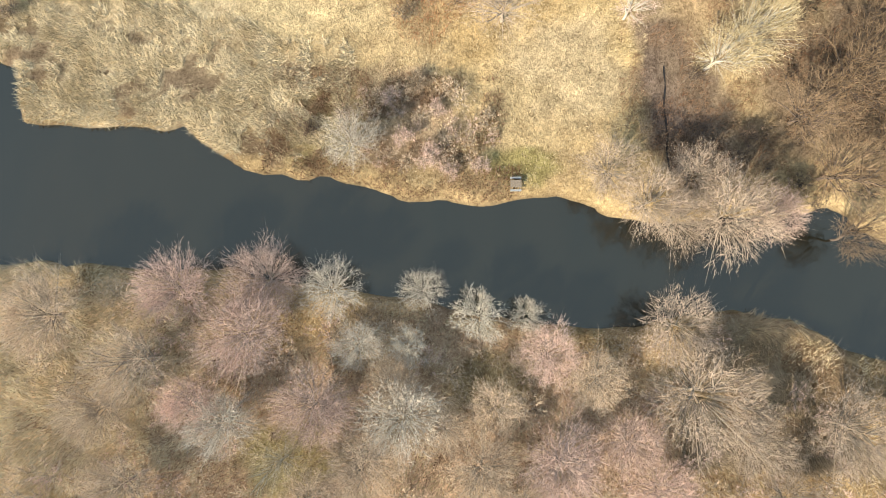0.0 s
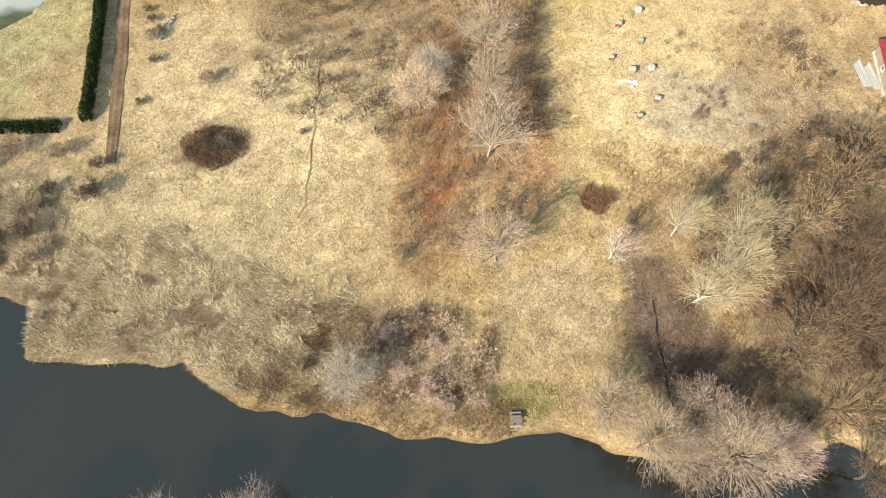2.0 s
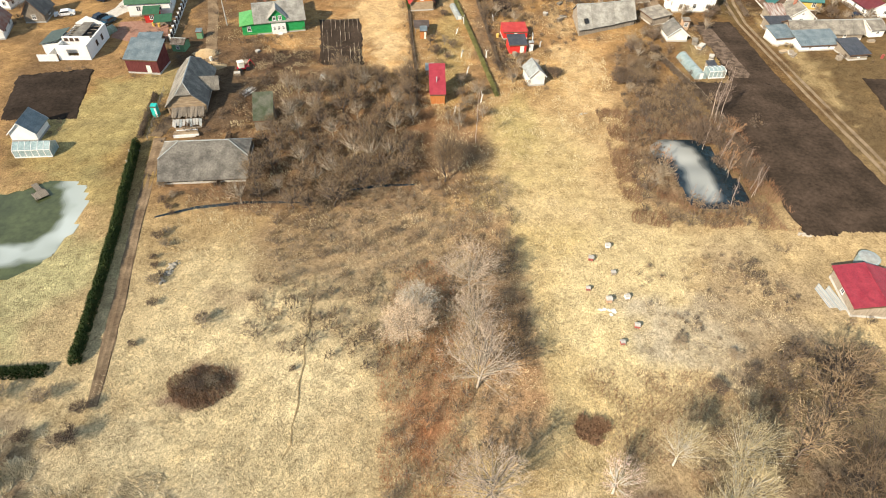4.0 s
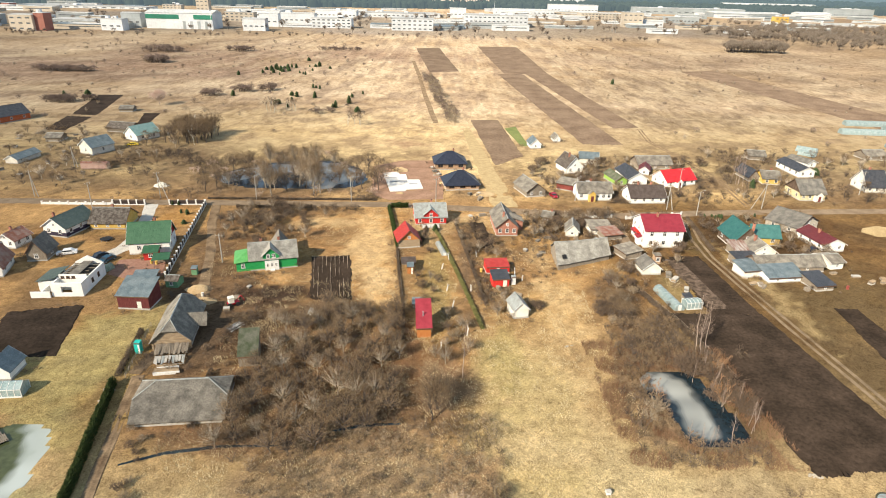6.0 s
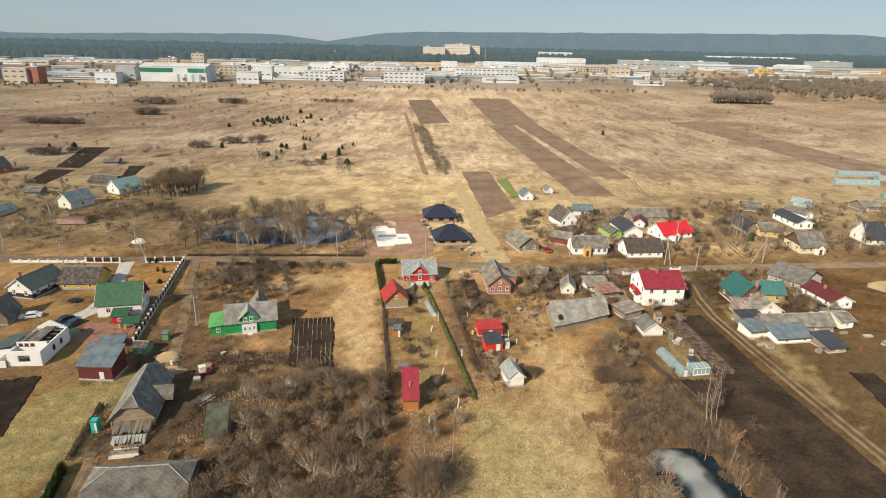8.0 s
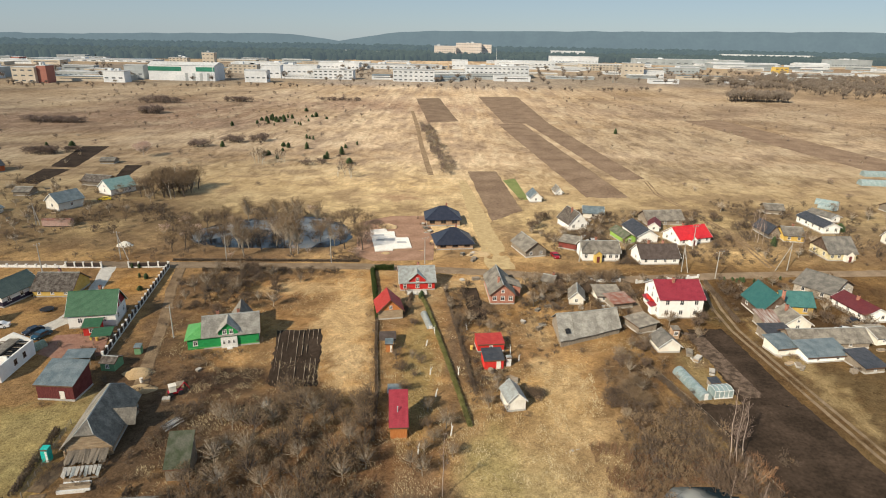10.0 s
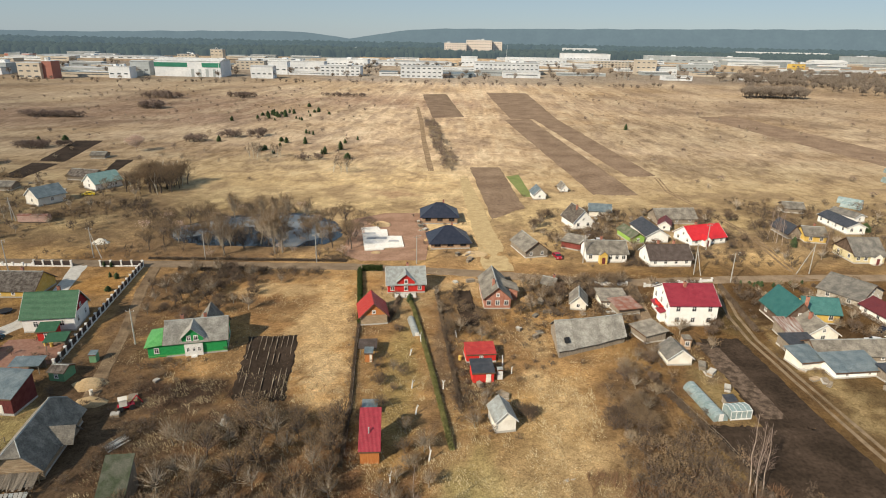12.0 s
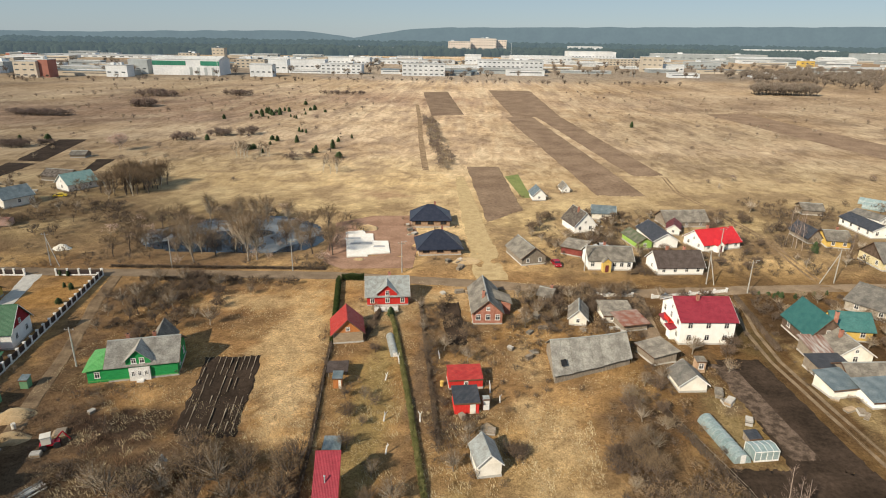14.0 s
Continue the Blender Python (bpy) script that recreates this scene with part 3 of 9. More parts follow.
patch(6, 160, 5, 36, (0.30, 0.22, 0.13), 0.8)
patch(26, 140, 12, 16, (0.55, 0.44, 0.24), 0.85)
patch(24, 160, 10, 14, (0.38, 0.285, 0.165), 0.8)
patch(40, 140, 9, 20, (0.30, 0.22, 0.13), 0.8)
patch(45, 195, 16, 18, (0.30, 0.225, 0.135), 0.8)
patch(64, 156, 8, 18, (0.36, 0.29, 0.13), 0.7)
patch(95, 165, 16, 14, (0.32, 0.24, 0.14), 0.8)
patch(96, 140, 16, 12, (0.40, 0.31, 0.15), 0.8)
patch(70, 235, 34, 24, (0.30, 0.225, 0.14), 0.8)
patch(140, 240, 40, 34, (0.32, 0.24, 0.145), 0.8)
patch(-58, 235, 46, 34, (0.27, 0.195, 0.12), 0.85)
patch(-130, 250, 50, 40, (0.34, 0.25, 0.14), 0.8)
patch(5, 250, 16, 36, (0.50, 0.37, 0.21), 0.8)
patch(-60, 330, 90, 40, (0.50, 0.36, 0.175), 0.8)
patch(140, 340, 60, 50, (0.50, 0.37, 0.19), 0.7)
patch(-260, 520, 160, 90, (0.33, 0.21, 0.12), 0.7)
patch(-160, 640, 220, 60, (0.30, 0.19, 0.11), 0.6)
patch(260, 650, 220, 60, (0.38, 0.26, 0.14), 0.6)
patch(150, 470, 120, 80, (0.48, 0.35, 0.18), 0.6)
# mottling: bare brown spots and bleached spots
zone = np.clip((GY - 95) / 30, 0.25, 1)
dark_w = (np.clip((0.46 - brown_m) / 0.12, 0, 1) * 0.55 * zone)[..., None]
cover[:] = cover * (1 - dark_w) + dark_w * np.array((0.215, 0.145, 0.085))
pale_w = (np.clip((brown_m - 0.56) / 0.12, 0, 1) * 0.45 * zone)[..., None]
cover[:] = cover * (1 - pale_w) + pale_w * np.array((0.60, 0.465, 0.255))
rows_far = np.clip((GY - 330) / 100, 0, 1)
streak = vnoise(GX * 0.25, GY, 14, 18) * 0.6 + vnoise(GX * 0.3, GY, 5, 19) * 0.4
cover[:] = cover * (1 + (rows_far * (streak - 0.5) * 0.14)[..., None])
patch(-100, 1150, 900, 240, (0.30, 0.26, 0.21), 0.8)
wet = np.clip(edge_dist(GX, GY) + 0.5, 0, 1)[..., None]
cover[:] = cover * (1 - wet) + wet * np.array((0.10, 0.075, 0.05))
# the soil shows through more in the gardens than in the meadow
east = np.clip((GX - 1) / 6, 0, 1)
garden_w = (np.clip((GY - 78 - 40 * east) / 25, 0, 1) * np.clip((250 - GY) / 50, 0, 1))[..., None]
cover *= 1 + garden_w * (np.array((0.97, 0.84, 0.71)) - 1)
# distance haze painted in: the far plain's colour turns lighter and bluer
plain_haze_w = np.clip((GY - 260) / 120, 0, 1)[..., None]
cover *= 1 + plain_haze_w * (np.array((1.04, 1.12, 1.46)) - 1)
meadow_w = (np.clip((84 - GY) / 12, 0, 1) * np.clip((GY - 18) / 6, 0, 1))[..., None]
cover *= 1 + meadow_w * np.array((0.10, 0.12, 0.16))
shore_w = (np.clip((17 - GY) / 4, 0, 1))[..., None]
cover *= 1 + shore_w * (np.array((1.10, 1.05, 1.02)) - 1)
# near ground 10 % darker away from the middle, on both sides
corner_w = (np.clip((40 - GY) / 10, 0, 1) * np.clip((np.abs(GX) - 14) / 12, 0, 1))[..., None]
cover *= 1 - corner_w * 0.10
# bare damp soil among the houses, in the yards and along the lane
damp = vnoise(GX, GY, 10, 33) * 0.55 + vnoise(GX, GY, 3.2, 34) * 0.45
damp_w = (np.clip((0.50 - damp) / 0.10, 0, 1) * 0.5 * np.clip((GY - 84 - 42 * east) / 16, 0, 1) * np.clip((300 - GY) / 30, 0, 1) * np.clip((230 - np.abs(GX)) / 40, 0, 1))[..., None]
cover[:] = cover * (1 - damp_w) + damp_w * np.array((0.175, 0.120, 0.072))
patch(15, 104, 13, 18, PALE, 0.7)
SOIL, DAMP, BLEACH = (0.125, 0.086, 0.055), (0.20, 0.138, 0.082), (0.60, 0.46, 0.255)
for x, y, rx, ry, col, w in ((-40, 142.5, 9, 5.5, (0.10, 0.07, 0.048), 0.95), (-62, 168, 6, 34, DAMP, 0.8), (-52, 140, 8, 16, DAMP, 0.85), (-46, 120, 9, 16, DAMP, 0.85), (-58, 194, 14, 8, SOIL, 0.75),
                             (-44, 200, 22, 5, DAMP, 0.8), (-20, 172, 7, 22, BLEACH, 0.8), (-16, 150, 5, 10, (0.64, 0.50, 0.29), 0.85), (-34, 190, 13, 5, BLEACH, 0.7), (-28, 136, 14, 6, DAMP, 0.8),
                             (27, 143, 6, 13, BLEACH, 0.85), (27, 128, 6, 7, BLEACH, 0.7), (26, 165, 4, 9, BLEACH, 0.6), (42, 140, 8, 20, DAMP, 0.85), (40, 122, 8, 10, DAMP, 0.8), (13, 180, 10, 10, DAMP, 0.75),
                             (10, 150, 6, 20, DAMP, 0.6), (45, 188, 16, 9, SOIL, 0.7), (84, 186, 8, 16, SOIL, 0.7), (96, 172, 14, 8, SOIL, 0.6), (56, 162, 8, 10, DAMP, 0.7), (-2, 150, 5, 26, (0.30, 0.225, 0.105), 0.7),
                             (60, 226, 34, 14, SOIL, 0.4), (66, 252, 30, 16, DAMP, 0.5), (140, 236, 44, 24, DAMP, 0.45), (-84, 140, 20, 10, DAMP, 0.5), (-60, 232, 40, 26, DAMP, 0.6), (-112, 262, 26, 26, DAMP, 0.6),
                             (-150, 250, 30, 36, DAMP, 0.4), (-16, 290, 12, 8, (0.26, 0.16, 0.10), 0.7), (-66, 176, 4, 28, SOIL, 0.5), (-22, 84, 12, 12, (0.30, 0.21, 0.12), 0.7), (-20, 100, 22, 10, DAMP, 0.8), (44, 72, 10, 14, (0.33, 0.25, 0.155), 0.75), (46, 60, 10, 8, DAMP, 0.7), (98, 122, 12, 34, (0.28, 0.205, 0.12), 0.7), (92, 100, 10, 20, DAMP, 0.5), (-70, 150, 8, 14, DAMP, 0.5), (-58, 148, 6, 26, SOIL, 0.85), (-50, 127, 7, 14, SOIL, 0.7), (-66, 182, 5, 20, DAMP, 0.8), (-47, 126, 10, 22, SOIL, 0.6), (-40, 143, 10, 6, (0.085, 0.06, 0.042), 0.85)):
    patch(x, y, rx, ry, col, w, 0, 0.9, 0.5)
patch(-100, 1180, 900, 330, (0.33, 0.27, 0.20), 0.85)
# scrub floor south of the orchard, dull verges beside the ploughed field
for x, y, rx, ry, col, w in ((-10, 88, 17, 18, (0.37, 0.27, 0.165), 0.7), (-14, 70, 8, 12, (0.40, 0.31, 0.19), 0.6), (4, 82, 6, 18, (0.34, 0.22, 0.13), 0.75), (84, 120, 9, 50, (0.27, 0.205, 0.115), 0.75), (62, 78, 14, 7, (0.33, 0.25, 0.14), 0.7),
                             (72, 176, 5, 12, (0.24, 0.19, 0.09), 0.7), (100, 140, 22, 26, (0.32, 0.245, 0.13), 0.6), (-30, 36, 20, 5, (0.52, 0.42, 0.26), 0.55), (-56, 38, 8, 6, (0.45, 0.36, 0.22), 0.5), (-40, 46, 16, 6, (0.62, 0.52, 0.33), 0.6)):
    patch(x, y, rx, ry, col, w, 0, 0.9, 0.5)
# bramble, scrub and dark soil spots, then greener grass
for x, y, rx, ry, col, w in ((-33, 56.2, 4.6, 3.6, (0.20, 0.12, 0.085), 0.85), (-33.5, 71, 4, 3, (0.34, 0.25, 0.16), 0.6), (-38, 144, 10, 4.5, (0.065, 0.046, 0.033), 0.9), (-46, 143, 5, 3, (0.075, 0.052, 0.038), 0.8)):
    patch(x, y, rx, ry, col, w, 0, 0.9, 0.4)
patch(-71, 116, 13, 26, (0.40, 0.365, 0.175), 0.65)
patch(12, 116, 5, 16, (0.36, 0.32, 0.14), 0.5)
patch(-2, 150, 4, 24, (0.33, 0.27, 0.12), 0.5)
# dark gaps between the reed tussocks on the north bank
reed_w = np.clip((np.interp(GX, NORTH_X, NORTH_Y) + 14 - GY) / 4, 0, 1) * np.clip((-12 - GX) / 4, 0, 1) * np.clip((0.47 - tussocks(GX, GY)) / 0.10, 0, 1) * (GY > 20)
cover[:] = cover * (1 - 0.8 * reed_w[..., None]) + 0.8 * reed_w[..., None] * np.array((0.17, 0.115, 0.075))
# weaker light towards the east, painted into the ground colour
east_dim = np.clip((GX - 36) / 14, 0, 1) * np.clip((GY - 84) / 12, 0, 1) * np.clip((225 - GY) / 20, 0, 1)
cover *= (1 - (0.34 + 0.18 * np.clip((GX - 64) / 8, 0, 1)) * east_dim)[..., None]
brown_k = (np.clip((GY - 84) / 20, 0, 1) * np.clip((225 - GY) / 20, 0, 1))[..., None]
cover *= 1 + brown_k * np.array((-0.10, -0.16, -0.20))
cover *= 1 - 0.16 * brown_k * np.clip((GX - 6) / 12, 0, 1)[..., None]
# ground between river and orchard taken 12 % darker
cover *= (1 - 0.12 * np.clip((GY - 22) / 10, 0, 1) * np.clip((112 - GY) / 14, 0, 1))[..., None]
# haze lightening painted into the middle of the plain; both sides darkened
reach_ = np.maximum(GY, 60.0)
middle = np.exp(-(GX / (0.26 * reach_)) ** 2)
plain_k = np.clip((GY - 205) / 40, 0, 1)
cover *= (2.0 ** (plain_k * (0.20 * middle - 0.30 * (1 - middle) - 0.16 * np.clip(GX / (0.3 * reach_), 0, 1))))[..., None]
# garden and yard ground patches; one dark strip runs along the hedge's east side
for x, y, rx, ry, col, w in ((-2, 190, 14, 14, (0.44, 0.33, 0.185), 0.55), (20, 196, 16, 8, (0.44, 0.33, 0.19), 0.5), (-44, 128, 14, 12, (0.12, 0.082, 0.052), 0.75), (-30, 134, 12, 7, (0.09, 0.062, 0.042), 0.85),
                             (16, 106, 10, 14, (0.40, 0.315, 0.155), 0.6), (10, 118, 6, 14, (0.34, 0.275, 0.12), 0.6), (0, 108, 6, 12, (0.21, 0.135, 0.08), 0.8), (46, 120, 8, 8, (0.17, 0.115, 0.07), 0.9), (36, 104, 5, 14, (0.24, 0.165, 0.10), 0.8),
                             (5.5, 158, 1.6, 26, (0.15, 0.105, 0.07), 0.75), (57, 145, 5, 14, (0.24, 0.185, 0.09), 0.75), (58, 152, 3, 3, (0.12, 0.085, 0.06), 0.8), (80, 150, 4, 30, (0.33, 0.25, 0.13), 0.6)):
    patch(x, y, rx, ry, col, w, 0, 0.9, 0.5)
speck = np.where(GY < 330, 1.0, 0.6)
cover *= (0.84 + 0.32 * vnoise(GX, GY, 1.3, 31) * speck)[..., None]
cover = np.clip(cover, 0.02, 0.9)

ny, nx = GX.shape
quad = np.arange(ny * nx).reshape(ny, nx)
quads = np.stack([quad[:-1, :-1], quad[:-1, 1:], quad[1:, 1:], quad[1:, :-1]], -1).reshape(-1, 4)
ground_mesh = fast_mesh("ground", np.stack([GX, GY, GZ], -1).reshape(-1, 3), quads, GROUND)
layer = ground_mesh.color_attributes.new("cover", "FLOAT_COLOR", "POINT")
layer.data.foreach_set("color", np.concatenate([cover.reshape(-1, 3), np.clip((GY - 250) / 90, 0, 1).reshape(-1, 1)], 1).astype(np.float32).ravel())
ground_mesh.shade_smooth()
tagged(new("ground", ground_mesh), "dry straw-coloured meadow and scrub ground in early spring", "ground", kind="structure")


def surface(name, geo, material, label, category):
    return tagged(new(name, geo.mesh(name, material)), label, category, kind="structure")


surface("river_water", Geo().add([(-880, -40, -1.05), (880, -40, -1.05), (880, 62, -1.05), (-880, 62, -1.05)], [(0, 1, 2, 3)]), WATER,
        "still dark grey-green river water between brushy banks", "river")


def flat(name, poly, z, material, label, category):
    return surface(name, Geo().add([(x, y, z) for x, y in poly], [tuple(range(len(poly)))]), material, label, category)




def frozen_pond(poly, spine, wide, melt, frost, label):
    """Thawing pond: cloudy ice along the spine that fades into dark open water by the shore."""
    xs, ys = [q[0] for q in poly], [q[1] for q in poly]
    X, Y = np.meshgrid(np.arange(min(xs), max(xs) + 0.4, 0.35), np.arange(min(ys), max(ys) + 0.4, 0.35))
    near = np.full(X.shape, 1e3)
    for (x0, y0), (x1, y1) in zip(spine, spine[1:]):
        dx, dy = x1 - x0, y1 - y0
        t = np.clip(((X - x0) * dx + (Y - y0) * dy) / (dx * dx + dy * dy), 0, 1)
        near = np.minimum(near, np.hypot(X - x0 - dx * t, Y - y0 - dy * t))
    ragged = (vnoise(X, Y, 1.6, 61) - 0.5) * 1.3 + (vnoise(X, Y, 4.5, 62) - 0.5) * 2.0
    w = np.clip((wide - near + ragged) / 1.6, 0, 1) * (0.55 + 0.45 * vnoise(X, Y, 3.0, 63))
    k = np.arange(X.size).reshape(X.shape)
    q = np.stack([k[:-1, :-1], k[:-1, 1:], k[1:, 1:], k[1:, :-1]], -1).reshape(-1, 4)
    me = fast_mesh("pond_water", np.stack([X, Y, np.full(X.shape, -0.42)], -1).reshape(-1, 3), q[inside(X, Y, poly)[:-1, :-1].ravel()], melt_mat(label.split()[0] + "_thaw", melt, frost))
    layer_ = me.color_attributes.new("frost", "FLOAT_COLOR", "POINT")
    layer_.data.foreach_set("color", np.repeat(w.reshape(-1, 1), 4, 1).astype(np.float32).ravel())
    return tagged(new("pond_water", me), label, "pond", kind="structure")


def melt_mat(name, water, frost):
    m = mat(name, water, [v * 1.5 for v in water], 0.15, 1, 0.05, bump=0.02, spec=0.5)
    n, ln = m.node_tree.nodes, m.node_tree.links.new
    b = n["Principled BSDF"]
    at, mix, gloss = n.new("ShaderNodeAttribute"), n.new("ShaderNodeMix"), n.new("ShaderNodeMapRange")
    at.attribute_name = "frost"
    mix.data_type = "RGBA"
    ln(at.outputs["Fac"], mix.inputs[0])
    ln(b.inputs["Base Color"].links[0].from_socket, mix.inputs[6])
    mix.inputs[7].default_value = (*frost, 1)
    ln(mix.outputs[2], b.inputs["Base Color"])
    gloss.inputs[3].default_value, gloss.inputs[4].default_value = 0.05, 0.6
    ln(at.outputs["Fac"], gloss.inputs[0])
    ln(gloss.outputs[0], b.inputs["Roughness"])
    return m


frozen_pond(POND_WEST, [(-84, 81), (-76, 80.5), (-69.5, 78.6), (-65.0, 79.6), (-63.2, 86), (-63.6, 92), (-67, 96.6)], 3.0, (0.07, 0.082, 0.034), (0.52, 0.57, 0.55), "melting white ice on a green garden pond")
frozen_pond(SWAMP, [(-80, 234), (-64, 248), (-46, 252), (-36, 242), (-44, 230)], 7.0, (0.015, 0.024, 0.034), (0.27, 0.30, 0.33), "grey ice and dark water in a flooded hollow")
frozen_pond(POND_EAST, [(38.6, 111.6), (43.0, 110.4), (43.0, 104.5), (42.8, 98.4)], 3.1, (0.012, 0.022, 0.030), (0.40, 0.41, 0.39), "thawing grey ice on a dark pond among birches")


# ---- fields, roads, yards ----
TRODDEN = mat("trodden_straw", (0.40, 0.30, 0.165), (0.50, 0.39, 0.22), 0.5, 4, 0.95, bump=0.4, spec=0.1)
RIDGE = mat("dry_ridge_soil", (0.32, 0.255, 0.19), (0.48, 0.40, 0.31), 0.5, 4, 0.95, bump=0.4, spec=0.1)


def dry_ridges(p0, p1, p2, p3, rows, label):
    """Broken pale crests between the furrows of a plot."""
    rng = random.Random(11)
    a_, b_, c_, d_ = (Vector((*p, 0)) for p in (p0, p1, p2, p3))
    g = Geo()
    for k in range(rows):
        u = (k + 0.5) / rows
        near, far = a_.lerp(b_, u), d_.lerp(c_, u)
        v = 0.02
        while v < 0.95:
            w = min(0.98, v + rng.uniform(0.05, 0.22))
            if rng.random() < 0.75:
                side = rng.uniform(-0.08, 0.08)
                g.tube(near.lerp(far, v) + Vector((side, 0, 0.35)), near.lerp(far, w) + Vector((side, 0, 0.35)), rng.uniform(0.04, 0.11), 0.03, 4)
            v = w + rng.uniform(0.0, 0.04)
    return tagged(new("soil_ridge", g.mesh("soil_ridge", RIDGE)), label, "soil", kind="stuff")


def field(p0, p1, p2, p3, material, label, rows=30, steps=24, depth=0.09, z=0.10):
    """A ploughed strip p0 p1 (one end) to p3 p2 (the other end), with furrows along its length."""
    rng = np.random.RandomState(int(abs(p0[0] * 7 + p0[1])) % 9999)
    a, b, c, d = (np.array(p) for p in (p0, p1, p2, p3))
    u = np.linspace(0, 1, rows * 2 + 1)
    v = np.linspace(0, 1, steps + 1)
    U, V = np.meshgrid(u, v)
    wob = (rng.rand(*U.shape) - 0.5) * 0.2 / rows
    Uw = np.clip(U + wob, 0, 1)
    xy = ((a * (1 - Uw[..., None]) + b * Uw[..., None]) * (1 - V[..., None]) + (d * (1 - Uw[..., None]) + c * Uw[..., None]) * V[..., None])
    zz = z + depth * (np.arange(rows * 2 + 1) % 2)[None, :] * (0.6 + 0.6 * rng.rand(*U.shape))
    border = (U == 0) | (U == 1) | (V == 0) | (V == 1)
    zz = np.where(border, 0.0, zz)
    rag = np.where(border[..., None], (rng.rand(*U.shape, 2) - 0.5) * 0.7, 0)
    k = np.arange(U.size).reshape(U.shape)
    q = np.stack([k[:-1, :-1], k[:-1, 1:], k[1:, 1:], k[1:, :-1]], -1).reshape(-1, 4)
    me = fast_mesh("ploughed_field", np.concatenate([xy + rag, zz[..., None]], -1).reshape(-1, 3), q, material)
    return tagged(new("ploughed_field", me), label, "field", kind="structure")


def ribbon(name, pts, widths, material, label, category, z=0.085, kind="structure"):
    """A road or path along a line, slightly crowned, with ragged edges."""
    rng = random.Random(len(pts) * 31 + int(abs(pts[0][0])))
    fine, wid = [], []
    for k in range(len(pts) - 1):
        p, q = Vector(pts[k]), Vector(pts[k + 1])
        n = max(2, int((q - p).length / 3.0))
        for s in range(n):
            fine.append(p.lerp(q, s / n))
            wid.append(widths[k] + (widths[k + 1] - widths[k]) * s / n)
    fine.append(Vector(pts[-1]))
    wid.append(widths[-1])
    g = Geo()
    for k, p in enumerate(fine):
        d = (fine[min(k + 1, len(fine) - 1)] - fine[max(k - 1, 0)]).normalized()
        nrm = Vector((-d.y, d.x))
        h = wid[k] / 2
        for f, dz in ((-1, -0.08), (-0.85, 0.0), (-0.45, -0.03), (0, 0.02), (0.45, -0.03), (0.85, 0.0), (1, -0.08)):
            r = h * f * (1 + (rng.uniform(-0.12, 0.12) if abs(f) > 0.8 else 0))
            g.v.append((p.x + nrm.x * r, p.y + nrm.y * r, z + dz))
    for k in range(len(fine) - 1):
        for s in range(6):
            i = k * 7 + s
            g.f.append((i, i + 1, i + 8, i + 7))
    return tagged(new(name, g.mesh(name, material)), label, category, kind=kind)


field((62.0, 168.6), (70.4, 168.8), (72.2, 136), (60.2, 136), PLOUGH, "dark upper end of the ploughed field beside the sandy track", 22, 30)
field((51.4, 136.8), (72.4, 136.8), (77.2, 88.4), (56.2, 86.8), PLOUGH, "dark ploughed field beside the sandy track", 40, 40, 0.09, 0.105)
field((60.2, 166.6), (64.3, 166.2), (66.0, 138.5), (61.4, 138.0), STUBBLE, "strip of grey trampled stubble across the ploughed field", 9, 26, 0.10, 0.22)
field((91.2, 140), (96.4, 140), (96, 100), (86.8, 104), PLOUGH, "narrow dark dug strip beyond the farm track", 12, 24)
field((-95.3, 133), (-80.5, 136.9), (-75.5, 116.6), (-89.9, 115.3), PLOUGH, "dark dug garden field", 30, 16)
field((-35.2, 164.6), (-25, 165.8), (-21.4, 140.7), (-31, 140.5), PLOUGH, "dark ploughed vegetable plot in front of the green house", 11, 20, 0.2)
dry_ridges((-35.0, 164.2), (-25.2, 165.4), (-21.8, 141.1), (-30.8, 140.9), 9, "pale dry crests between wet furrows")
field((8.6, 191.7), (12.8, 191.8), (14.4, 171.5), (10.2, 171.4), PLOUGH, "narrow dug vegetable bed", 8, 14)
field((47.2, 765.4), (93.7, 768.3), (91.5, 537.9), (54.1, 532.6), FALLOW, "distant brown ploughed strip", 20, 20)
field((48.9, 528.4), (69.5, 534.8), (86.2, 294.3), (66.7, 294.4), FALLOW, "long brown ploughed strip across the plain", 20, 30)
field((72.5, 535.2), (91.5, 537.9), (105, 334.1), (90.7, 329), FALLOW, "long brown ploughed strip beside a grassy balk", 18, 30)
field((16.7, 345.4), (31.6, 346.6), (35.7, 271.5), (22.2, 256.1), FALLOW, "brown garden field behind the new houses", 20, 24)
field((-24, 729.4), (1.7, 741.6), (17.6, 541.4), (-7.2, 530.7), FALLOW, "distant brown fallow strip", 14, 18)
field((214.8, 570.6), (251.5, 583.8), (275, 362.8), (240.5, 340), FALLOW, "long brown strip on the eastern plain", 18, 24)
field((-209.7, 398.1), (-194.8, 400.1), (-180.1, 338.2), (-193.8, 339.6), PLOUGH, "dark ploughed strip behind the gardens", 14, 18)
field((-193.7, 335), (-180.1, 334), (-176.8, 302.6), (-187.6, 304), PLOUGH, "dark ploughed garden strip", 12, 14)
field((-159, 346.4), (-150.6, 347.3), (-145.3, 320.1), (-150.4, 319), PLOUGH, "dark dug strip behind the white house", 8, 12)
flat("garden_bed", [(33.1, 325.9), (39.4, 330.3), (40.7, 289.3), (37, 288.9)], 0.07, mat("green_winter_crop", (0.13, 0.16, 0.05), (0.18, 0.20, 0.07), 0.2, 3), "green strip of winter crop", "field")
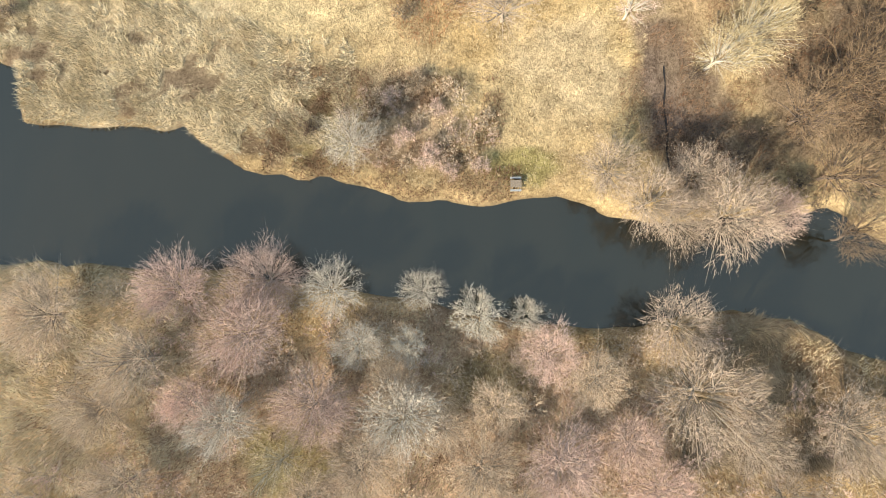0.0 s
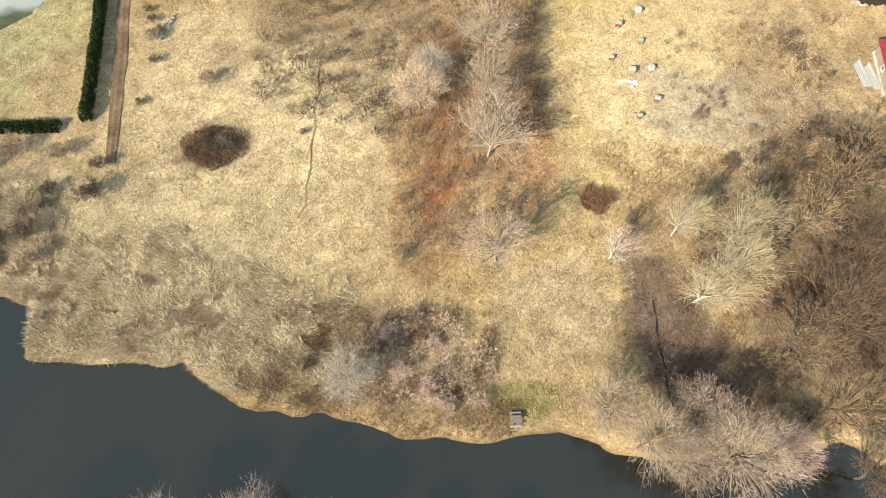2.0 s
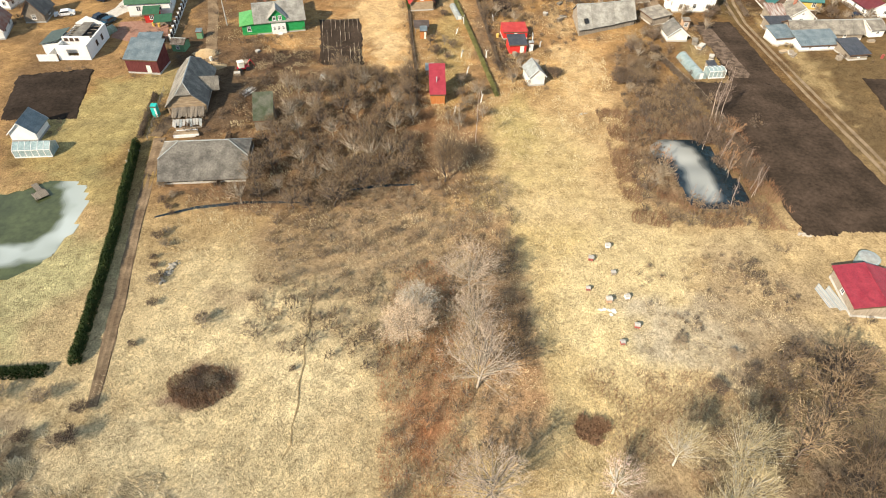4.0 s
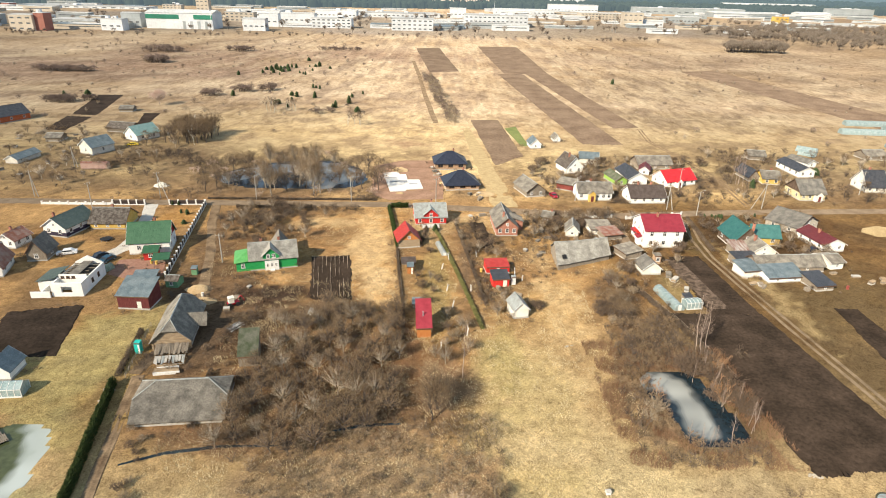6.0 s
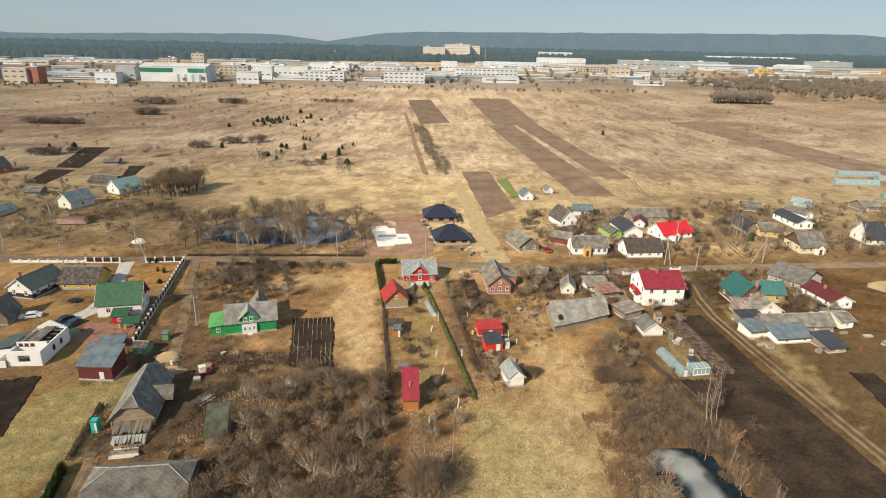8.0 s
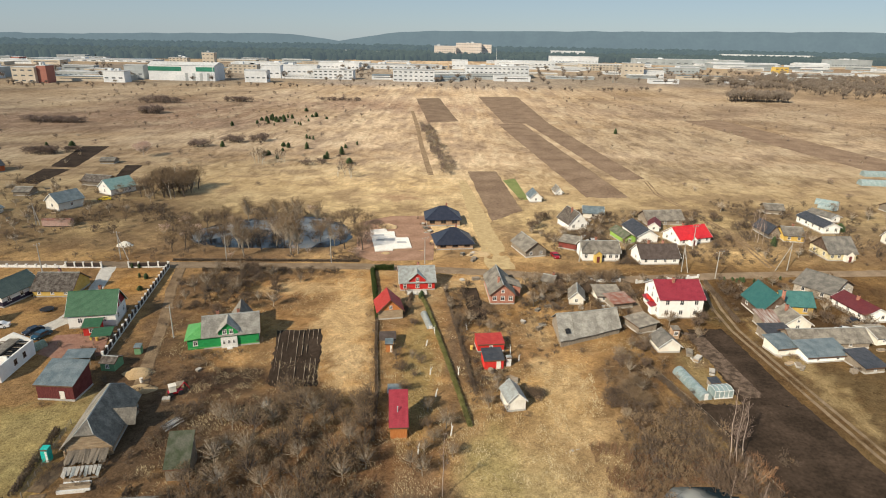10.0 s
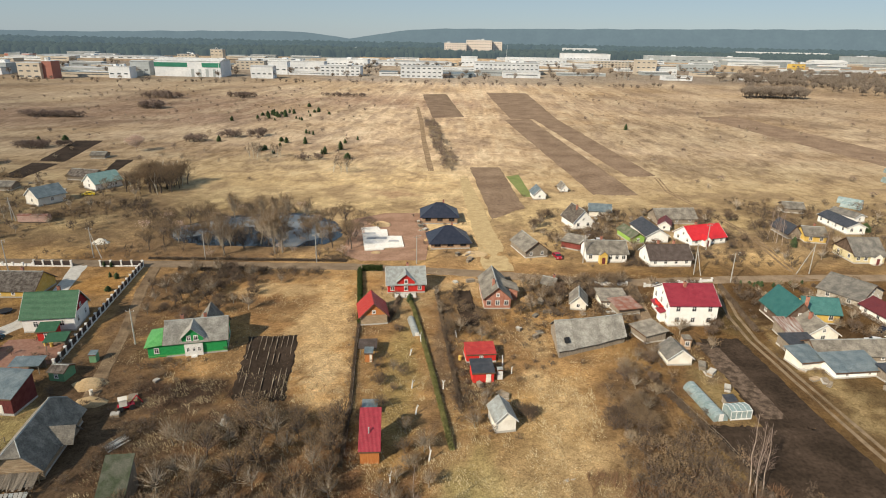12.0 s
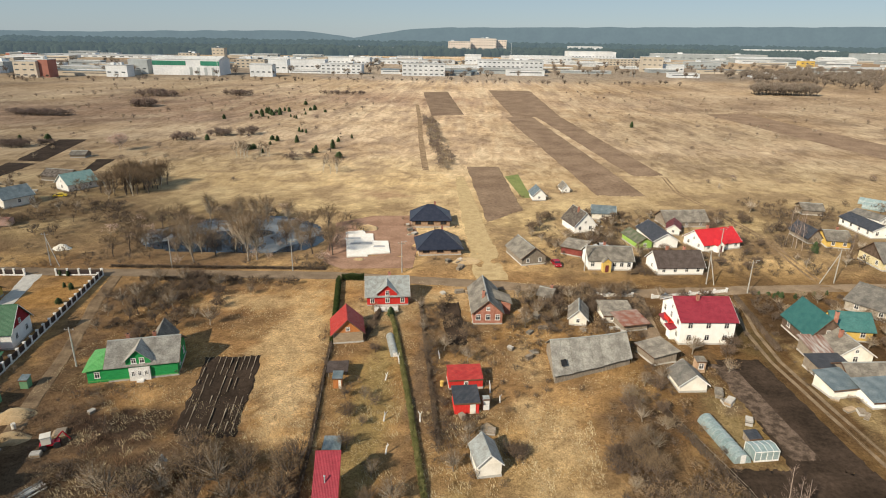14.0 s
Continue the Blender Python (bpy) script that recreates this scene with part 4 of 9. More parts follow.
ribbon("road", [(-420, 201), (-146, 204), (-106.9, 205.2), (-77, 205.5), (-19.8, 206.9), (14.6, 203.7), (41, 200.3), (58.3, 199.9), (97.4, 205.0), (150.1, 208.6), (420, 215)],
       [5.0] * 11, ROAD, "pale gravel village road", "road")
TRACK = [(78.6, 202), (77.6, 195), (74.4, 180), (73.4, 168), (74.6, 150), (76.6, 126.7), (78.2, 110.8), (80.0, 88), (82, 60)]
for side, label in ((-0.95, "bare rut of the farm track beside the ploughed field"), (0.95, "other bare rut of the farm track")):
    ribbon("dirt_track", [(x + side + 0.12 * math.sin(y * 0.31 + side), y) for x, y in TRACK], [0.8] * 9, RUT, label, "road", 0.075)
ribbon("dirt_track", [(-45.3, 53), (-48.4, 68.9), (-51.8, 83.9), (-57.0, 110.6)], [1.4, 2.0, 1.8, 2.2], DIRT, "rutted dirt lane along the thuja hedge", "path", 0.08)
ribbon("dirt_track", [(-73, 203), (-69.5, 188), (-62.4, 166), (-59.2, 153), (-55.5, 140), (-55.6, 126), (-58, 111)], [3, 2.6, 2.6, 2.8, 2.6, 2.4, 2.6], DIRT, "rutted dirt lane along the fence", "path", 0.08)
ribbon("dirt_track", [(21.3, 206), (18, 250), (13.3, 324.3)], [8.5, 7.5, 4.0], TRODDEN, "sandy access road to the new houses", "road", 0.075)
ribbon("dirt_track", [(-2, 335), (-9, 420), (-15.1, 512), (-23, 608)], [3.2, 3, 3, 3], DIRT, "old field track across the plain", "path", 0.07)
for side in (-0.8, 0.8):
    ribbon("dirt_track", [(x + side, y) for x, y in ((104.6, 207), (105.2, 217), (106.2, 228), (107.6, 239), (107.0, 251), (105, 269), (103.6, 282), (100.4, 303), (104, 330))], [0.8] * 9, DIRT, "muddy rut of a field track", "path", 0.07)
ribbon("driveway", [(-93.9, 203), (-90, 190), (-86.9, 178), (-86.6, 168), (-90, 160)], [4.0, 3.6, 3.4, 4.5, 5.0], CONCRETE, "grey concrete driveway", "driveway", 0.085)
ribbon("garden_path", [(55.1, 197), (52.9, 178), (51.5, 165.4)], [3.4, 3.4, 3], ROAD, "pale lane beside the two-storey house", "path", 0.08)
ribbon("garden_path", [(-20.9, 46.8), (-20.2, 48.6), (-20.5, 51), (-20.3, 54), (-20.8, 57), (-20.6, 60), (-21.2, 63), (-20.9, 66), (-21.5, 69), (-21.2, 72.5), (-21.8, 76)], [0.12, 0.3, 0.18, 0.22, 0.16, 0.24, 0.14, 0.22, 0.14, 0.16, 0.1], TRODDEN, "thin trodden footpath in the straw", "path", 0.09)
flat("yard", [(-27, 252), (-16, 261), (-3, 262), (1, 236), (0.5, 213), (-18, 211.5), (-24, 216)], 0.07, CLAY, "churned clay building yard", "yard")
flat("terrace", [(-84, 160.5), (-72.5, 162.5), (-69.5, 152), (-73, 148), (-83, 152)], 0.075, PAVER, "red-brown paved terrace", "terrace")
slab = Geo().prism([(-22.2, 241.9, 0), (-16.8, 244, 0), (-15.8, 240.6, 0), (-13.5, 240.8, 0), (-12.5, 234, 0), (-8.2, 234.2, 0), (-6.6, 224, 0), (-12.7, 222.4, 0), (-12.5, 221, 0), (-18.1, 219.9, 0)], (0, 0, 0.35))
slab_ob = thing("foundation_slab", Matrix(), "white concrete house foundation slab on clay", "foundation")
part("slab", slab, SLABWHITE, slab_ob)
for k, (x, y, w, d) in enumerate(((-19, 236, 5, 2.4), (-14.5, 231.5, 4.2, 2.8), (-10.2, 229, 3.4, 2.0), (-17.5, 231, 3, 1.8))):
    part("membrane", Geo().prism([(x - w / 2, y - d / 2, 0.352), (x + w / 2, y - d / 3, 0.352), (x + w / 2.4, y + d / 2, 0.352), (x - w / 2.2, y + d / 2.4, 0.352)], (0, 0, 0.012)), INSUL, slab_ob, "grey waterproof membrane sheet")


def heap(x, y, r, h, material, label, category="mound", seed=0):
    rng = random.Random(seed)
    g = Geo()
    n, m = 14, 5
    for j in range(m):
        f = j / m
        for i in range(n):
            a = 2 * math.pi * i / n
            rr = r * (1 - f) * rng.uniform(0.82, 1.15)
            g.v.append((math.cos(a) * rr, math.sin(a) * rr * 0.7, h * (1 - (1 - f) ** 1.7) * rng.uniform(0.9, 1.1) if j else -0.05))
    g.v.append((0, 0, h))
    for j in range(m - 1):
        for i in range(n):
            g.f.append((j * n + i, j * n + (i + 1) % n, (j + 1) * n + (i + 1) % n, (j + 1) * n + i))
    for i in range(n):
        g.f.append(((m - 1) * n + i, (m - 1) * n + (i + 1) % n, m * n))
    ob = new(category.replace(" ", "_"), g.mesh("mound", material, True))
    ob.location = (x, y, 0.05)
    return tagged(ob, label, category)


heap(-58.1, 144.6, 3.2, 1.1, SAND, "heap of pale building sand", seed=1)
heap(-55.0, 139.0, 2.8, 0.9, SAND, "low heap of pale sand", seed=2)
heap(-16, 246.5, 3.6, 1.3, SAND, "heap of yellow sand beside the slab", seed=3)
heap(-14.5, 218.5, 1.6, 0.5, SAND, "small heap of yellow sand", seed=4)
heap(15, 219, 4.0, 0.7, SAND, "spread heap of sand beside the new house", seed=5)
heap(136, 189, 6.0, 1.6, TRODDEN, "grassy mound of spoil", seed=6)



def stone_mesh(seed):
    rng = random.Random(seed)
    bm = bmesh.new()
    bmesh.ops.create_icosphere(bm, subdivisions=1, radius=1.0)
    for v in bm.verts:
        v.co = Vector((v.co.x, v.co.y * 0.8, v.co.z * 0.65)) * rng.uniform(0.75, 1.15)
    me = bpy.data.meshes.new("stone")
    bm.to_mesh(me)
    bm.free()
    me.materials.append(STONE)
    return me


STONES = [stone_mesh(k) for k in range(4)]


def stone_pile(x0, y0, x1, y1, wide, count, size, label):
    """Field stones tipped along a line."""
    rng = random.Random(count)
    root = thing("stone_pile", pose(x0, y0, 0), label, "stones")
    for k in range(count):
        u, v, r = rng.random(), rng.gauss(0, 0.4), size * rng.uniform(0.5, 1.3)
        ob = part("stone", STONES[k % 4], None, root)
        ob.matrix_local = pose((x1 - x0) * u + v * wide, (y1 - y0) * u + rng.gauss(0, 0.3) * wide, r * 0.35 + max(0, 0.4 - abs(v)) * size * 1.2, rng.uniform(0, 40), rng.uniform(0, 40), rng.uniform(0, 360))
        ob.scale = (r, r, r)


stone_pile(-59.1, 100.4, -60.4, 107.4, 1.0, 70, 0.34, "long row of pale field stones beside the hedge")
stone_pile(-44.0, 73.6, -43.0, 78.2, 0.9, 44, 0.28, "heap of pale field stones in the meadow")
stone_pile(54.8, 87.2, 56.6, 86.6, 0.6, 12, 0.34, "few pale boulders at the ploughed field's corner")
stone_pile(24.0, 121.6, 26.0, 122.6, 0.8, 9, 0.24, "few pale stones in the meadow")

# ---- buildings ----
WIN = {}


def window_meshes(w, h, frame_mat):
    key = (w, h, frame_mat.name)
    if key not in WIN:
        f = Geo()
        t = 0.11
        f.box(-w / 2, -0.07, 0, -w / 2 + t, 0.03, h).box(w / 2 - t, -0.07, 0, w / 2, 0.03, h)
        f.box(-w / 2 + t, -0.07, h - t, w / 2 - t, 0.03, h).box(-w / 2 - 0.06, -0.12, -0.03, w / 2 + 0.06, 0.03, t)
        f.box(-0.035, -0.06, t, 0.035, 0.02, h - t).box(-w / 2 + t, -0.055, h * 0.62, -0.035, 0.02, h * 0.62 + 0.06).box(0.035, -0.055, h * 0.62, w / 2 - t, 0.02, h * 0.62 + 0.06)
        p = Geo().box(-w / 2 + t, -0.03, t, w / 2 - t, 0.01, h - t)
        WIN[key] = (f.mesh("window_frame", frame_mat), p.mesh("pane", GLASS))
    return WIN[key]


def window(parent, m, w=1.0, h=1.25, frame_mat=None):
    fm, pm = window_meshes(w, h, frame_mat or FRAMEWHITE)
    f = part("window", fm, None, parent)
    f.matrix_local = m
    part("pane", pm, None, f, "dark window glass")


def face(side, L, W, s, z):
    """The pose of a window on a side of a house: 0 front, 1 west gable, 2 east gable, 3 back."""
    return (pose(s, 0, z), pose(0, s, z, 0, 0, -90), pose(L, s, z, 0, 0, 90), pose(s, W, z, 0, 0, 180))[side]


HOUSES = []


def house(name, label, x, y, ang, L, W, wall, ridge, roof, walls, win=(2, 1, 1, 0), hip=0.0, lean=0, over=0.45, gable=None, chimneys=(), attic=0,
          storeys=1, bigwin=0, band=None, door=0, opening=None, porch=None, wing=None, annex=None, dormer=None, frames=None):
    """A building with its ridge along local x: plinth, walls, gables, roof slopes, ridge, chimneys, windows, doors, porch."""
    root = thing(name, pose(x, y, 0, 0, 0, ang), label, "shed" if "shed" in name else name.split("_")[-1])
    c = root.matrix_world @ Vector((L / 2, W / 2, 0))
    HOUSES.append((c.x, c.y, max(L, W) * 0.6))
    if L > 4:
        part("plinth", Geo().box(-0.06, -0.06, -0.3, L + 0.06, W + 0.06, 0.35), CONCRETE, root)
    th = 0.13
    if lean:
        g = Geo().prism([(0, 0, 0), (0, 0, wall), (0, W, ridge - 0.02), (0, W, 0)], (L, 0, 0))
        part("wall", g, walls, root)
        k = (ridge - wall) / W
        a, b = wall - over * k, ridge + over * k
        part("roof", Geo().prism([(-over, -over, a + 0.01), (-over, W + over, b + 0.01), (-over, W + over, b + th), (-over, -over, a + th)], (L + 2 * over, 0, 0)), roof, root)
        part("fascia", Geo().box(-over, -over - 0.04, a - 0.12, L + over, -over - 0.003, a + th), FRAMEBROWN, root)
    else:
        if opening:
            s, w = opening
            g = Geo().box(0, 0, 0, s - w / 2, 0.2, wall).box(s + w / 2, 0, 0, L, 0.2, wall).box(0, W - 0.2, 0, L, W, wall)
            g.box(0, 0.2, 0, 0.2, W - 0.2, wall).box(L - 0.2, 0.2, 0, L, W - 0.2, wall).box(s - w / 2, 0.05, wall - 0.25, s + w / 2, 0.2, wall)
            for q in range(3):
                g.tube((s - w / 2 + w * q / 2, 0.1, 0), (s + w / 2 - w * q / 2, 0.1, wall - 0.25), 0.05, 0.05, 4)
            part("wall", g, walls, root)
        else:
            part("wall", Geo().box(0, 0, 0, L, W, wall), walls, root)
        if band:
            part("plinth", Geo().box(-0.03, -0.03, 0.35, L + 0.03, W + 0.03, wall * 0.5), band, root)
        k = (ridge - wall) / (W / 2)
        zh = ridge - hip * (ridge - wall)
        yh = (zh - wall) / k
        inset = hip * W / 2
        if hip < 1:
            for gx0 in (0.0, L - 0.16):
                part("gable", Geo().prism([(gx0, 0.02, wall), (gx0, yh + 0.02, zh - 0.04), (gx0, W - yh - 0.02, zh - 0.04), (gx0, W - 0.02, wall)] if hip else
                                          [(gx0, 0.02, wall), (gx0, W / 2, ridge - 0.04), (gx0, W - 0.02, wall)], (0.16, 0, 0)), gable or walls, root)
        eave = wall - over * k
        if hip:
            y0 = yh if hip < 1 else -over
            z0 = zh if hip < 1 else eave
            ends = ((-over, y0, z0), (inset, W / 2, ridge), (L - inset, W / 2, ridge), (L + over, y0, z0))
            front = [(-over, -over, eave)] + ([ends[0]] if hip < 1 else []) + [ends[1], ends[2]] + ([ends[3]] if hip < 1 else []) + [(L + over, -over, eave)]
        else:
            front = [(-over, -over, eave), (-over, W / 2, ridge), (L + over, W / 2, ridge), (L + over, -over, eave)]
        back = [(px, W - py, pz) for px, py, pz in front]
        part("roof", Geo().prism(front, (0, 0, th)), roof, root)
        part("roof", Geo().prism(back, (0, 0, th)), roof, root)
        if hip:
            y0, z0 = (yh, zh) if hip < 1 else (-over, eave)
            for s0, s1 in ((-over, inset), (L + over, L - inset)):
                for yy in (y0, W - y0):
                    part("hip_cap", Geo().tube((s0, yy, z0 + th), (s1, W / 2, ridge + th), 0.09, 0.09, 5), ROOF_ZINC if roof is ROOF_SLATE else roof, root)
                part("hip_end", Geo().prism([(s0, y0, z0), (s0, W - y0, z0), (s1, W / 2, ridge)], (0, 0, th)), roof, root)
        part("ridge_cap", Geo().prism([(inset - (0 if hip else over), W / 2 - 0.16, ridge + th - 0.06), (inset - (0 if hip else over), W / 2, ridge + th + 0.07), (inset - (0 if hip else over), W / 2 + 0.16, ridge + th - 0.06)],
                                       (L - 2 * inset + (0 if hip else 2 * over), 0, 0)), roof if roof not in (ROOF_SLATE, ROOF_SLATELIGHT, ROOF_BROWN) else ROOF_ZINC, root)
        if not hip:
            for s in (-over - 0.05, L + over + 0.004):
                part("bargeboard", Geo().prism([(s, -over, eave - 0.1), (s, W / 2, ridge - 0.1), (s, W + over, eave - 0.1), (s, W + over, eave + th), (s, W / 2, ridge + th), (s, -over, eave + th)], (0.046, 0, 0)),
                     FRAMEWHITE if walls in (WHITE, CREAM, REDBRIGHT) else FRAMEBROWN, root)
    for u, off in chimneys:
        if lean:
            zr = wall + (ridge - wall) * 0.4
            pipe = part("stove_pipe", Geo().tube((u, W * 0.4, zr - 0.1), (u, W * 0.4, zr + 1.1), 0.09, 0.09, 8), HALLGREY, root)
            part("cowl", Geo().tube((u, W * 0.4, zr + 1.15), (u, W * 0.4, zr + 1.25), 0.17, 0.05, 8), HALLGREY, pipe)
            continue
        yc = W / 2 + off * W / 2
        zc = ridge - 0.8
        ch = part("chimney", Geo().box(u - 0.28, yc - 0.28, zc - 0.6, u + 0.28, yc + 0.28, ridge + 0.75).box(u - 0.34, yc - 0.34, ridge + 0.75, u + 0.34, yc + 0.34, ridge + 0.87), BRICK if walls is not ORANGEWOOD else ROOF_DARK, root)
        part("flue", Geo().box(u - 0.15, yc - 0.15, ridge + 0.87, u + 0.15, yc + 0.15, ridge + 1.0), BLACK, ch)
    fr = frames or (FRAMEBROWN if walls in (WHITE, TANBRICK) and bigwin else FRAMEWHITE)
    ww, wh = (1.9, 1.7) if bigwin else (min(1.05, wall * 0.42), min(1.3, wall * 0.5))
    per = wall / storeys
    for side in range(4):
        span = L if side in (0, 3) else W
        for st in range(storeys):
            for q in range(win[side]):
                s = span * (q + 0.5) / win[side]
                if porch and side == 0 and abs(s - porch[0]) < porch[1] / 2 + 0.6:
                    continue
                window(root, face(side, L, W, s, st * per + per * 0.36), ww, min(wh, per * 0.5), fr)
    if attic and not lean and ridge - wall > 1.6:
        for side in (1, 2):
            window(root, face(side, L, W, W / 2, wall + 0.3), 0.8, 0.9, fr)
    if door:
        d = part("door", Geo().box(L * 0.62, -0.06, 0.05, L * 0.62 + min(0.95, L * 0.3), 0.0, min(2.0, wall - 0.1)), CREAM if walls is not TURQ else FRAMEWHITE, root, "pale door")
        part("handle", Geo().box(L * 0.62 + 0.08, -0.1, 1.0, L * 0.62 + 0.13, -0.06, 1.12), BLACK, d)
    if porch:
        u, w, pm = porch
        g = Geo().box(u - w / 2, -1.6, 0, u + w / 2, 0, wall - 0.1).prism([(u - w / 2, -1.6, wall - 0.1), (u, -1.6, wall + w * 0.42), (u + w / 2, -1.6, wall - 0.1)], (0, W * 0.35, 0))
        p = part("porch", g, pm, root)
        for sgn in (-1, 1):
            e = (u + sgn * (w / 2 + 0.2), -1.8, wall - 0.22)
            t = (u, -1.8, wall + w * 0.42 + 0.03)
            part("porch_roof", Geo().prism([e, t, (t[0], t[1], t[2] + 0.1), (e[0], e[1], e[2] + 0.1)], (0, W * 0.4, 0)), roof, p)
        part("door", Geo().box(u - 0.45, -1.66, 0.1, u + 0.45, -1.6, 2.05), DARKRED, p, "dark red front door")
    if wing:
        u, w, h = wing
        p = part("wing", Geo().box(u, -2.4, 0, u + w, 0, h - 0.3), walls, root)
        part("roof", Geo().prism([(u - 0.3, -2.8, h - 0.5), (u - 0.3, W * 0.3, h + 1.2), (u - 0.3, W * 0.3, h + 1.35), (u - 0.3, -2.8, h - 0.35)], (w + 0.6, 0, 0)), roof, p)
    if annex:
        u, w, pm = annex
        p = part("porch", Geo().box(-1.1, 2.2, 0, 0, 2.2 + w * 0.8, 2.3), WHITE, root, "white side porch")
        part("porch_roof", Geo().prism([(-1.6, 1.8, 2.3), (0, 1.8, 2.8), (0, 1.8, 2.92), (-1.6, 1.8, 2.42)], (0, w + 0.2, 0)), roof, p)
        part("awning", Geo().prism([(-1.3, 5.8, 2.5), (0, 5.8, 3.0), (0, 5.8, 3.1), (-1.3, 5.8, 2.6)], (0, 3.0, 0)), roof, root, "red metal awning")
        part("balcony", Geo().box(-1.1, 3.6, 3.0, 0, 6.4, 3.15).box(-1.1, 3.6, 3.15, -1.04, 6.4, 3.9), pm, root, "red balcony")
    if dormer:
        u, w, zb, za, dm, nwin = dormer
        p = part("dormer", Geo().prism([(u - w / 2, -0.12, zb), (u, -0.12, za), (u + w / 2, -0.12, zb)], (0, W * 0.5, 0)).box(u - w / 2, -0.12, wall - 0.4, u + w / 2, W * 0.4, zb), dm, root)
        sl = (za - zb) / (w / 2)
        for sgn in (-1, 1):
            e = (u + sgn * (w / 2 + 0.35), -0.55, zb - 0.35 * sl)
            t = (u, -0.55, za + 0.02)
            part("dormer_roof", Geo().prism([e, t, (t[0], t[1], t[2] + 0.12), (e[0], e[1], e[2] + 0.12)], (0, W * 0.5 + 0.5, 0)), roof, p)
        for q in range(nwin):
            window(root, pose(u + (q - (nwin - 1) / 2) * 1.35, -0.12, wall + 0.15), 0.85, 1.1)
    return root


house("house", "white gabled house with grey-green metal roof", -105.1, 174.4, 77, 11.2, 7.4, 2.9, 5.5, ROOF_GREYGREEN, WHITE, win=(3, 2, 0, 0), attic=1, chimneys=[(2.0, 0.3)], band=PURPLE)
house("house", "low yellow house under a patched brown slate roof", -102.1, 181.2, 2, 9.9, 8.8, 2.0, 5.1, ROOF_BROWN, YELLOW, win=(3, 0, 0, 0), chimneys=[(5.0, 0.1)])
house("house", "white house with green metal roof and red gable", -82.8, 163.7, 11, 10.1, 8.1, 3.6, 7.6, ROOF_GREEN, WHITE, gable=RED, win=(2, 1, 2, 0), attic=1, chimneys=[(6.2, 0.2)])
house("shed", "dark red timber shed with blue-grey metal lean-to roof", -72.2, 135.2, -3, 7.0, 5.6, 3.3, 5.2, ROOF_BLUE, DARKRED, lean=1, win=(0, 0, 0, 0), over=0.3, door=1)
house("shed", "small green timber garden shed with brown roof", -66.1, 145.7, -4, 2.9, 3.2, 1.8, 2.5, ROOF_BROWN, GREENWALL, win=(1, 0, 0, 0), over=0.2)
house("shed", "weathered grey timber shed with slate roof", -101.8, 159.3, 97, 6.3, 4.7, 2.4, 5.7, ROOF_DARKSLATE, OLDWOOD, win=(1, 1, 0, 0))
house("house", "small white house with rusty brown metal roof", -114.2, 166.4, 80, 5.7, 5.3, 2.4, 4.1, ROOF_RUST, WHITE, win=(2, 2, 0, 0), attic=1, chimneys=[(3.0, 0.2)])
house("house", "white house with weathered brownish roof", -106.8, 149.8, 107, 8.8, 4.8, 2.6, 6.0, ROOF_RUST, WHITE, win=(2, 1, 0, 0))
log_barn = house("log_barn", "old log barn with half-hipped dark slate roof", -50.8, 119.9, 99, 13.8, 6.7, 2.6, 5.9, ROOF_SLATE, LOGS, hip=0.45, over=0.7, win=(1, 0, 0, 0))
for k in range(8):
    part("log", Geo().tube((-0.07, -0.35, 0.25 + k * 0.3), (-0.07, 7.05, 0.25 + k * 0.3), 0.15, 0.14, 7), LOGS, log_barn)
for k in range(9):
    part("log", Geo().tube((-0.3, 6.75, 0.25 + k * 0.27), (14.0, 6.75, 0.25 + k * 0.27), 0.13, 0.13, 6), LOGS, log_barn)
part("gablet", Geo().prism([(5.2, -2.2, 2.5), (6.7, -2.2, 4.2), (8.2, -2.2, 2.5)], (0, 4.2, 0)), OLDWOOD, log_barn, "small boarded side gable")
for sgn in (-1, 1):
    part("gablet_roof", Geo().prism([(6.7 + sgn * 1.9, -2.5, 2.15), (6.7, -2.5, 4.3), (6.7, -2.5, 4.42), (6.7 + sgn * 1.9, -2.5, 2.27)], (0, 4.4, 0)), ROOF_SLATE, log_barn)
house("barn", "long weathered barn with sagging half-hipped slate roof", -51.2, 96.5, 6, 13.7, 10.6, 1.7, 5.2, ROOF_SLATE, OLDWOOD, hip=0.5, over=0.8, win=(0, 0, 0, 0), opening=(5.2, 2.6))
house("garage", "white garden garage with blue-grey metal roof", -78.9, 108.7, 94, 5.0, 4.7, 1.9, 4.0, ROOF_BLUE, WHITE, win=(0, 0, 0, 0), over=0.3)
house("shed", "collapsing shed with green and grey felt roof", -39.4, 113.7, 8, 3.5, 5.0, 2.3, 5.2, ROOF_MOSS, OLDWOOD, lean=1, win=(0, 0, 0, 0), over=0.2)
house("portable_toilet", "turquoise plastic portable toilet", -60.7, 117.7, 2, 1.1, 1.1, 2.3, 2.4, TURQ, TURQ, lean=1, win=(0, 0, 0, 0), over=0.03, door=1)
house("log_shed", "log shed with red metal hipped roof", -6.5, 172.0, 102, 6.9, 5.9, 2.4, 5.2, ROOF_RED, LOGS, gable=ORANGEWOOD, over=0.5, win=(1, 0, 0, 0), attic=1)
house("shed", "tall narrow shed of orange boards with raspberry metal roof", -5.9, 124.9, 4, 2.9, 5.2, 2.4, 6.0, ROOF_RASP, ORANGEWOOD, lean=1, win=(0, 0, 0, 0), over=0.25, chimneys=[(1.3, -0.2)])
house("hut", "white gabled garden hut with ribbed zinc roof", 18.5, 133.9, 102, 4.7, 3.4, 2.3, 3.9, ROOF_ZINC, CREAM, win=(1, 0, 0, 0), over=0.3)
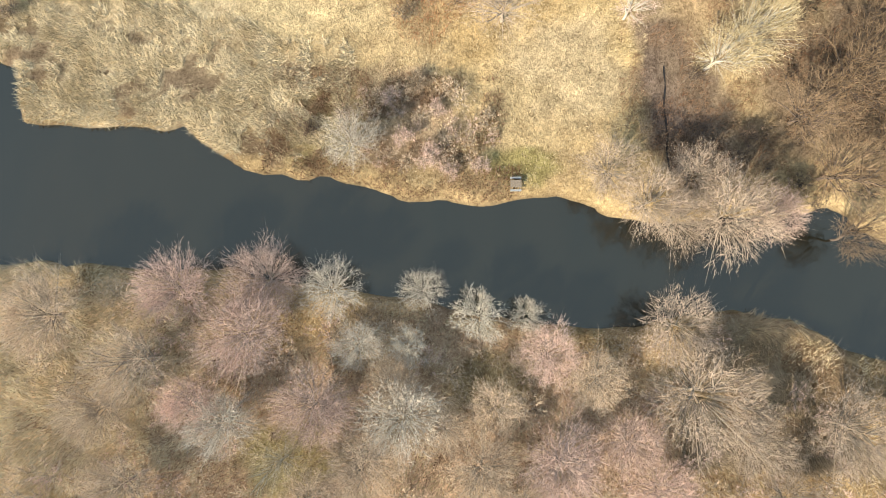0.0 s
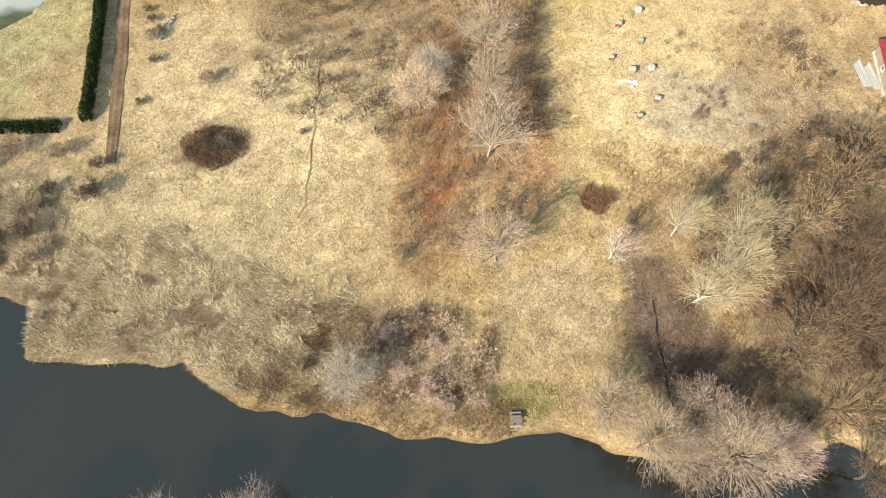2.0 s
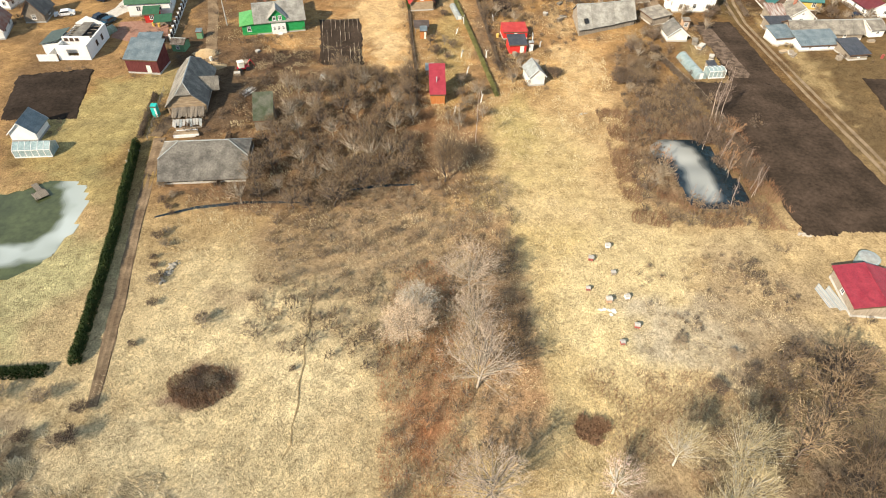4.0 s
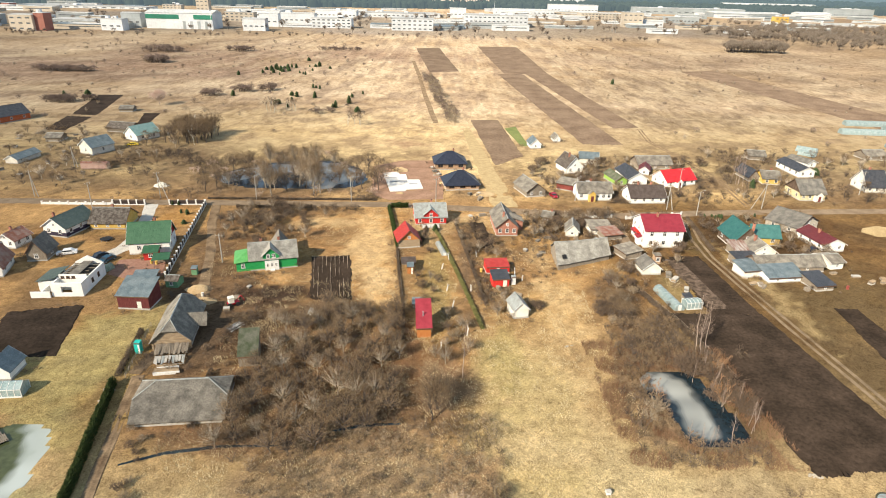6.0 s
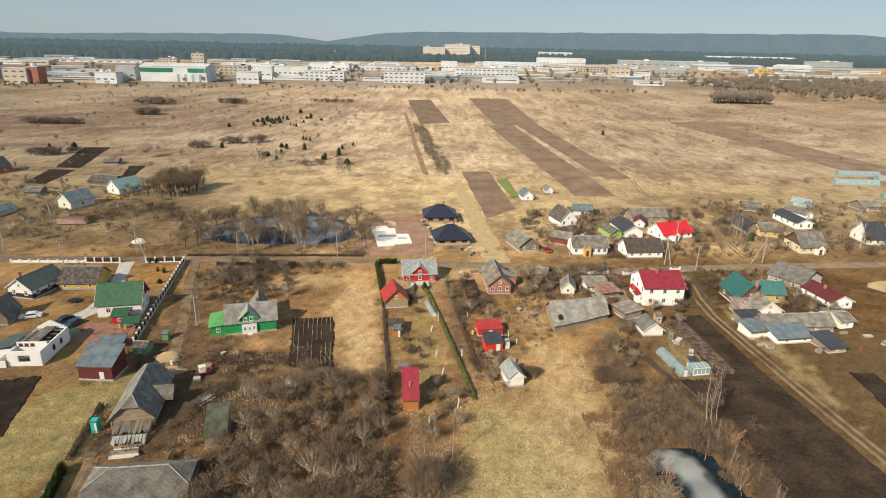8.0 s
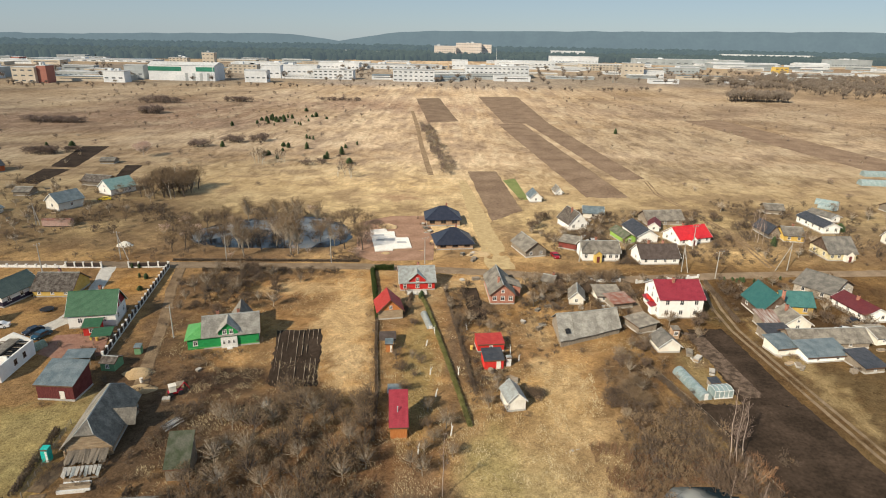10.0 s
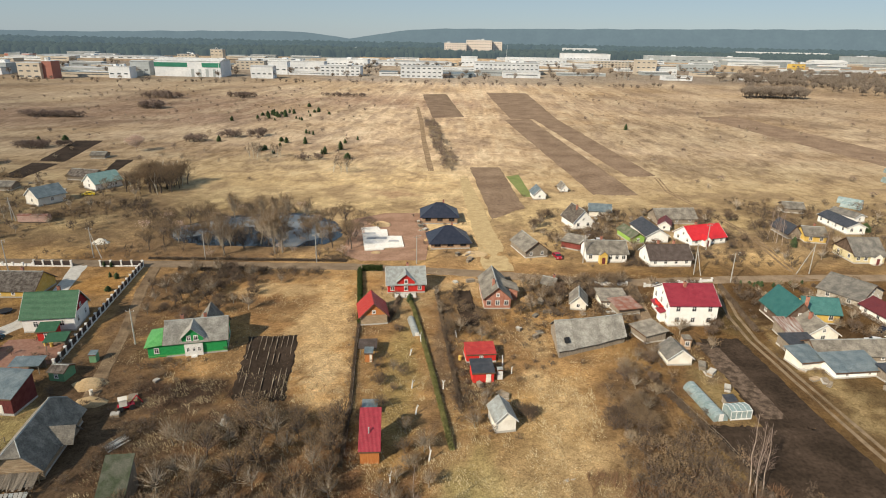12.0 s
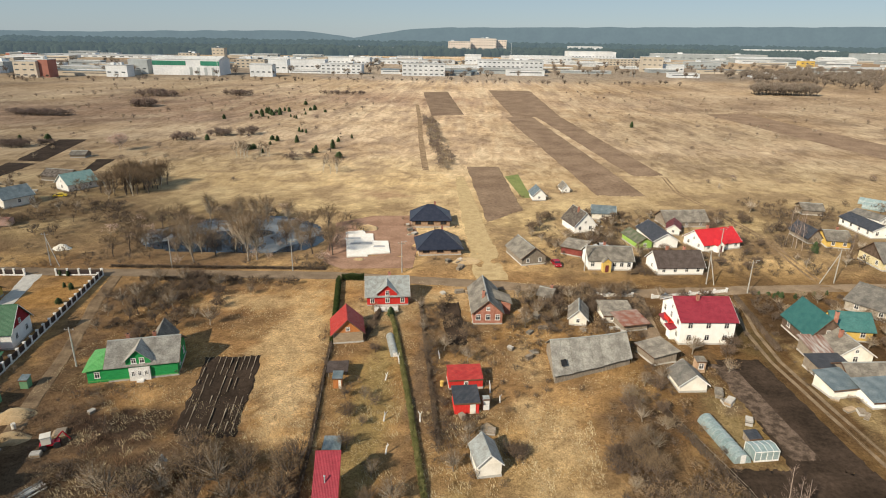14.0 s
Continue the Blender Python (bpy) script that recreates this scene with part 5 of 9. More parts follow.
house("shed", "bright red flat-roofed garden shed", 10.9, 155.5, 7, 5.9, 4.0, 1.8, 2.4, ROOF_RED, REDBRIGHT, lean=1, win=(1, 0, 0, 0), over=0.1)
house("shed", "small shed with dark ribbed roof and pale door", 11.9, 148.2, 7, 4.0, 3.8, 2.1, 2.8, ROOF_DARK, REDBRIGHT, lean=1, win=(0, 0, 0, 0), over=0.2, door=1)
house("house", "red brick house with grey slate roof and glazed veranda", 21.9, 181.3, 93, 13.6, 6.2, 2.9, 5.6, ROOF_SLATE, BRICK, win=(3, 3, 0, 0), attic=1, chimneys=[(3.0, 0.25)], wing=(5.0, 4.5, 3.0))
house("house", "new brick bungalow with dark hipped tile roof", 1.7, 222.6, 8, 11.8, 10.0, 2.3, 5.9, ROOF_NAVY, TANBRICK, hip=1, over=0.7, win=(3, 1, 1, 0), bigwin=1, chimneys=[(7.0, 0.15)])
house("house", "new unfinished bungalow with dark hipped tile roof", -2.2, 248.7, 4, 12.1, 10.0, 2.8, 6.2, ROOF_NAVY, TANBRICK, hip=1, over=0.7, win=(3, 1, 1, 0), bigwin=1, chimneys=[(7.5, 0.15)])
house("house", "grey timber house with slate roof", 36.3, 218.7, 107, 11.2, 7.0, 2.2, 4.8, ROOF_SLATE, OLDWOOD, win=(2, 2, 0, 0))
house("house", "white gabled house with brown-grey roof", 55.9, 247.7, 105, 9.3, 7.1, 2.7, 6.6, ROOF_BROWN, WHITE, win=(2, 2, 0, 0), attic=1, chimneys=[(4.0, 0.2)])
house("house", "white house with yellow gabled porch and grey roof", 47.1, 214.5, 1, 11.5, 8.1, 2.9, 5.4, ROOF_SLATE, WHITE, win=(6, 1, 1, 0), porch=(4.4, 2.2, YELLOW), chimneys=[(5.0, 0.3)])
house("house", "lime green gabled house with dark roof", 69.1, 232.7, 102, 10.0, 4.3, 2.2, 3.6, ROOF_MOSS, LIME, win=(2, 1, 0, 0))
house("garage", "garage with dark metal roof and open white front", 77.1, 234.1, 95, 13.8, 7.2, 2.4, 4.5, ROOF_DARK, WHITE, win=(2, 0, 0, 0), door=1)
house("house", "low white house with dark brown roof", 64.5, 211.9, 5, 12.2, 8.1, 2.3, 5.3, ROOF_DARKBROWN, WHITE, win=(4, 1, 1, 0), chimneys=[(4.0, 0.3), (8.5, 0.2)])
house("barn", "long low farm building with light grey slate roof", 80.1, 254.4, 6, 14.4, 8.1, 2.0, 4.6, ROOF_SLATE, OLDWOOD, win=(3, 0, 0, 0))
house("house", "small white house with bright red metal roof", 83.5, 230.8, 19, 12.9, 8.8, 2.3, 5.3, ROOF_BRIGHTRED, WHITE, win=(4, 2, 1, 0), attic=1, porch=(4.6, 2.4, WHITE), chimneys=[(5.0, 0.2)])
house("house", "two-storey white house with crimson metal roof", 57.0, 174.1, 2, 10.9, 10.6, 5.3, 8.2, ROOF_CRIMSON, WHITE, win=(3, 3, 2, 0), storeys=2, attic=1, chimneys=[(4.5, -0.15)], annex=(0.0, 2.6, REDBRIGHT))
derelict = thing("barn", pose(29.3, 157.8, 0), "long derelict barn with a skewed light grey slate roof", "barn")
HOUSES.append((37, 165, 9))
D_FRONT, D_RIDGE, D_BACK = ((0, 0), (16.0, 7.6)), ((0.1, 7.4), (15.5, 11.4)), ((0.2, 12.6), (15.0, 15.4))
part("wall", Geo().prism([(0.4, 0.6, -0.1), (15.6, 7.9, -0.1), (14.7, 15.0, -0.1), (0.5, 12.2, -0.1)], (0, 0, 1.75)), OLDWOOD, derelict)
for (x0, y0), (x1, y1), (x2, y2) in zip(D_FRONT, D_RIDGE, D_BACK):
    g = 0.35 if x0 < 8 else -0.5
    part("gable", Geo().prism([(x0 + g, y0 + 0.7, 1.6), (x1 + g, y1, 4.95), (x2 + g, y2 - 0.5, 1.6)], (0.14, 0, 0)), OLDWOOD, derelict)
for edge in (D_FRONT, D_BACK):
    for k in range(8):
        lo, hi = k / 8, (k + 0.985) / 8
        at = lambda line, u, z: (line[0][0] + (line[1][0] - line[0][0]) * u, line[0][1] + (line[1][1] - line[0][1]) * u, z - 0.22 * math.sin(u * math.pi) - (0.1 if k % 3 == 1 else 0))
        part("roof_panel", Geo().prism([at(edge, lo, 1.6), at(edge, hi, 1.6), at(D_RIDGE, hi, 5.0), at(D_RIDGE, lo, 5.0)], (0, 0, 0.09)), ROOF_SLATELIGHT, derelict)
part("ridge_cap", Geo().bend([(0.1 + 15.4 * u, 7.4 + 4.0 * u, 5.12 - 0.22 * math.sin(u * math.pi)) for u in (0, 0.25, 0.5, 0.75, 1)], 0.12, 5), ROOF_ZINC, derelict)
# black sheet laid on the slates for the hole's dark inside
part("roof_hole", Geo().prism([(1.7, 2.0, 2.62), (2.8, 2.5, 2.66), (2.7, 3.7, 3.22), (1.6, 3.3, 3.2)], (0, 0, 0.02)), BLACK, derelict, "dark hole in the broken slates")
house("hut", "small white gabled hut with grey slate roof", 55.9, 156.8, 95, 4.9, 4.9, 1.7, 3.6, ROOF_DARKSLATE, CREAM, win=(0, 0, 0, 0), over=0.4)
house("outhouse", "narrow brick outhouse with flat roof", 56.4, 163.2, 1, 1.7, 1.6, 2.3, 2.5, ROOF_SLATE, TANBRICK, lean=1, win=(1, 0, 0, 0), over=0.1)
house("hut", "small white garden house with dark roof", 39.8, 181.1, 79, 5.6, 3.6, 2.0, 3.8, ROOF_SLATE, CREAM, win=(1, 1, 0, 0))
house("hut", "tiny grey garden hut with slate roof", 31.1, 193.8, -26, 3.0, 4.0, 1.8, 2.9, ROOF_SLATE, OLDWOOD, win=(1, 0, 0, 0), chimneys=[(2.5, 0.1)])
house("shed", "low grey outbuilding with mixed slate roof", 44.1, 183.2, 2, 6.3, 6.2, 1.8, 2.3, ROOF_SLATE, CREAM, lean=1, win=(2, 0, 0, 0))
house("shed", "low outbuilding with rust red roof", 47.2, 178.9, 15, 5.4, 5.0, 1.6, 2.1, ROOF_RUST, OLDWOOD, lean=1, win=(0, 0, 0, 0))
house("shed", "low grey lean-to shed beside the lane", 47.5, 170.5, -71, 5.5, 5.0, 1.9, 2.4, ROOF_SLATE, OLDWOOD, lean=1, win=(0, 0, 0, 0))
house("house", "stone gabled house with dark grey slate roof", 117.3, 192.1, 124, 10.0, 12.3, 2.4, 5.2, ROOF_DARKSLATE, STONE, win=(0, 2, 0, 2), attic=1)
house("house", "long white house with maroon metal roof", 114.3, 173.8, 98, 11.2, 6.5, 2.3, 3.9, ROOF_MAROON, WHITE, win=(2, 2, 0, 3), chimneys=[(6.0, 0.2)])
house("house", "house with steep teal metal roof and brown walls", 89.4, 173.8, 91, 10.0, 6.9, 2.9, 6.7, ROOF_TEAL, BROWNWALL, win=(0, 0, 0, 2), attic=1, chimneys=[(1.2, -0.5)])
house("house", "rear wing with lighter teal roof and yellow walls", 89.6, 177.6, -6, 7.6, 6.2, 2.7, 5.2, ROOF_TEALMID, YELLOW, win=(2, 0, 1, 0))
house("house", "cream gabled house with grey slate roof", 91.0, 167.2, 91, 6.3, 6.6, 2.4, 4.7, ROOF_SLATE, CREAM, win=(1, 1, 0, 0), attic=1, chimneys=[(4.0, 0.3)])
house("shed", "shed with streaked rusty tin roof beside the cream house", 80.4, 167.3, 2, 4.1, 6.0, 2.1, 3.0, ROOF_STREAK, OLDWOOD, lean=1, win=(0, 0, 0, 0))
house("shed", "low shed with black felt roof", 78.2, 162.6, 5, 6.4, 4.2, 2.0, 2.4, ROOF_DARK, OLDWOOD, lean=1, win=(1, 0, 0, 0), over=0.2)
house("long_shed", "long low shed with grey slate roof", 82.0, 158.6, 4, 18.3, 6.2, 1.8, 3.7, ROOF_SLATE, OLDWOOD, win=(2, 0, 0, 0))
house("shed", "white outbuilding with patched blue and grey roof", 82.0, 152.6, 8, 9.6, 5.0, 1.6, 2.7, ROOF_BLUE, WHITE, lean=1, win=(2, 0, 0, 0))
house("shed", "dark timber shed with mossy roof and netting front", 91.8, 148.5, 11, 4.8, 5.6, 1.5, 2.5, ROOF_DARK, OLDWOOD, lean=1, win=(1, 0, 0, 0))
house("shed", "lean-to shed with bright blue-grey sheet roof", 76.9, 155.4, 12, 4.8, 4.6, 2.0, 2.8, ROOF_BLUE, CREAM, lean=1, win=(0, 0, 0, 0))
house("shed", "small grey outbuilding with slate roof beside the yard", 103.0, 161.3, 11, 3.8, 6.2, 2.0, 3.1, ROOF_SLATE, CREAM, win=(1, 0, 0, 0))
house("house", "yellow house with grey-brown slate roof", 122.5, 237.3, -10, 6.4, 8.8, 2.4, 4.3, ROOF_SLATE, YELLOW, win=(2, 1, 0, 0), chimneys=[(4.0, 0.2)])
house("house", "long white house with charcoal roof", 148.1, 247.1, 93, 15.8, 6.4, 2.7, 4.2, ROOF_DARK, WHITE, win=(0, 2, 0, 4), attic=1)
house("house", "brown gabled house with grey roof and glazed porch", 126.5, 218.3, 2, 9.0, 10.0, 2.6, 6.5, ROOF_DARKSLATE, YELLOWPALE, gable=BROWNWALL, win=(4, 2, 0, 0), porch=(6.0, 2.4, CREAM))
house("house", "white house with dark charcoal roof", 157.2, 228.9, -2, 7.4, 10.0, 2.4, 7.3, ROOF_DARK, CREAM, win=(3, 2, 0, 0), chimneys=[(3.0, 0.2)])
house("house", "white gabled house with dark roof behind the yellow house", 158.0, 262.7, 111, 10.0, 5.4, 2.2, 3.3, ROOF_DARKSLATE, WHITE, win=(1, 1, 0, 0))
house("shed", "dark timber shed with slate roof", 122.8, 240.8, 93, 10.0, 4.0, 2.0, 4.5, ROOF_DARK, OLDWOOD, win=(0, 0, 0, 0))
house("shed", "grey slate-roofed shed at the field edge", 187.8, 275.8, 3, 9.5, 7.5, 2.0, 3.9, ROOF_SLATE, OLDWOOD, win=(2, 0, 0, 0))
house("shed", "grey shed with pale roof among bushes", 134.5, 273.7, -12, 6.9, 7.5, 1.8, 3.4, ROOF_SLATE, OLDWOOD, win=(0, 0, 0, 0))
house("house", "white gabled house with teal roof", -134.4, 283.9, 59, 11.2, 8.7, 2.9, 6.2, ROOF_TEALPALE, WHITE, win=(2, 1, 0, 0), attic=1)
house("shed", "long low brown-roofed shed", -156.9, 302.3, -10, 12.4, 7.5, 2.0, 4.1, ROOF_BROWN, OLDWOOD, win=(0, 0, 0, 0))
house("shed", "grey shed with slate roof in a garden", -173.3, 281.4, 5, 6.3, 6.2, 1.8, 3.1, ROOF_SLATE, OLDWOOD, win=(0, 0, 0, 0))
house("house", "cream house with pale blue metal roof", -141.8, 259.9, 62, 10.0, 8.1, 3.3, 6.3, ROOF_BLUE, CREAM, win=(1, 1, 0, 0))
house("house", "large orange and brown house with dark roof", -215.6, 310.7, 63, 18.3, 11.2, 3.2, 7.2, ROOF_DARK, ORANGEWALL, win=(3, 1, 1, 0))
house("long_shed", "long shed with pale blue roof", -163.3, 245.9, 83, 12.5, 5.0, 1.8, 3.2, ROOF_BLUE, CREAM, win=(3, 0, 0, 0))
house("shed", "small grey shed on the far field", -172.7, 347.8, 6, 6.8, 6.2, 1.7, 2.9, ROOF_SLATE, OLDWOOD, win=(0, 0, 0, 0))
house("hut", "little white hut with blue-grey roof at field edge", 45.5, 285.5, 94, 7.5, 4.9, 2.1, 4.4, ROOF_BLUE, WHITE, win=(1, 1, 0, 0))
house("hut", "tiny white cottage at the field edge", 56.8, 298.8, 94, 6.2, 3.0, 1.6, 3.3, ROOF_SLATE, WHITE, win=(0, 1, 0, 0))
house("greenhouse_shed", "pale blue shed with sheet roof", 57.9, 262.3, -10, 7.5, 6.2, 2.4, 4.2, ROOF_BLUE, CREAM, win=(1, 0, 0, 0))
house("house", "little house with dark red roof behind the garage", 81.8, 246.1, 70, 7.5, 3.8, 2.0, 3.4, ROOF_MAROON, WHITE, win=(1, 1, 0, 0))
house("shed", "small red-walled shed with grey roof beside the road", 41.8, 226.9, -29, 6.0, 6.2, 2.3, 2.9, ROOF_SLATE, RUSTWALL, lean=1, win=(0, 0, 0, 0))
house("workshop", "red metal-roofed farm building among bushes", 55.8, 77.7, -94, 7.7, 7.5, 2.0, 3.0, ROOF_CRIMSON, OLDWOOD, win=(1, 0, 0, 0), over=0.4)
# the emerald house: main block, lime-roofed annex, dormer over the veranda
green_house = house("house", "emerald green timber house with slate roof and dormer", -48.6, 155.1, 15, 11.4, 8.5, 3.1, 5.9, ROOF_SLATELIGHT, GREENPAINT, win=(0, 1, 2, 0), attic=1,
                    chimneys=[(2.9, 0.1), (7.3, 0.1)], dormer=(5.1, 4.0, 4.0, 5.9, GREENPAINT, 2))
part("annex", Geo().box(-3.4, 0.3, 0, 0, 7.5, 2.7), GREENPAINT, green_house)
part("annex_roof", Geo().prism([(-3.9, -0.2, 2.45), (0, -0.2, 2.85), (0, 3.9, 4.6), (-3.9, 3.9, 2.75)], (0, 0, 0.12)), ROOF_LIME, green_house, "bright green sheet roof")
part("annex_roof", Geo().prism([(-3.9, 8.0, 2.45), (0, 8.0, 2.85), (0, 3.9, 4.6), (-3.9, 3.9, 2.75)], (0, 0, 0.12)), ROOF_LIME, green_house)
window(green_house, pose(-1.8, 0.3, 0.9), 0.9, 1.2)
part("veranda", Geo().box(3.5, -0.5, 0, 6.9, 0, 2.5), FRAMEWHITE, green_house, "white glazed veranda")
for k in range(3):
    window(green_house, pose(4.15 + k * 1.05, -0.5, 1.0), 0.62, 1.0)
part("step", Geo().box(4.7, -1.3, 0, 5.8, -0.5, 0.3), FRAMEWHITE, green_house)
part("rear_wing", Geo().box(5.6, 8.5, 0, 9.6, 12, 2.8).prism([(5.6, 8.5, 2.8), (7.6, 8.5, 5.6), (9.6, 8.5, 2.8)], (0, 3.5, 0)), GREENPAINT, green_house)
for sgn in (-1, 1):
    part("roof", Geo().prism([(7.6 + sgn * 2.4, 4.5, 2.6), (7.6, 4.5, 5.85), (7.6, 4.5, 5.97), (7.6 + sgn * 2.4, 4.5, 2.72)], (0, 7.9, 0)), ROOF_SLATE, green_house)
part("trim", Geo().box(-0.05, -0.05, 0.35, 11.45, 0.0, 0.5).box(-3.45, 0.22, 0.3, 0, 0.3, 0.45), ROOF_LIME, green_house)

# the red house with the cross gable
red_house = house("house", "red timber house with pale grey metal roof and white trim", -8.1, 188.9, 7, 9.3, 8.8, 2.5, 5.4, ROOF_ZINC, REDBRIGHT, win=(0, 1, 1, 0),
                  chimneys=[(5.2, 0.1)], dormer=(4.6, 4.4, 3.2, 5.1, REDBRIGHT, 1))
for s in (1.2, 4.6, 8.0):
    window(red_house, pose(s, 0 if s != 4.6 else -0.12, 0.75), 0.95, 1.2)
part("terrace", Geo().box(1.6, -3.2, 0, 7.0, 0, 0.3), CONCRETE, red_house)
for k in range(4):
    part("rail_panel", Geo().box(1.7 + k * 1.35, -3.2, 0.3, 2.75 + k * 1.35, -3.1, 1.1), FRAMEWHITE, red_house)

# the roofless house shell
shell = thing("house_shell", pose(-89.6, 140.3, 0, 0, 0, 3), "roofless white block house shell with charred rafters", "house")
HOUSES.append((-85, 146, 9))
g = Geo()
g.box(0, 0, 0, 2.2, 0.35, 3.4).box(4.6, 0, 0, 6.9, 0.35, 3.4).box(2.2, 0, 0, 4.6, 0.35, 0.9).box(2.2, 0, 2.5, 4.6, 0.35, 3.4)
g.box(6.55, 0.35, 0, 6.9, 11.6, 3.4).box(0, 0.35, 0, 0.35, 11.6, 3.1).box(0.35, 11.25, 0, 6.55, 11.6, 3.6)
part("wall", g, WHITE, shell, "white rendered block wall")
part("wall", Geo().box(0.35, 3.4, 0, 6.55, 3.65, 3.9), WHITE, shell)
# black colour also carries the shade inside the open shell
part("floor_slab", Geo().box(0.35, 3.65, 2.6, 6.55, 11.25, 2.75), BLACK, shell, "charred attic floor, black for the unlit inside")
part("roof_panel", Geo().box(2.5, 3.7, 3.75, 4.7, 11.1, 3.9), ROOF_SLATE, shell, "remaining grey roof panel")
part("gable", Geo().prism([(0.35, 11.25, 3.6), (3.4, 11.25, 5.2), (6.55, 11.25, 3.6)], (0, 0.3, 0)), WHITE, shell)
for k in range(9):
    part("rafter", Geo().box(0.4, 3.8 + k * 0.84, 3.35, 2.4 - (0.5 if k % 4 == 1 else 0), 3.93 + k * 0.84, 3.5), OLDWOOD, shell)
    part("rafter", Geo().box(4.8, 3.8 + k * 0.84, 3.35, 6.5 - (0.7 if k % 3 == 0 else 0), 3.93 + k * 0.84, 3.5), OLDWOOD if k % 2 else BLACK, shell)
part("wing", Geo().box(-4.4, 3.0, 0, -0.05, 9.0, 2.4), WHITE, shell)
part("wing_roof", Geo().prism([(-4.7, 2.6, 2.4), (-0.05, 2.6, 3.4), (-0.05, 9.4, 3.4), (-4.7, 9.4, 2.4)], (0, 0, 0.12)), ROOF_GREYGREEN, shell, "grey-green sheet roof")
part("garden_wall", Geo().box(-4.4, -0.6, 0, -0.1, -0.3, 1.5).box(-2.2, -0.3, 0, -1.9, 3.0, 1.5), WHITE, shell)
for k in range(3):
    window(shell, pose(1.2 + k * 1.2, 3.4, 2.9), 0.8, 0.7, FRAMEBROWN)
window(shell, pose(6.9, 5, 1.2, 0, 0, 90), 0.9, 1.2, FRAMEBROWN)
window(shell, pose(6.9, 8, 1.2, 0, 0, 90), 0.9, 1.2, FRAMEBROWN)

# red porch and shelters by the green-roofed house
house("porch_shed", "small red garden room with green roof", -77.6, 160.3, 11, 3.4, 2.6, 2.2, 2.9, ROOF_GREEN, REDBRIGHT, win=(1, 0, 0, 0), lean=1, over=0.3)


def shelter(x, y, ang, L, W, h, roof, label):
    root = thing("shelter", pose(x, y, 0, 0, 0, ang), label, "shelter")
    for px in (0.1, L - 0.1):
        for py in (0.1, W - 0.1):
            part("post", Geo().box(px - 0.06, py - 0.06, 0, px + 0.06, py + 0.06, h), OLDWOOD, root)
    part("roof", Geo().prism([(-0.3, -0.3, h), (-0.3, W + 0.3, h + 0.45), (-0.3, W + 0.3, h + 0.55), (-0.3, -0.3, h + 0.1)], (L + 0.6, 0, 0)), roof, root)
    part("back_wall", Geo().box(0, W - 0.1, 0, L, W - 0.02, h), OLDWOOD, root)
    HOUSES.append((x + L / 2, y + W / 2, 3))


shelter(-73.4, 156.2, 14, 3.6, 3.0, 2.1, ROOF_GREEN, "open garden shelter with green sheet roof")
shelter(-74.2, 147.2, 6, 5.0, 2.6, 1.9, ROOF_BLUE, "open lean-to store with grey sheet roof")
shelter(-10.6, 157.6, 5, 3.2, 2.6, 1.7, ROOF_DARKBROWN, "dark open lean-to beside the outhouse")


def hall(kind, x, y, w, h, label, category="industrial building"):
    """A far flat-roofed works building with parapet, windows and roof boxes."""
    rng = random.Random(int(x * 3 + y))
    d = min(60, max(18, w * 0.45))
    wm = {"W": HALLWHITE, "BE": HALLBEIGE, "G": HALLGREY, "RED": HALLRED, "P": HALLPEACH, "OFF": HALLWHITE, "Y": YELLOW, "GREENHALL": HALLWHITE}[kind]
    root = thing("industrial_building", pose(x, y, 0, 0, 0, 0), label, category)
    part("wall", Geo().box(0, 0, -1, w, d, h), wm, root)
    rm = HALLROOFW if kind in ("GREENHALL", "W") and rng.random() < 0.7 else HALLROOF
    if kind in ("GREENHALL",) or (kind in ("W", "G") and rng.random() < 0.4):
        part("roof", Geo().prism([(-0.6, -0.6, h), (-0.6, d / 2, h + min(4, w * 0.05)), (-0.6, d + 0.6, h)], (w + 1.2, 0, 0)), rm, root)
    else:
        part("roof", Geo().box(-0.4, -0.4, h + 0.01, w + 0.4, d + 0.4, h + 0.7), rm, root)
        for k in range(rng.randint(0, 3)):
            u = rng.uniform(0.1, 0.8) * w
            part("roof_box", Geo().box(u, d * 0.3, h + 0.7, u + min(8, w * 0.15), d * 0.6, h + 0.7 + rng.uniform(1.5, 4)), HALLWHITE, root)
    if kind == "GREENHALL":
        part("trim", Geo().box(0, -0.3, h * 0.62, w * 0.5, 0, h * 0.9), HALLGREEN, root, "green fascia band")
        part("trim", Geo().box(w * 0.72, -0.3, h * 0.62, w, 0, h * 0.9), HALLGREEN, root, "green fascia band")
        for k in range(4):
            part("gate", Geo().box(w * (0.55 + k * 0.11), -0.25, 0, w * (0.55 + k * 0.11) + 4, 0, h * 0.5), HALLGREY, root)
        return
    rows = {"OFF": 3, "BE": 3, "P": 6, "RED": 0, "Y": 2}.get(kind, 1)
    cols = min(14, max(3, int(w / 7.5)))
    if w > 150 and kind != "P":
        cols = 14
    step = w / cols
    wg = Geo().box(0, -0.25, 0, step * 0.5, 0.0, min(1.6, h / max(rows, 1) * 0.35)).mesh("window", WORKSGLASS)
    for r in range(rows):
        for c in range(cols):
            ob = part("window", wg, None, root)
            ob.location = (step * (c + 0.2), 0, h * (r + 0.35) / rows)


hall("BE", -541, 838, 29, 19.0, "beige panel building with rows of windows")
hall("RED", -512, 843, 12, 21.3, "red-panelled flat-roofed works building")
hall("GREENHALL", -409, 928, 93, 20.9, "large white hall with green fascia")
hall("W", -445, 874, 28, 14.2, "white flat-roofed works building")
hall("G", -446, 934, 27, 19.0, "grey metal-clad works hall")
hall("G", -564, 961, 83, 7.0, "grey metal-clad works hall")
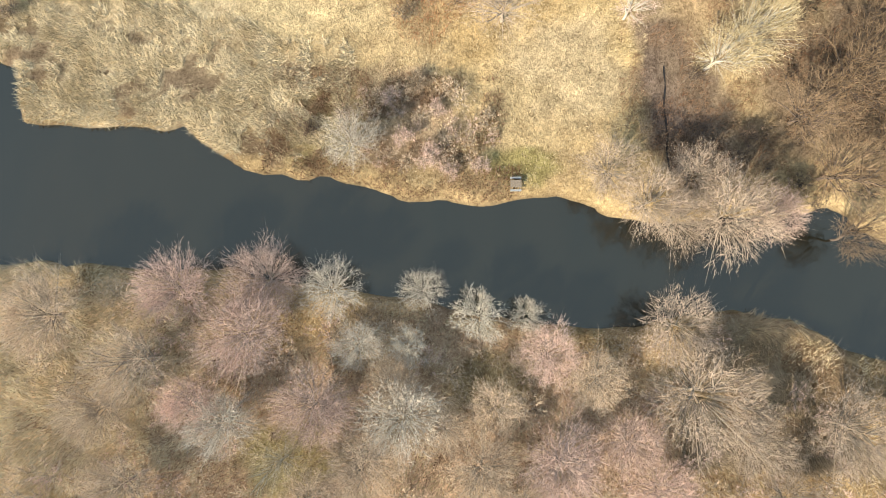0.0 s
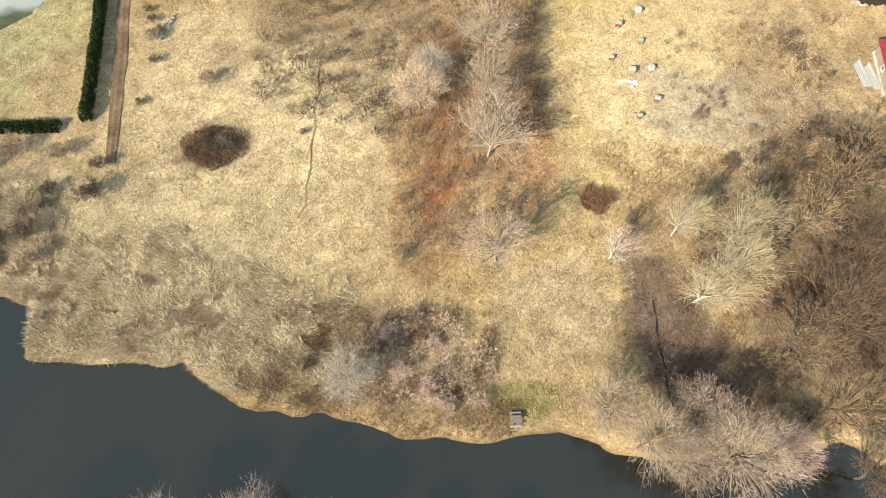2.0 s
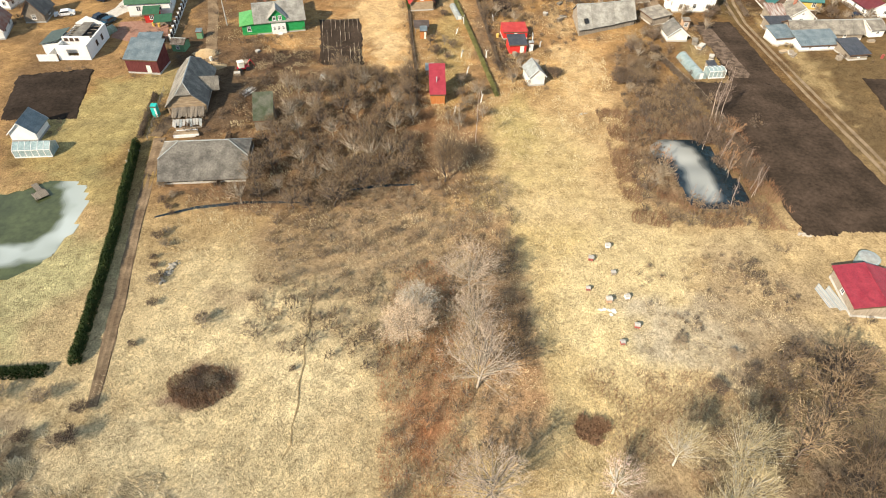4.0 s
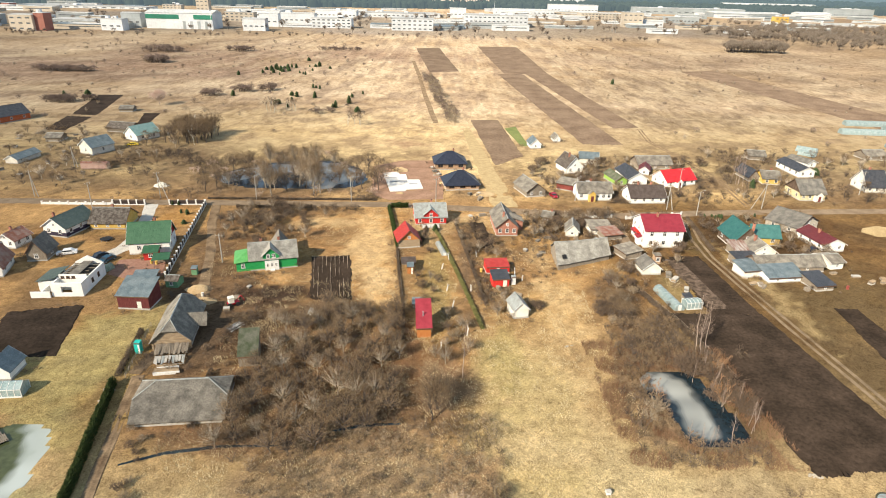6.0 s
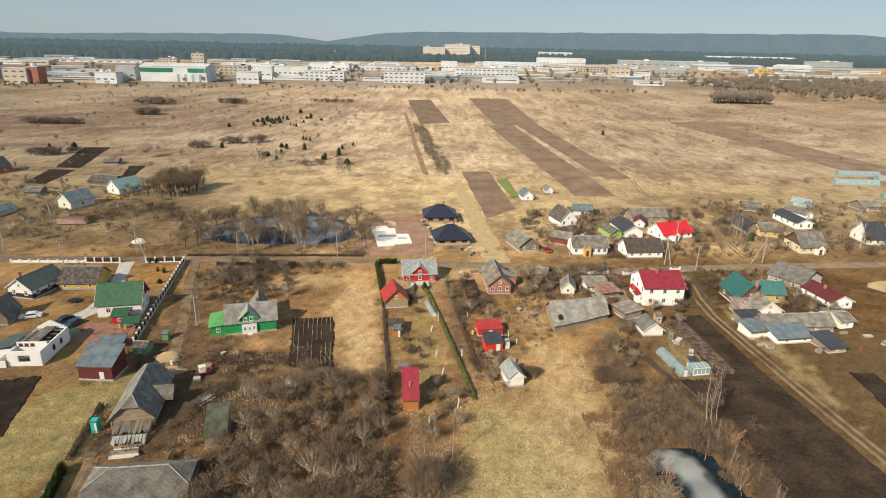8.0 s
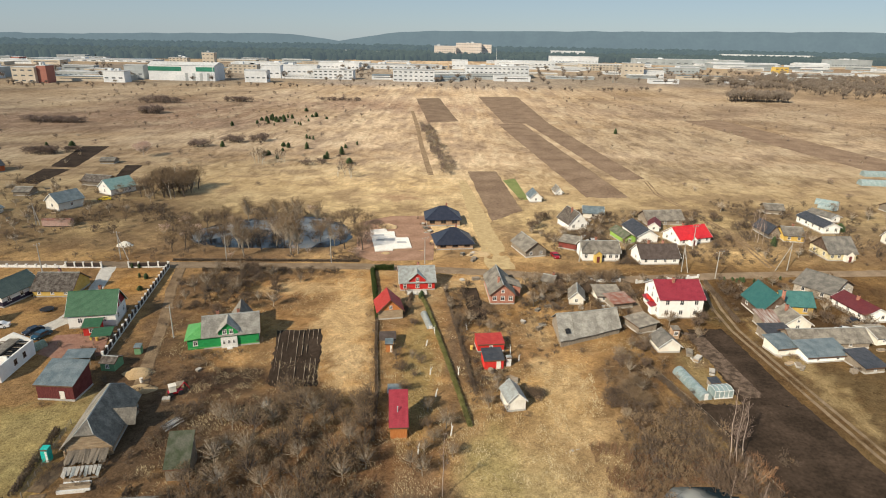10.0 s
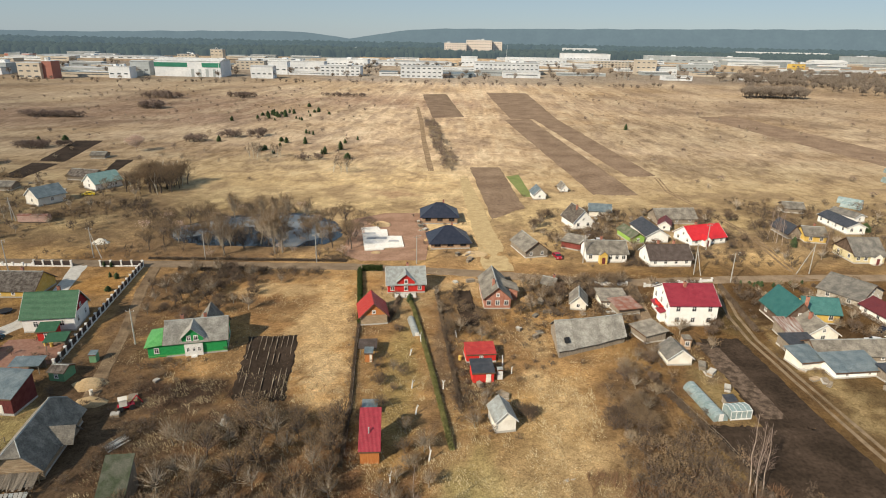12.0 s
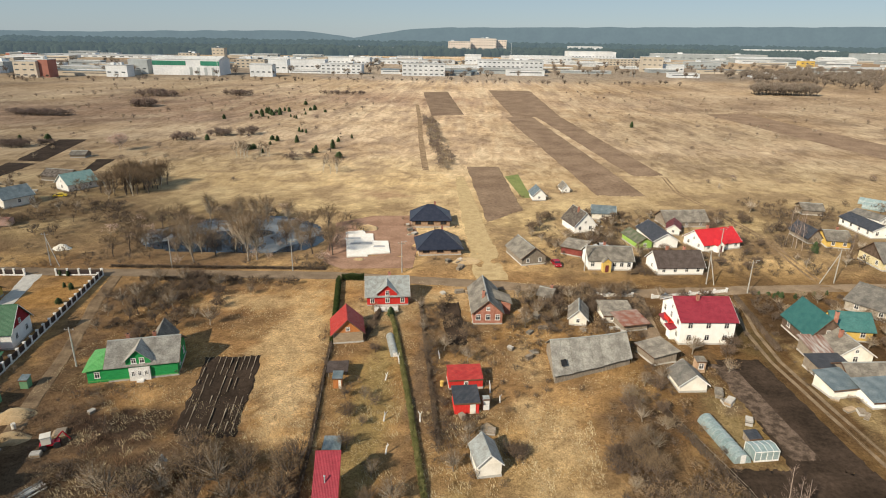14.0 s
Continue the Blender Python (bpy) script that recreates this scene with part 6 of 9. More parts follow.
hall("W", -909, 1437, 278, 4.5, "white flat-roofed works building")
hall("W", -902, 1723, 239, 4.1, "white flat-roofed works building")
hall("BE", -581, 1403, 39, 12.6, "beige panel building with rows of windows")
hall("BE", -529, 1456, 27, 22.6, "beige panel building with rows of windows")
hall("RED", -1008, 1478, 57, 4.8, "red-panelled flat-roofed works building")
hall("W", -272, 921, 31, 15.7, "white flat-roofed works building")
hall("W", -392, 1231, 99, 13.0, "white flat-roofed works building")
hall("BE", -358, 1115, 48, 14.5, "beige panel building with rows of windows")
hall("W", -273, 1011, 29, 18.9, "white flat-roofed works building")
hall("W", -259, 1080, 58, 16.7, "white flat-roofed works building")
hall("OFF", -193, 1010, 61, 13.9, "white office block with rows of windows")
hall("W", -237, 1284, 80, 13.6, "white flat-roofed works building")
hall("OFF", -69, 992, 63, 16.9, "white office block with rows of windows")
hall("W", -160, 1347, 134, 8.7, "white flat-roofed works building")
hall("W", -344, 2185, 47, 14.3, "white flat-roofed works building")
hall("W", -228, 2059, 39, 15.2, "white flat-roofed works building")
hall("W", -172, 2319, 121, 11.3, "white flat-roofed works building")
hall("P", -16, 2016, 68, 39.3, "tall peach-coloured panel block")
hall("P", 53, 2055, 80, 48.3, "tall peach-coloured panel block")
hall("P", 133, 2086, 34, 44.3, "tall peach-coloured panel block")
hall("OFF", 47, 1116, 108, 18.9, "white office block with rows of windows")
hall("W", 28, 1398, 34, 18.3, "white flat-roofed works building")
hall("W", 143, 1608, 146, 11.7, "white flat-roofed works building")
hall("W", 415, 2391, 126, 21.3, "white flat-roofed works building")
hall("W", 310, 1779, 128, 20.1, "white flat-roofed works building")
hall("BE", 318, 1439, 99, 14.0, "beige panel building with rows of windows")
hall("BE", 345, 1210, 37, 25.5, "beige panel building with rows of windows")
hall("W", 382, 1222, 43, 10.9, "white flat-roofed works building")
hall("G", 487, 1375, 67, 12.3, "grey metal-clad works hall")
hall("G", 567, 1851, 309, 16.1, "grey metal-clad works hall")
hall("W", 1102, 2494, 355, 18.5, "white flat-roofed works building")
hall("W", 1005, 1804, 91, 11.7, "white flat-roofed works building")
hall("Y", 731, 1404, 29, 17.1, "small yellow works building")
hall("G", 1133, 1857, 116, 23.9, "grey metal-clad works hall")
hall("G", -668, 925, 52, 13.5, "grey metal-clad works hall")
hall("G", 732, 1717, 180, 11.0, "grey metal-clad works hall")
rng = random.Random(44)
for k in range(120):
    px = rng.uniform(-1.0, 1.0)
    dist = rng.uniform(980, 1750)
    w, h, d = rng.uniform(24, 95), rng.uniform(4, 9), rng.uniform(14, 32)
    root = thing("industrial_building", pose(px * dist * 0.74, dist + px * 140, 0), "low far-off works shed with flat pale roof", "industrial building", "far works sheds")
    part("wall", Geo().box(0, 0, -1, w, d, h), rng.choice([HALLWHITE, HALLWHITE, HALLGREY, HALLBEIGE]), root)
    part("roof", Geo().box(-0.5, -0.5, h + 0.01, w + 0.5, d + 0.5, h + 0.6), rng.choice([HALLROOFW, HALLROOFW, HALLROOF, ROOF_BLUE]), root)
    part("window_band", Geo().box(w * 0.08, -0.2, h * 0.5, w * 0.92, 0.0, h * 0.66), WORKSGLASS, root, "dark strip of windows")


# ---- far woods and hills ----
def far_woods(name, y_of, depth, count, tall, material, seed, label, spread=0.95):
    """A wood of many pointed and round crowns, several rows deep."""
    rng = np.random.RandomState(seed)
    u = rng.uniform(-1, 1, count)
    dist = y_of(u) + rng.rand(count) ** 1.3 * depth
    x, y = u * dist * spread, dist
    h = tall * rng.uniform(0.7, 1.25, count)
    r = tall * rng.uniform(0.28, 0.5, count) * (1 + (dist - 1200) / 3500)
    ring = np.arange(5) * 2 * np.pi / 5
    base = np.stack([x[:, None] + np.cos(ring) * r[:, None], y[:, None] + np.sin(ring) * r[:, None], np.full((count, 5), 0.0)], -1)
    mid = base.copy()
    mid[..., 2] = h[:, None] * rng.uniform(0.55, 0.85, (count, 5))
    top = np.stack([x, y, h], -1)[:, None]
    verts = np.concatenate([base, mid, top], 1).reshape(-1, 3)
    f = []
    for i in range(5):
        j = (i + 1) % 5
        f += [(i, j, j + 5), (i, j + 5, i + 5), (i + 5, j + 5, 10)]
    tris = (np.arange(count)[:, None, None] * 11 + np.array(f)[None]).reshape(-1, 3)
    tagged(new(name, fast_mesh(name, verts, tris, material)), label, "forest", kind="stuff")


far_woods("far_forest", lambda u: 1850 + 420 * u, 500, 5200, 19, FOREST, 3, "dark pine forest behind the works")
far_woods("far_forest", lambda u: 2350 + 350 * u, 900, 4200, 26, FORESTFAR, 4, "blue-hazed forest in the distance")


def hill(y, x0, x1, top, seed, label):
    g = Geo()
    n = 90
    hv = []
    for k in range(n + 1):
        u = k / n
        x = x0 + (x1 - x0) * u
        e = min(1, u * 5, (1 - u) * 5)
        z = top(u) * (e * e * (3 - 2 * e)) + noise.noise((u * 30, seed, 0)) * 5 + noise.noise((u * 110, seed, 3)) * 3
        hv += [(x, y - 60, -40), (x, y, max(2, z)), (x, y + 80, -40)]
    for k in range(n):
        for s in range(2):
            i = k * 3 + s
            g.f.append((i, i + 1, i + 4, i + 3))
    g.v = hv
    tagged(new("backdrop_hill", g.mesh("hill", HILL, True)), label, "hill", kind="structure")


hill(3900, -4200, -250, lambda u: 44 + 62 * max(0, (u - 0.5)) ** 0.8, 1, "blue distant wooded hills")
hill(4000, -1000, 3600, lambda u: 84 + 72 * u, 2, "long blue distant wooded ridge")


# ---- trees ----
def rods(p, q, r0, r1):
    """Three-sided tapering rods from p to q; where r1 is 0 they end in a point."""
    p, q = np.asarray(p, float), np.asarray(q, float)
    d = q - p
    d = d / (np.linalg.norm(d, axis=1, keepdims=True) + 1e-9)
    a = np.cross(d, np.where(np.abs(d[:, 2:3]) > 0.9, np.array([[1.0, 0, 0]]), np.array([[0, 0, 1.0]])))
    a /= np.linalg.norm(a, axis=1, keepdims=True) + 1e-9
    b = np.cross(d, a)
    verts, n = [], len(p)
    for k in range(3):
        c, s = math.cos(k * 2.0944), math.sin(k * 2.0944)
        verts.append(p + (a * c + b * s) * np.reshape(r0, (-1, 1)))
    for k in range(3):
        c, s = math.cos(k * 2.0944), math.sin(k * 2.0944)
        verts.append(q + (a * c + b * s) * np.reshape(r1, (-1, 1)))
    v = np.stack(verts, 1).reshape(-1, 3)
    f = np.array([(0, 1, 4), (0, 4, 3), (1, 2, 5), (1, 5, 4), (2, 0, 3), (2, 3, 5)])
    return v, (np.arange(n)[:, None, None] * 6 + f[None]).reshape(-1, 3)


def spikes(p, q, r):
    """Three-sided pointed twigs."""
    p, q = np.asarray(p, float), np.asarray(q, float)
    d = q - p
    d = d / (np.linalg.norm(d, axis=1, keepdims=True) + 1e-9)
    a = np.cross(d, np.where(np.abs(d[:, 2:3]) > 0.9, np.array([[1.0, 0, 0]]), np.array([[0, 0, 1.0]])))
    a /= np.linalg.norm(a, axis=1, keepdims=True) + 1e-9
    b = np.cross(d, a)
    r = np.reshape(r, (-1, 1))
    v = np.stack([p + (a * math.cos(k * 2.0944) + b * math.sin(k * 2.0944)) * r for k in range(3)] + [q], 1).reshape(-1, 3)
    f = np.array([(0, 1, 3), (1, 2, 3), (2, 0, 3)])
    return v, (np.arange(len(p))[:, None, None] * 4 + f[None]).reshape(-1, 3)


def slivers(p, q, r, rng, flat_=0.0):
    """Pointed twigs of one face each, turned every way, or lying flat where flat_ is high."""
    p, q = np.asarray(p, float), np.asarray(q, float)
    side = np.cross(q - p, rng.normal(size=p.shape) + np.array([0, 0, flat_]))
    side *= np.reshape(r, (-1, 1)) * 1.25 / (np.linalg.norm(side, axis=1, keepdims=True) + 1e-9)
    return np.stack([p - side, p + side, q], 1).reshape(-1, 3), np.arange(len(p) * 3).reshape(-1, 3)


def join(*sets):
    vs, fs, k = [], [], 0
    for v, f in sets:
        vs.append(v)
        fs.append(f + k)
        k += len(v)
    return np.concatenate(vs), np.concatenate(fs)


def fork(rng, p, q, r, count, spread, ratio, up, lo=0.35):
    """count side shoots from each rod p to q."""
    n = len(p)
    t = rng.uniform(lo, 1.0, (n, count, 1))
    start = p[:, None] * (1 - t) + q[:, None] * t
    axis_ = q - p
    ln = np.linalg.norm(axis_, axis=1)[:, None, None]
    d = axis_[:, None] / ln
    side = rng.normal(size=(n, count, 3))
    side -= (side * d).sum(-1, keepdims=True) * d
    side /= np.linalg.norm(side, axis=-1, keepdims=True) + 1e-9
    way = d + side * rng.uniform(spread * 0.6, spread * 1.3, (n, count, 1)) + np.array([0, 0, up])
    way /= np.linalg.norm(way, axis=-1, keepdims=True)
    end = start + way * ln * ratio * rng.uniform(0.65, 1.25, (n, count, 1)) * (1.15 - 0.45 * t)
    rr = np.broadcast_to(np.reshape(r, (-1, 1)), (n, count)) * 0.5
    return start.reshape(-1, 3), end.reshape(-1, 3), rr.reshape(-1)


def grow(seed, tall, limbs, spread, up, counts, bole=0.22, stems=1, width=0.022, twig=0.016, cloud=None, wide=1.15, tangle=False):
    """Rods of a bare tree: (bole and limbs), (branches and twigs)."""
    rng = np.random.RandomState(seed)
    bp, bq, br0, br1 = [], [], [], []
    lp, lq = [], []
    for s in range(stems):
        a = rng.uniform(0, 6.28)
        lean = 0.05 if stems == 1 else rng.uniform(0.15, 0.5)
        foot = np.array([math.cos(a) * 0.15 * (stems > 1), math.sin(a) * 0.15 * (stems > 1), -0.2])
        at, way = foot, np.array([math.cos(a) * lean, math.sin(a) * lean, 1.0])
        seg = tall * 0.62 / 5
        rad = tall * width / math.sqrt(stems)
        for k in range(5):
            nxt = at + way / np.linalg.norm(way) * seg
            bp.append(at), bq.append(nxt), br0.append(rad * (1 - k * 0.17)), br1.append(rad * (1 - (k + 1) * 0.17))
            if k >= 5 * bole - 0.5:
                for j in range(max(1, round(limbs / 4.5))):
                    b = rng.uniform(0, 6.28)
                    ray = np.array([math.cos(b), math.sin(b), 0]) * spread + way * (0.5 + up) + rng.normal(size=3) * 0.1
                    ray /= np.linalg.norm(ray)
                    o = at + (nxt - at) * rng.rand()
                    lp.append(o), lq.append(o + ray * tall * 0.42 * rng.uniform(0.75, 1.15) * (1.12 - 0.11 * k))
            at = nxt
            way = way + rng.normal(size=3) * 0.16
    lp, lq = np.array(lp), np.array(lq)
    mid = (lp + lq) / 2 + rng.normal(size=lp.shape) * tall * 0.02
    lr = np.full(len(lp), tall * width * 0.42 / math.sqrt(stems))
    make = lambda p, q, r: slivers(p, q, r, rng)
    if tangle:
        wood = join(rods(bp, bq, br0, br1), spikes(lp, lq, lr))
    else:
        wood = join(rods(bp, bq, br0, br1), rods(lp, mid, lr, lr * 0.7), rods(mid, lq, lr * 0.7, lr * 0.25))
    p2, q2, r2 = fork(rng, lp, lq, lr, counts[0], 0.75, 0.52, up * 0.25)
    r2 = np.maximum(r2 * 0.8, twig * 1.4)
    if cloud:
        groups, each = cloud
        d = rng.normal(size=(groups, 3))
        d /= np.linalg.norm(d, axis=1, keepdims=True)
        d[:, 2] = np.abs(d[:, 2]) * 1.2 - 0.35
        reach = rng.uniform(0.35, 1.0, (groups, 1)) ** 0.6
        base_z = tall * (0.62 if stems == 1 else 0.45)
        heart = np.array([0, 0, base_z]) + d * reach * np.array([wide, wide, 0.62]) * tall * 0.46 * rng.uniform(0.8, 1.12, (groups, 1))
        root = heart - (heart - np.array([0, 0, base_z * 0.75])) * 0.35
        way = rng.normal(size=(groups, each, 3)) * 0.95 + (heart - root)[:, None] / (np.linalg.norm(heart - root, axis=1)[:, None, None] + 1e-6) + np.array([0, 0, 0.25])
        way /= np.linalg.norm(way, axis=-1, keepdims=True)
        o = root[:, None] + way * tall * 0.05 * rng.rand(groups, each, 1) + rng.normal(size=(groups, each, 3)) * tall * 0.045
        e = o + way * tall * rng.uniform(0.05, 0.13, (groups, each, 1))
        p4x, q4x = o.reshape(-1, 3), e.reshape(-1, 3)
        half = heart if not tangle else heart[::2]
        stalk = spikes(half * np.array([0.22, 0.22, 0.5]), half * 1.04, np.full(len(half), twig * (2.3 if not tangle else 1.3)))
        wood = join(wood, stalk)
    p3, q3, r3 = fork(rng, p2, q2, r2, counts[1], 0.8, 0.55, up * 0.2, 0.25)
    p4, q4, r4 = fork(rng, p3, q3, np.full(len(p3), twig), counts[2], 0.8, 0.6, up * 0.1, 0.2)
    crown = join(make(p2, q2, r2), make(p3, q3, np.full(len(p3), twig * 1.35)), make(p4, q4, np.full(len(p4), twig)))
    if cloud:
        crown = join(crown, make(p4x, q4x, np.full(len(p4x), twig * 0.95)))
    return wood, crown


KINDS = {}


def tree_kind(key, bark, twigs, seeds, *args, **kw):
    KINDS[key] = []
    for s in seeds:
        wood, crown = grow(s, *args, **kw)
        KINDS[key].append((fast_mesh("trunk", *wood, bark), fast_mesh("crown", *crown, twigs)))



def slim_birch(seed, tall=12.0):
    """A straight thin trunk with short rising shoots over its upper two thirds."""
    rng = np.random.RandomState(seed)
    zs = np.linspace(-0.2, tall, 7)
    line = np.stack([np.cumsum(rng.normal(size=7) * 0.10), np.cumsum(rng.normal(size=7) * 0.10), zs], 1)
    rad = np.linspace(0.10, 0.02, 7)
    t = rng.uniform(0.32, 0.98, 46)
    o = np.stack([np.interp(t * tall, zs, line[:, k]) for k in range(3)], 1)
    ang = rng.uniform(0, 6.28, 46)
    reach = 0.35 + 1.0 * (1 - t)
    q = o + np.stack([np.cos(ang) * reach, np.sin(ang) * reach, reach * 1.5], 1)
    p2, q2, _ = fork(rng, o, q, np.full(46, 0.02), 5, 0.5, 0.6, 0.2)
    wood = rods(line[:-1], line[1:], rad[:-1], rad[1:])
    crown = join(spikes(o, q, np.full(46, 0.018)), slivers(p2, q2, np.full(len(p2), 0.012), rng))
    return fast_mesh("trunk", *wood, BARKROSE), fast_mesh("crown", *crown, TWIGPLAIN)


tree_kind("alder_pink", BARKROSE, TWIGPINK, (1, 2), 8.0, 11, 0.95, 0.35, (4, 3, 3), twig=0.016, cloud=(140, 26), wide=1.5)
tree_kind("alder_buff", BARK, TWIGBUFF, (3, 4), 8.0, 11, 0.95, 0.35, (4, 3, 3), twig=0.016, cloud=(130, 26), wide=1.5)
tree_kind("alder_grey", BARKPALE, TWIGGREY, (5, 6), 8.0, 11, 0.95, 0.4, (5, 3, 3), twig=0.017, cloud=(110, 22), wide=1.5)
tree_kind("alder_tan", BARK, TWIGALDER, (63, 64), 8.0, 11, 0.95, 0.4, (5, 3, 3), twig=0.015, cloud=(110, 22), wide=1.5)
tree_kind("silver", BARKPALE, TWIGPALE, (7, 8), 6.0, 11, 0.95, 0.45, (5, 4, 3), twig=0.024, cloud=(60, 28), wide=1.4)
tree_kind("pale_limbs", BARKPALE, TWIGPINK, (61, 62), 8.0, 8, 0.75, 0.6, (3, 3, 2), width=0.026, twig=0.016, cloud=(40, 12), wide=1.1)
tree_kind("tall_olive", BARKPALE, TWIGOLIVE, (9, 10), 12.0, 13, 0.6, 0.7, (5, 4, 3), bole=0.3, twig=0.018, cloud=(80, 18), wide=1.0)
tree_kind("tall_buff", BARK, TWIGBUFF, (11, 12), 12.0, 13, 0.65, 0.6, (5, 4, 3), bole=0.25, twig=0.018, cloud=(90, 20), wide=1.1)
tree_kind("tall_tan", BARKDARK, TWIGTAN, (53, 54), 12.0, 13, 0.65, 0.6, (5, 4, 3), bole=0.25, twig=0.018, cloud=(80, 18), wide=1.1)
tree_kind("open_buff", BARK, TWIGALDER, (51, 52), 11.0, 13, 0.9, 0.4, (5, 4, 3), bole=0.2, twig=0.019, cloud=(70, 13), wide=1.2)
tree_kind("brown", BARKDARK, TWIGTAN, (13, 14), 10.0, 11, 0.7, 0.5, (4, 3, 2), bole=0.25, twig=0.036, cloud=(46, 8), wide=0.95, tangle=True)
tree_kind("apple", BARKDARK, TWIGTAN, (15, 16, 17), 4.6, 9, 1.15, 0.25, (4, 3, 2), bole=0.2, width=0.03, twig=0.027, cloud=(38, 9), wide=1.25)
tree_kind("apple_grey", BARK, TWIGTAN, (18, 19), 4.6, 9, 1.1, 0.3, (4, 3, 2), bole=0.2, width=0.03, twig=0.027, cloud=(36, 9), wide=1.2)
tree_kind("shrub", BARKDARK, TWIGBROWN, (20, 21), 3.0, 4, 0.8, 0.5, (2, 2, 2), stems=4, bole=0.05, twig=0.019, cloud=(32, 22), wide=1.35)
tree_kind("shrub_buff", BARK, TWIGSTRAW, (22, 23), 3.0, 4, 0.8, 0.5, (2, 2, 2), stems=4, bole=0.05, twig=0.019, cloud=(32, 22), wide=1.35)
tree_kind("shrub_pink", BARK, TWIGPINK, (24, 25), 3.0, 4, 0.8, 0.5, (2, 2, 2), stems=4, bole=0.05, twig=0.019, cloud=(34, 24), wide=1.35)
tree_kind("scrub", BARKDARK, TWIGDARK, (40, 41), 3.0, 4, 0.8, 0.5, (2, 1, 1), stems=2, bole=0.05, twig=0.04, cloud=(14, 7), wide=1.45, tangle=True)
tree_kind("scrub_dull", BARKDARK, TWIGTAN, (42, 43), 3.0, 4, 0.8, 0.5, (2, 1, 1), stems=2, bole=0.05, twig=0.04, cloud=(14, 7), wide=1.45, tangle=True)
tree_kind("scrub_buff", BARK, TWIGBUFF, (44, 45), 3.0, 4, 0.8, 0.5, (2, 1, 1), stems=2, bole=0.05, twig=0.027, cloud=(18, 8), wide=1.35, tangle=True)
tree_kind("scrub_tan", BARKDARK, TWIGSTRAW, (48, 49), 3.0, 4, 0.8, 0.5, (2, 1, 1), stems=2, bole=0.05, twig=0.03, cloud=(16, 8), wide=1.4, tangle=True)
tree_kind("scrub_pink", BARK, TWIGPINK, (46, 47), 3.0, 4, 0.8, 0.5, (2, 1, 1), stems=2, bole=0.05, twig=0.027, cloud=(18, 8), wide=1.35, tangle=True)
tree_kind("willow", BARK, TWIGORANGE, (26, 27), 5.0, 4, 0.5, 0.9, (3, 3, 2), stems=3, bole=0.05, twig=0.02)
tree_kind("birch", BARKPALE, TWIGBROWN, (28, 29), 9.0, 9, 0.35, 0.8, (4, 4, 3), bole=0.3, width=0.013, twig=0.018)
KINDS["slim_birch"] = [slim_birch(71), slim_birch(72), slim_birch(73)]
tree_kind("poplar", BARK, TWIGTAN, (30, 31), 16.0, 12, 0.5, 0.8, (4, 4, 3), bole=0.2, width=0.022, twig=0.03, cloud=(44, 14), wide=0.7)
tree_kind("far_tree", BARKDARK, TWIGFAR, (32, 33), 8.0, 5, 0.6, 0.6, (2, 2, 1), twig=0.11, width=0.02, cloud=(40, 6), wide=1.0, tangle=True)
tree_kind("far_bush", BARKDARK, TWIGPLAIN, (34, 35), 3.0, 4, 0.9, 0.4, (1, 1, 1), stems=2, bole=0.05, twig=0.05, cloud=(20, 6), wide=1.3, tangle=True)
tree_kind("far_bush_buff", BARK, TWIGSTRAW, (36, 37), 3.0, 4, 0.9, 0.4, (1, 1, 1), stems=2, bole=0.05, twig=0.05, cloud=(20, 6), wide=1.3, tangle=True)
LABELS = {"slim_birch": "tall slender birch with a rosy trunk and fine twigs", "alder_tan": "bare riverside alder with tan twigs", "pale_limbs": "small bare tree with pale limbs and rosy twigs", "tall_tan": "tall bare tree with dull tan twigs", "open_buff": "broad bare tree with an open buff crown", "alder_pink": "bare alder with a dense rosy twig crown", "alder_buff": "bare tree with a dense buff twig crown", "alder_grey": "bare grey tree with pale limbs",
          "silver": "small bare tree with silvery twigs", "tall_olive": "tall bare tree with pale limbs and olive twigs", "tall_buff": "tall bare tree with buff twigs",
          "brown": "bare dark brown tree without leaves", "apple": "bare old apple tree with dark twigs", "apple_grey": "bare old lichen-grey apple tree", "shrub": "bare dark brown shrub in dry grass",
          "shrub_buff": "bare straw-coloured shrub in dry grass", "shrub_pink": "bare rosy shrub on the bank", "willow": "bare willow bush with orange twigs", "birch": "slender pale-barked birch without leaves",
          "poplar": "tall bare poplar with pale trunk", "far_tree": "bare tree far out on the plain", "far_bush": "dark bare bush on the plain", "far_bush_buff": "straw-coloured bare bush on the plain"}
TALL = {"slim_birch": 12, "alder_tan": 8, "pale_limbs": 8, "tall_tan": 12, "open_buff": 11, "alder_pink": 8, "alder_buff": 8, "alder_grey": 8, "silver": 6, "tall_olive": 12, "tall_buff": 12, "brown": 10, "apple": 4.6, "apple_grey": 4.6, "shrub": 3, "shrub_buff": 3,
        "shrub_pink": 3, "willow": 5, "birch": 9, "poplar": 16, "far_tree": 8, "far_bush": 3, "far_bush_buff": 3, "scrub": 3, "scrub_dull": 3, "scrub_buff": 3, "scrub_tan": 3, "scrub_pink": 3}
tr = random.Random(5)


def lie(x, y):
    return float(height(np.array([x]), np.array([y]))[0])


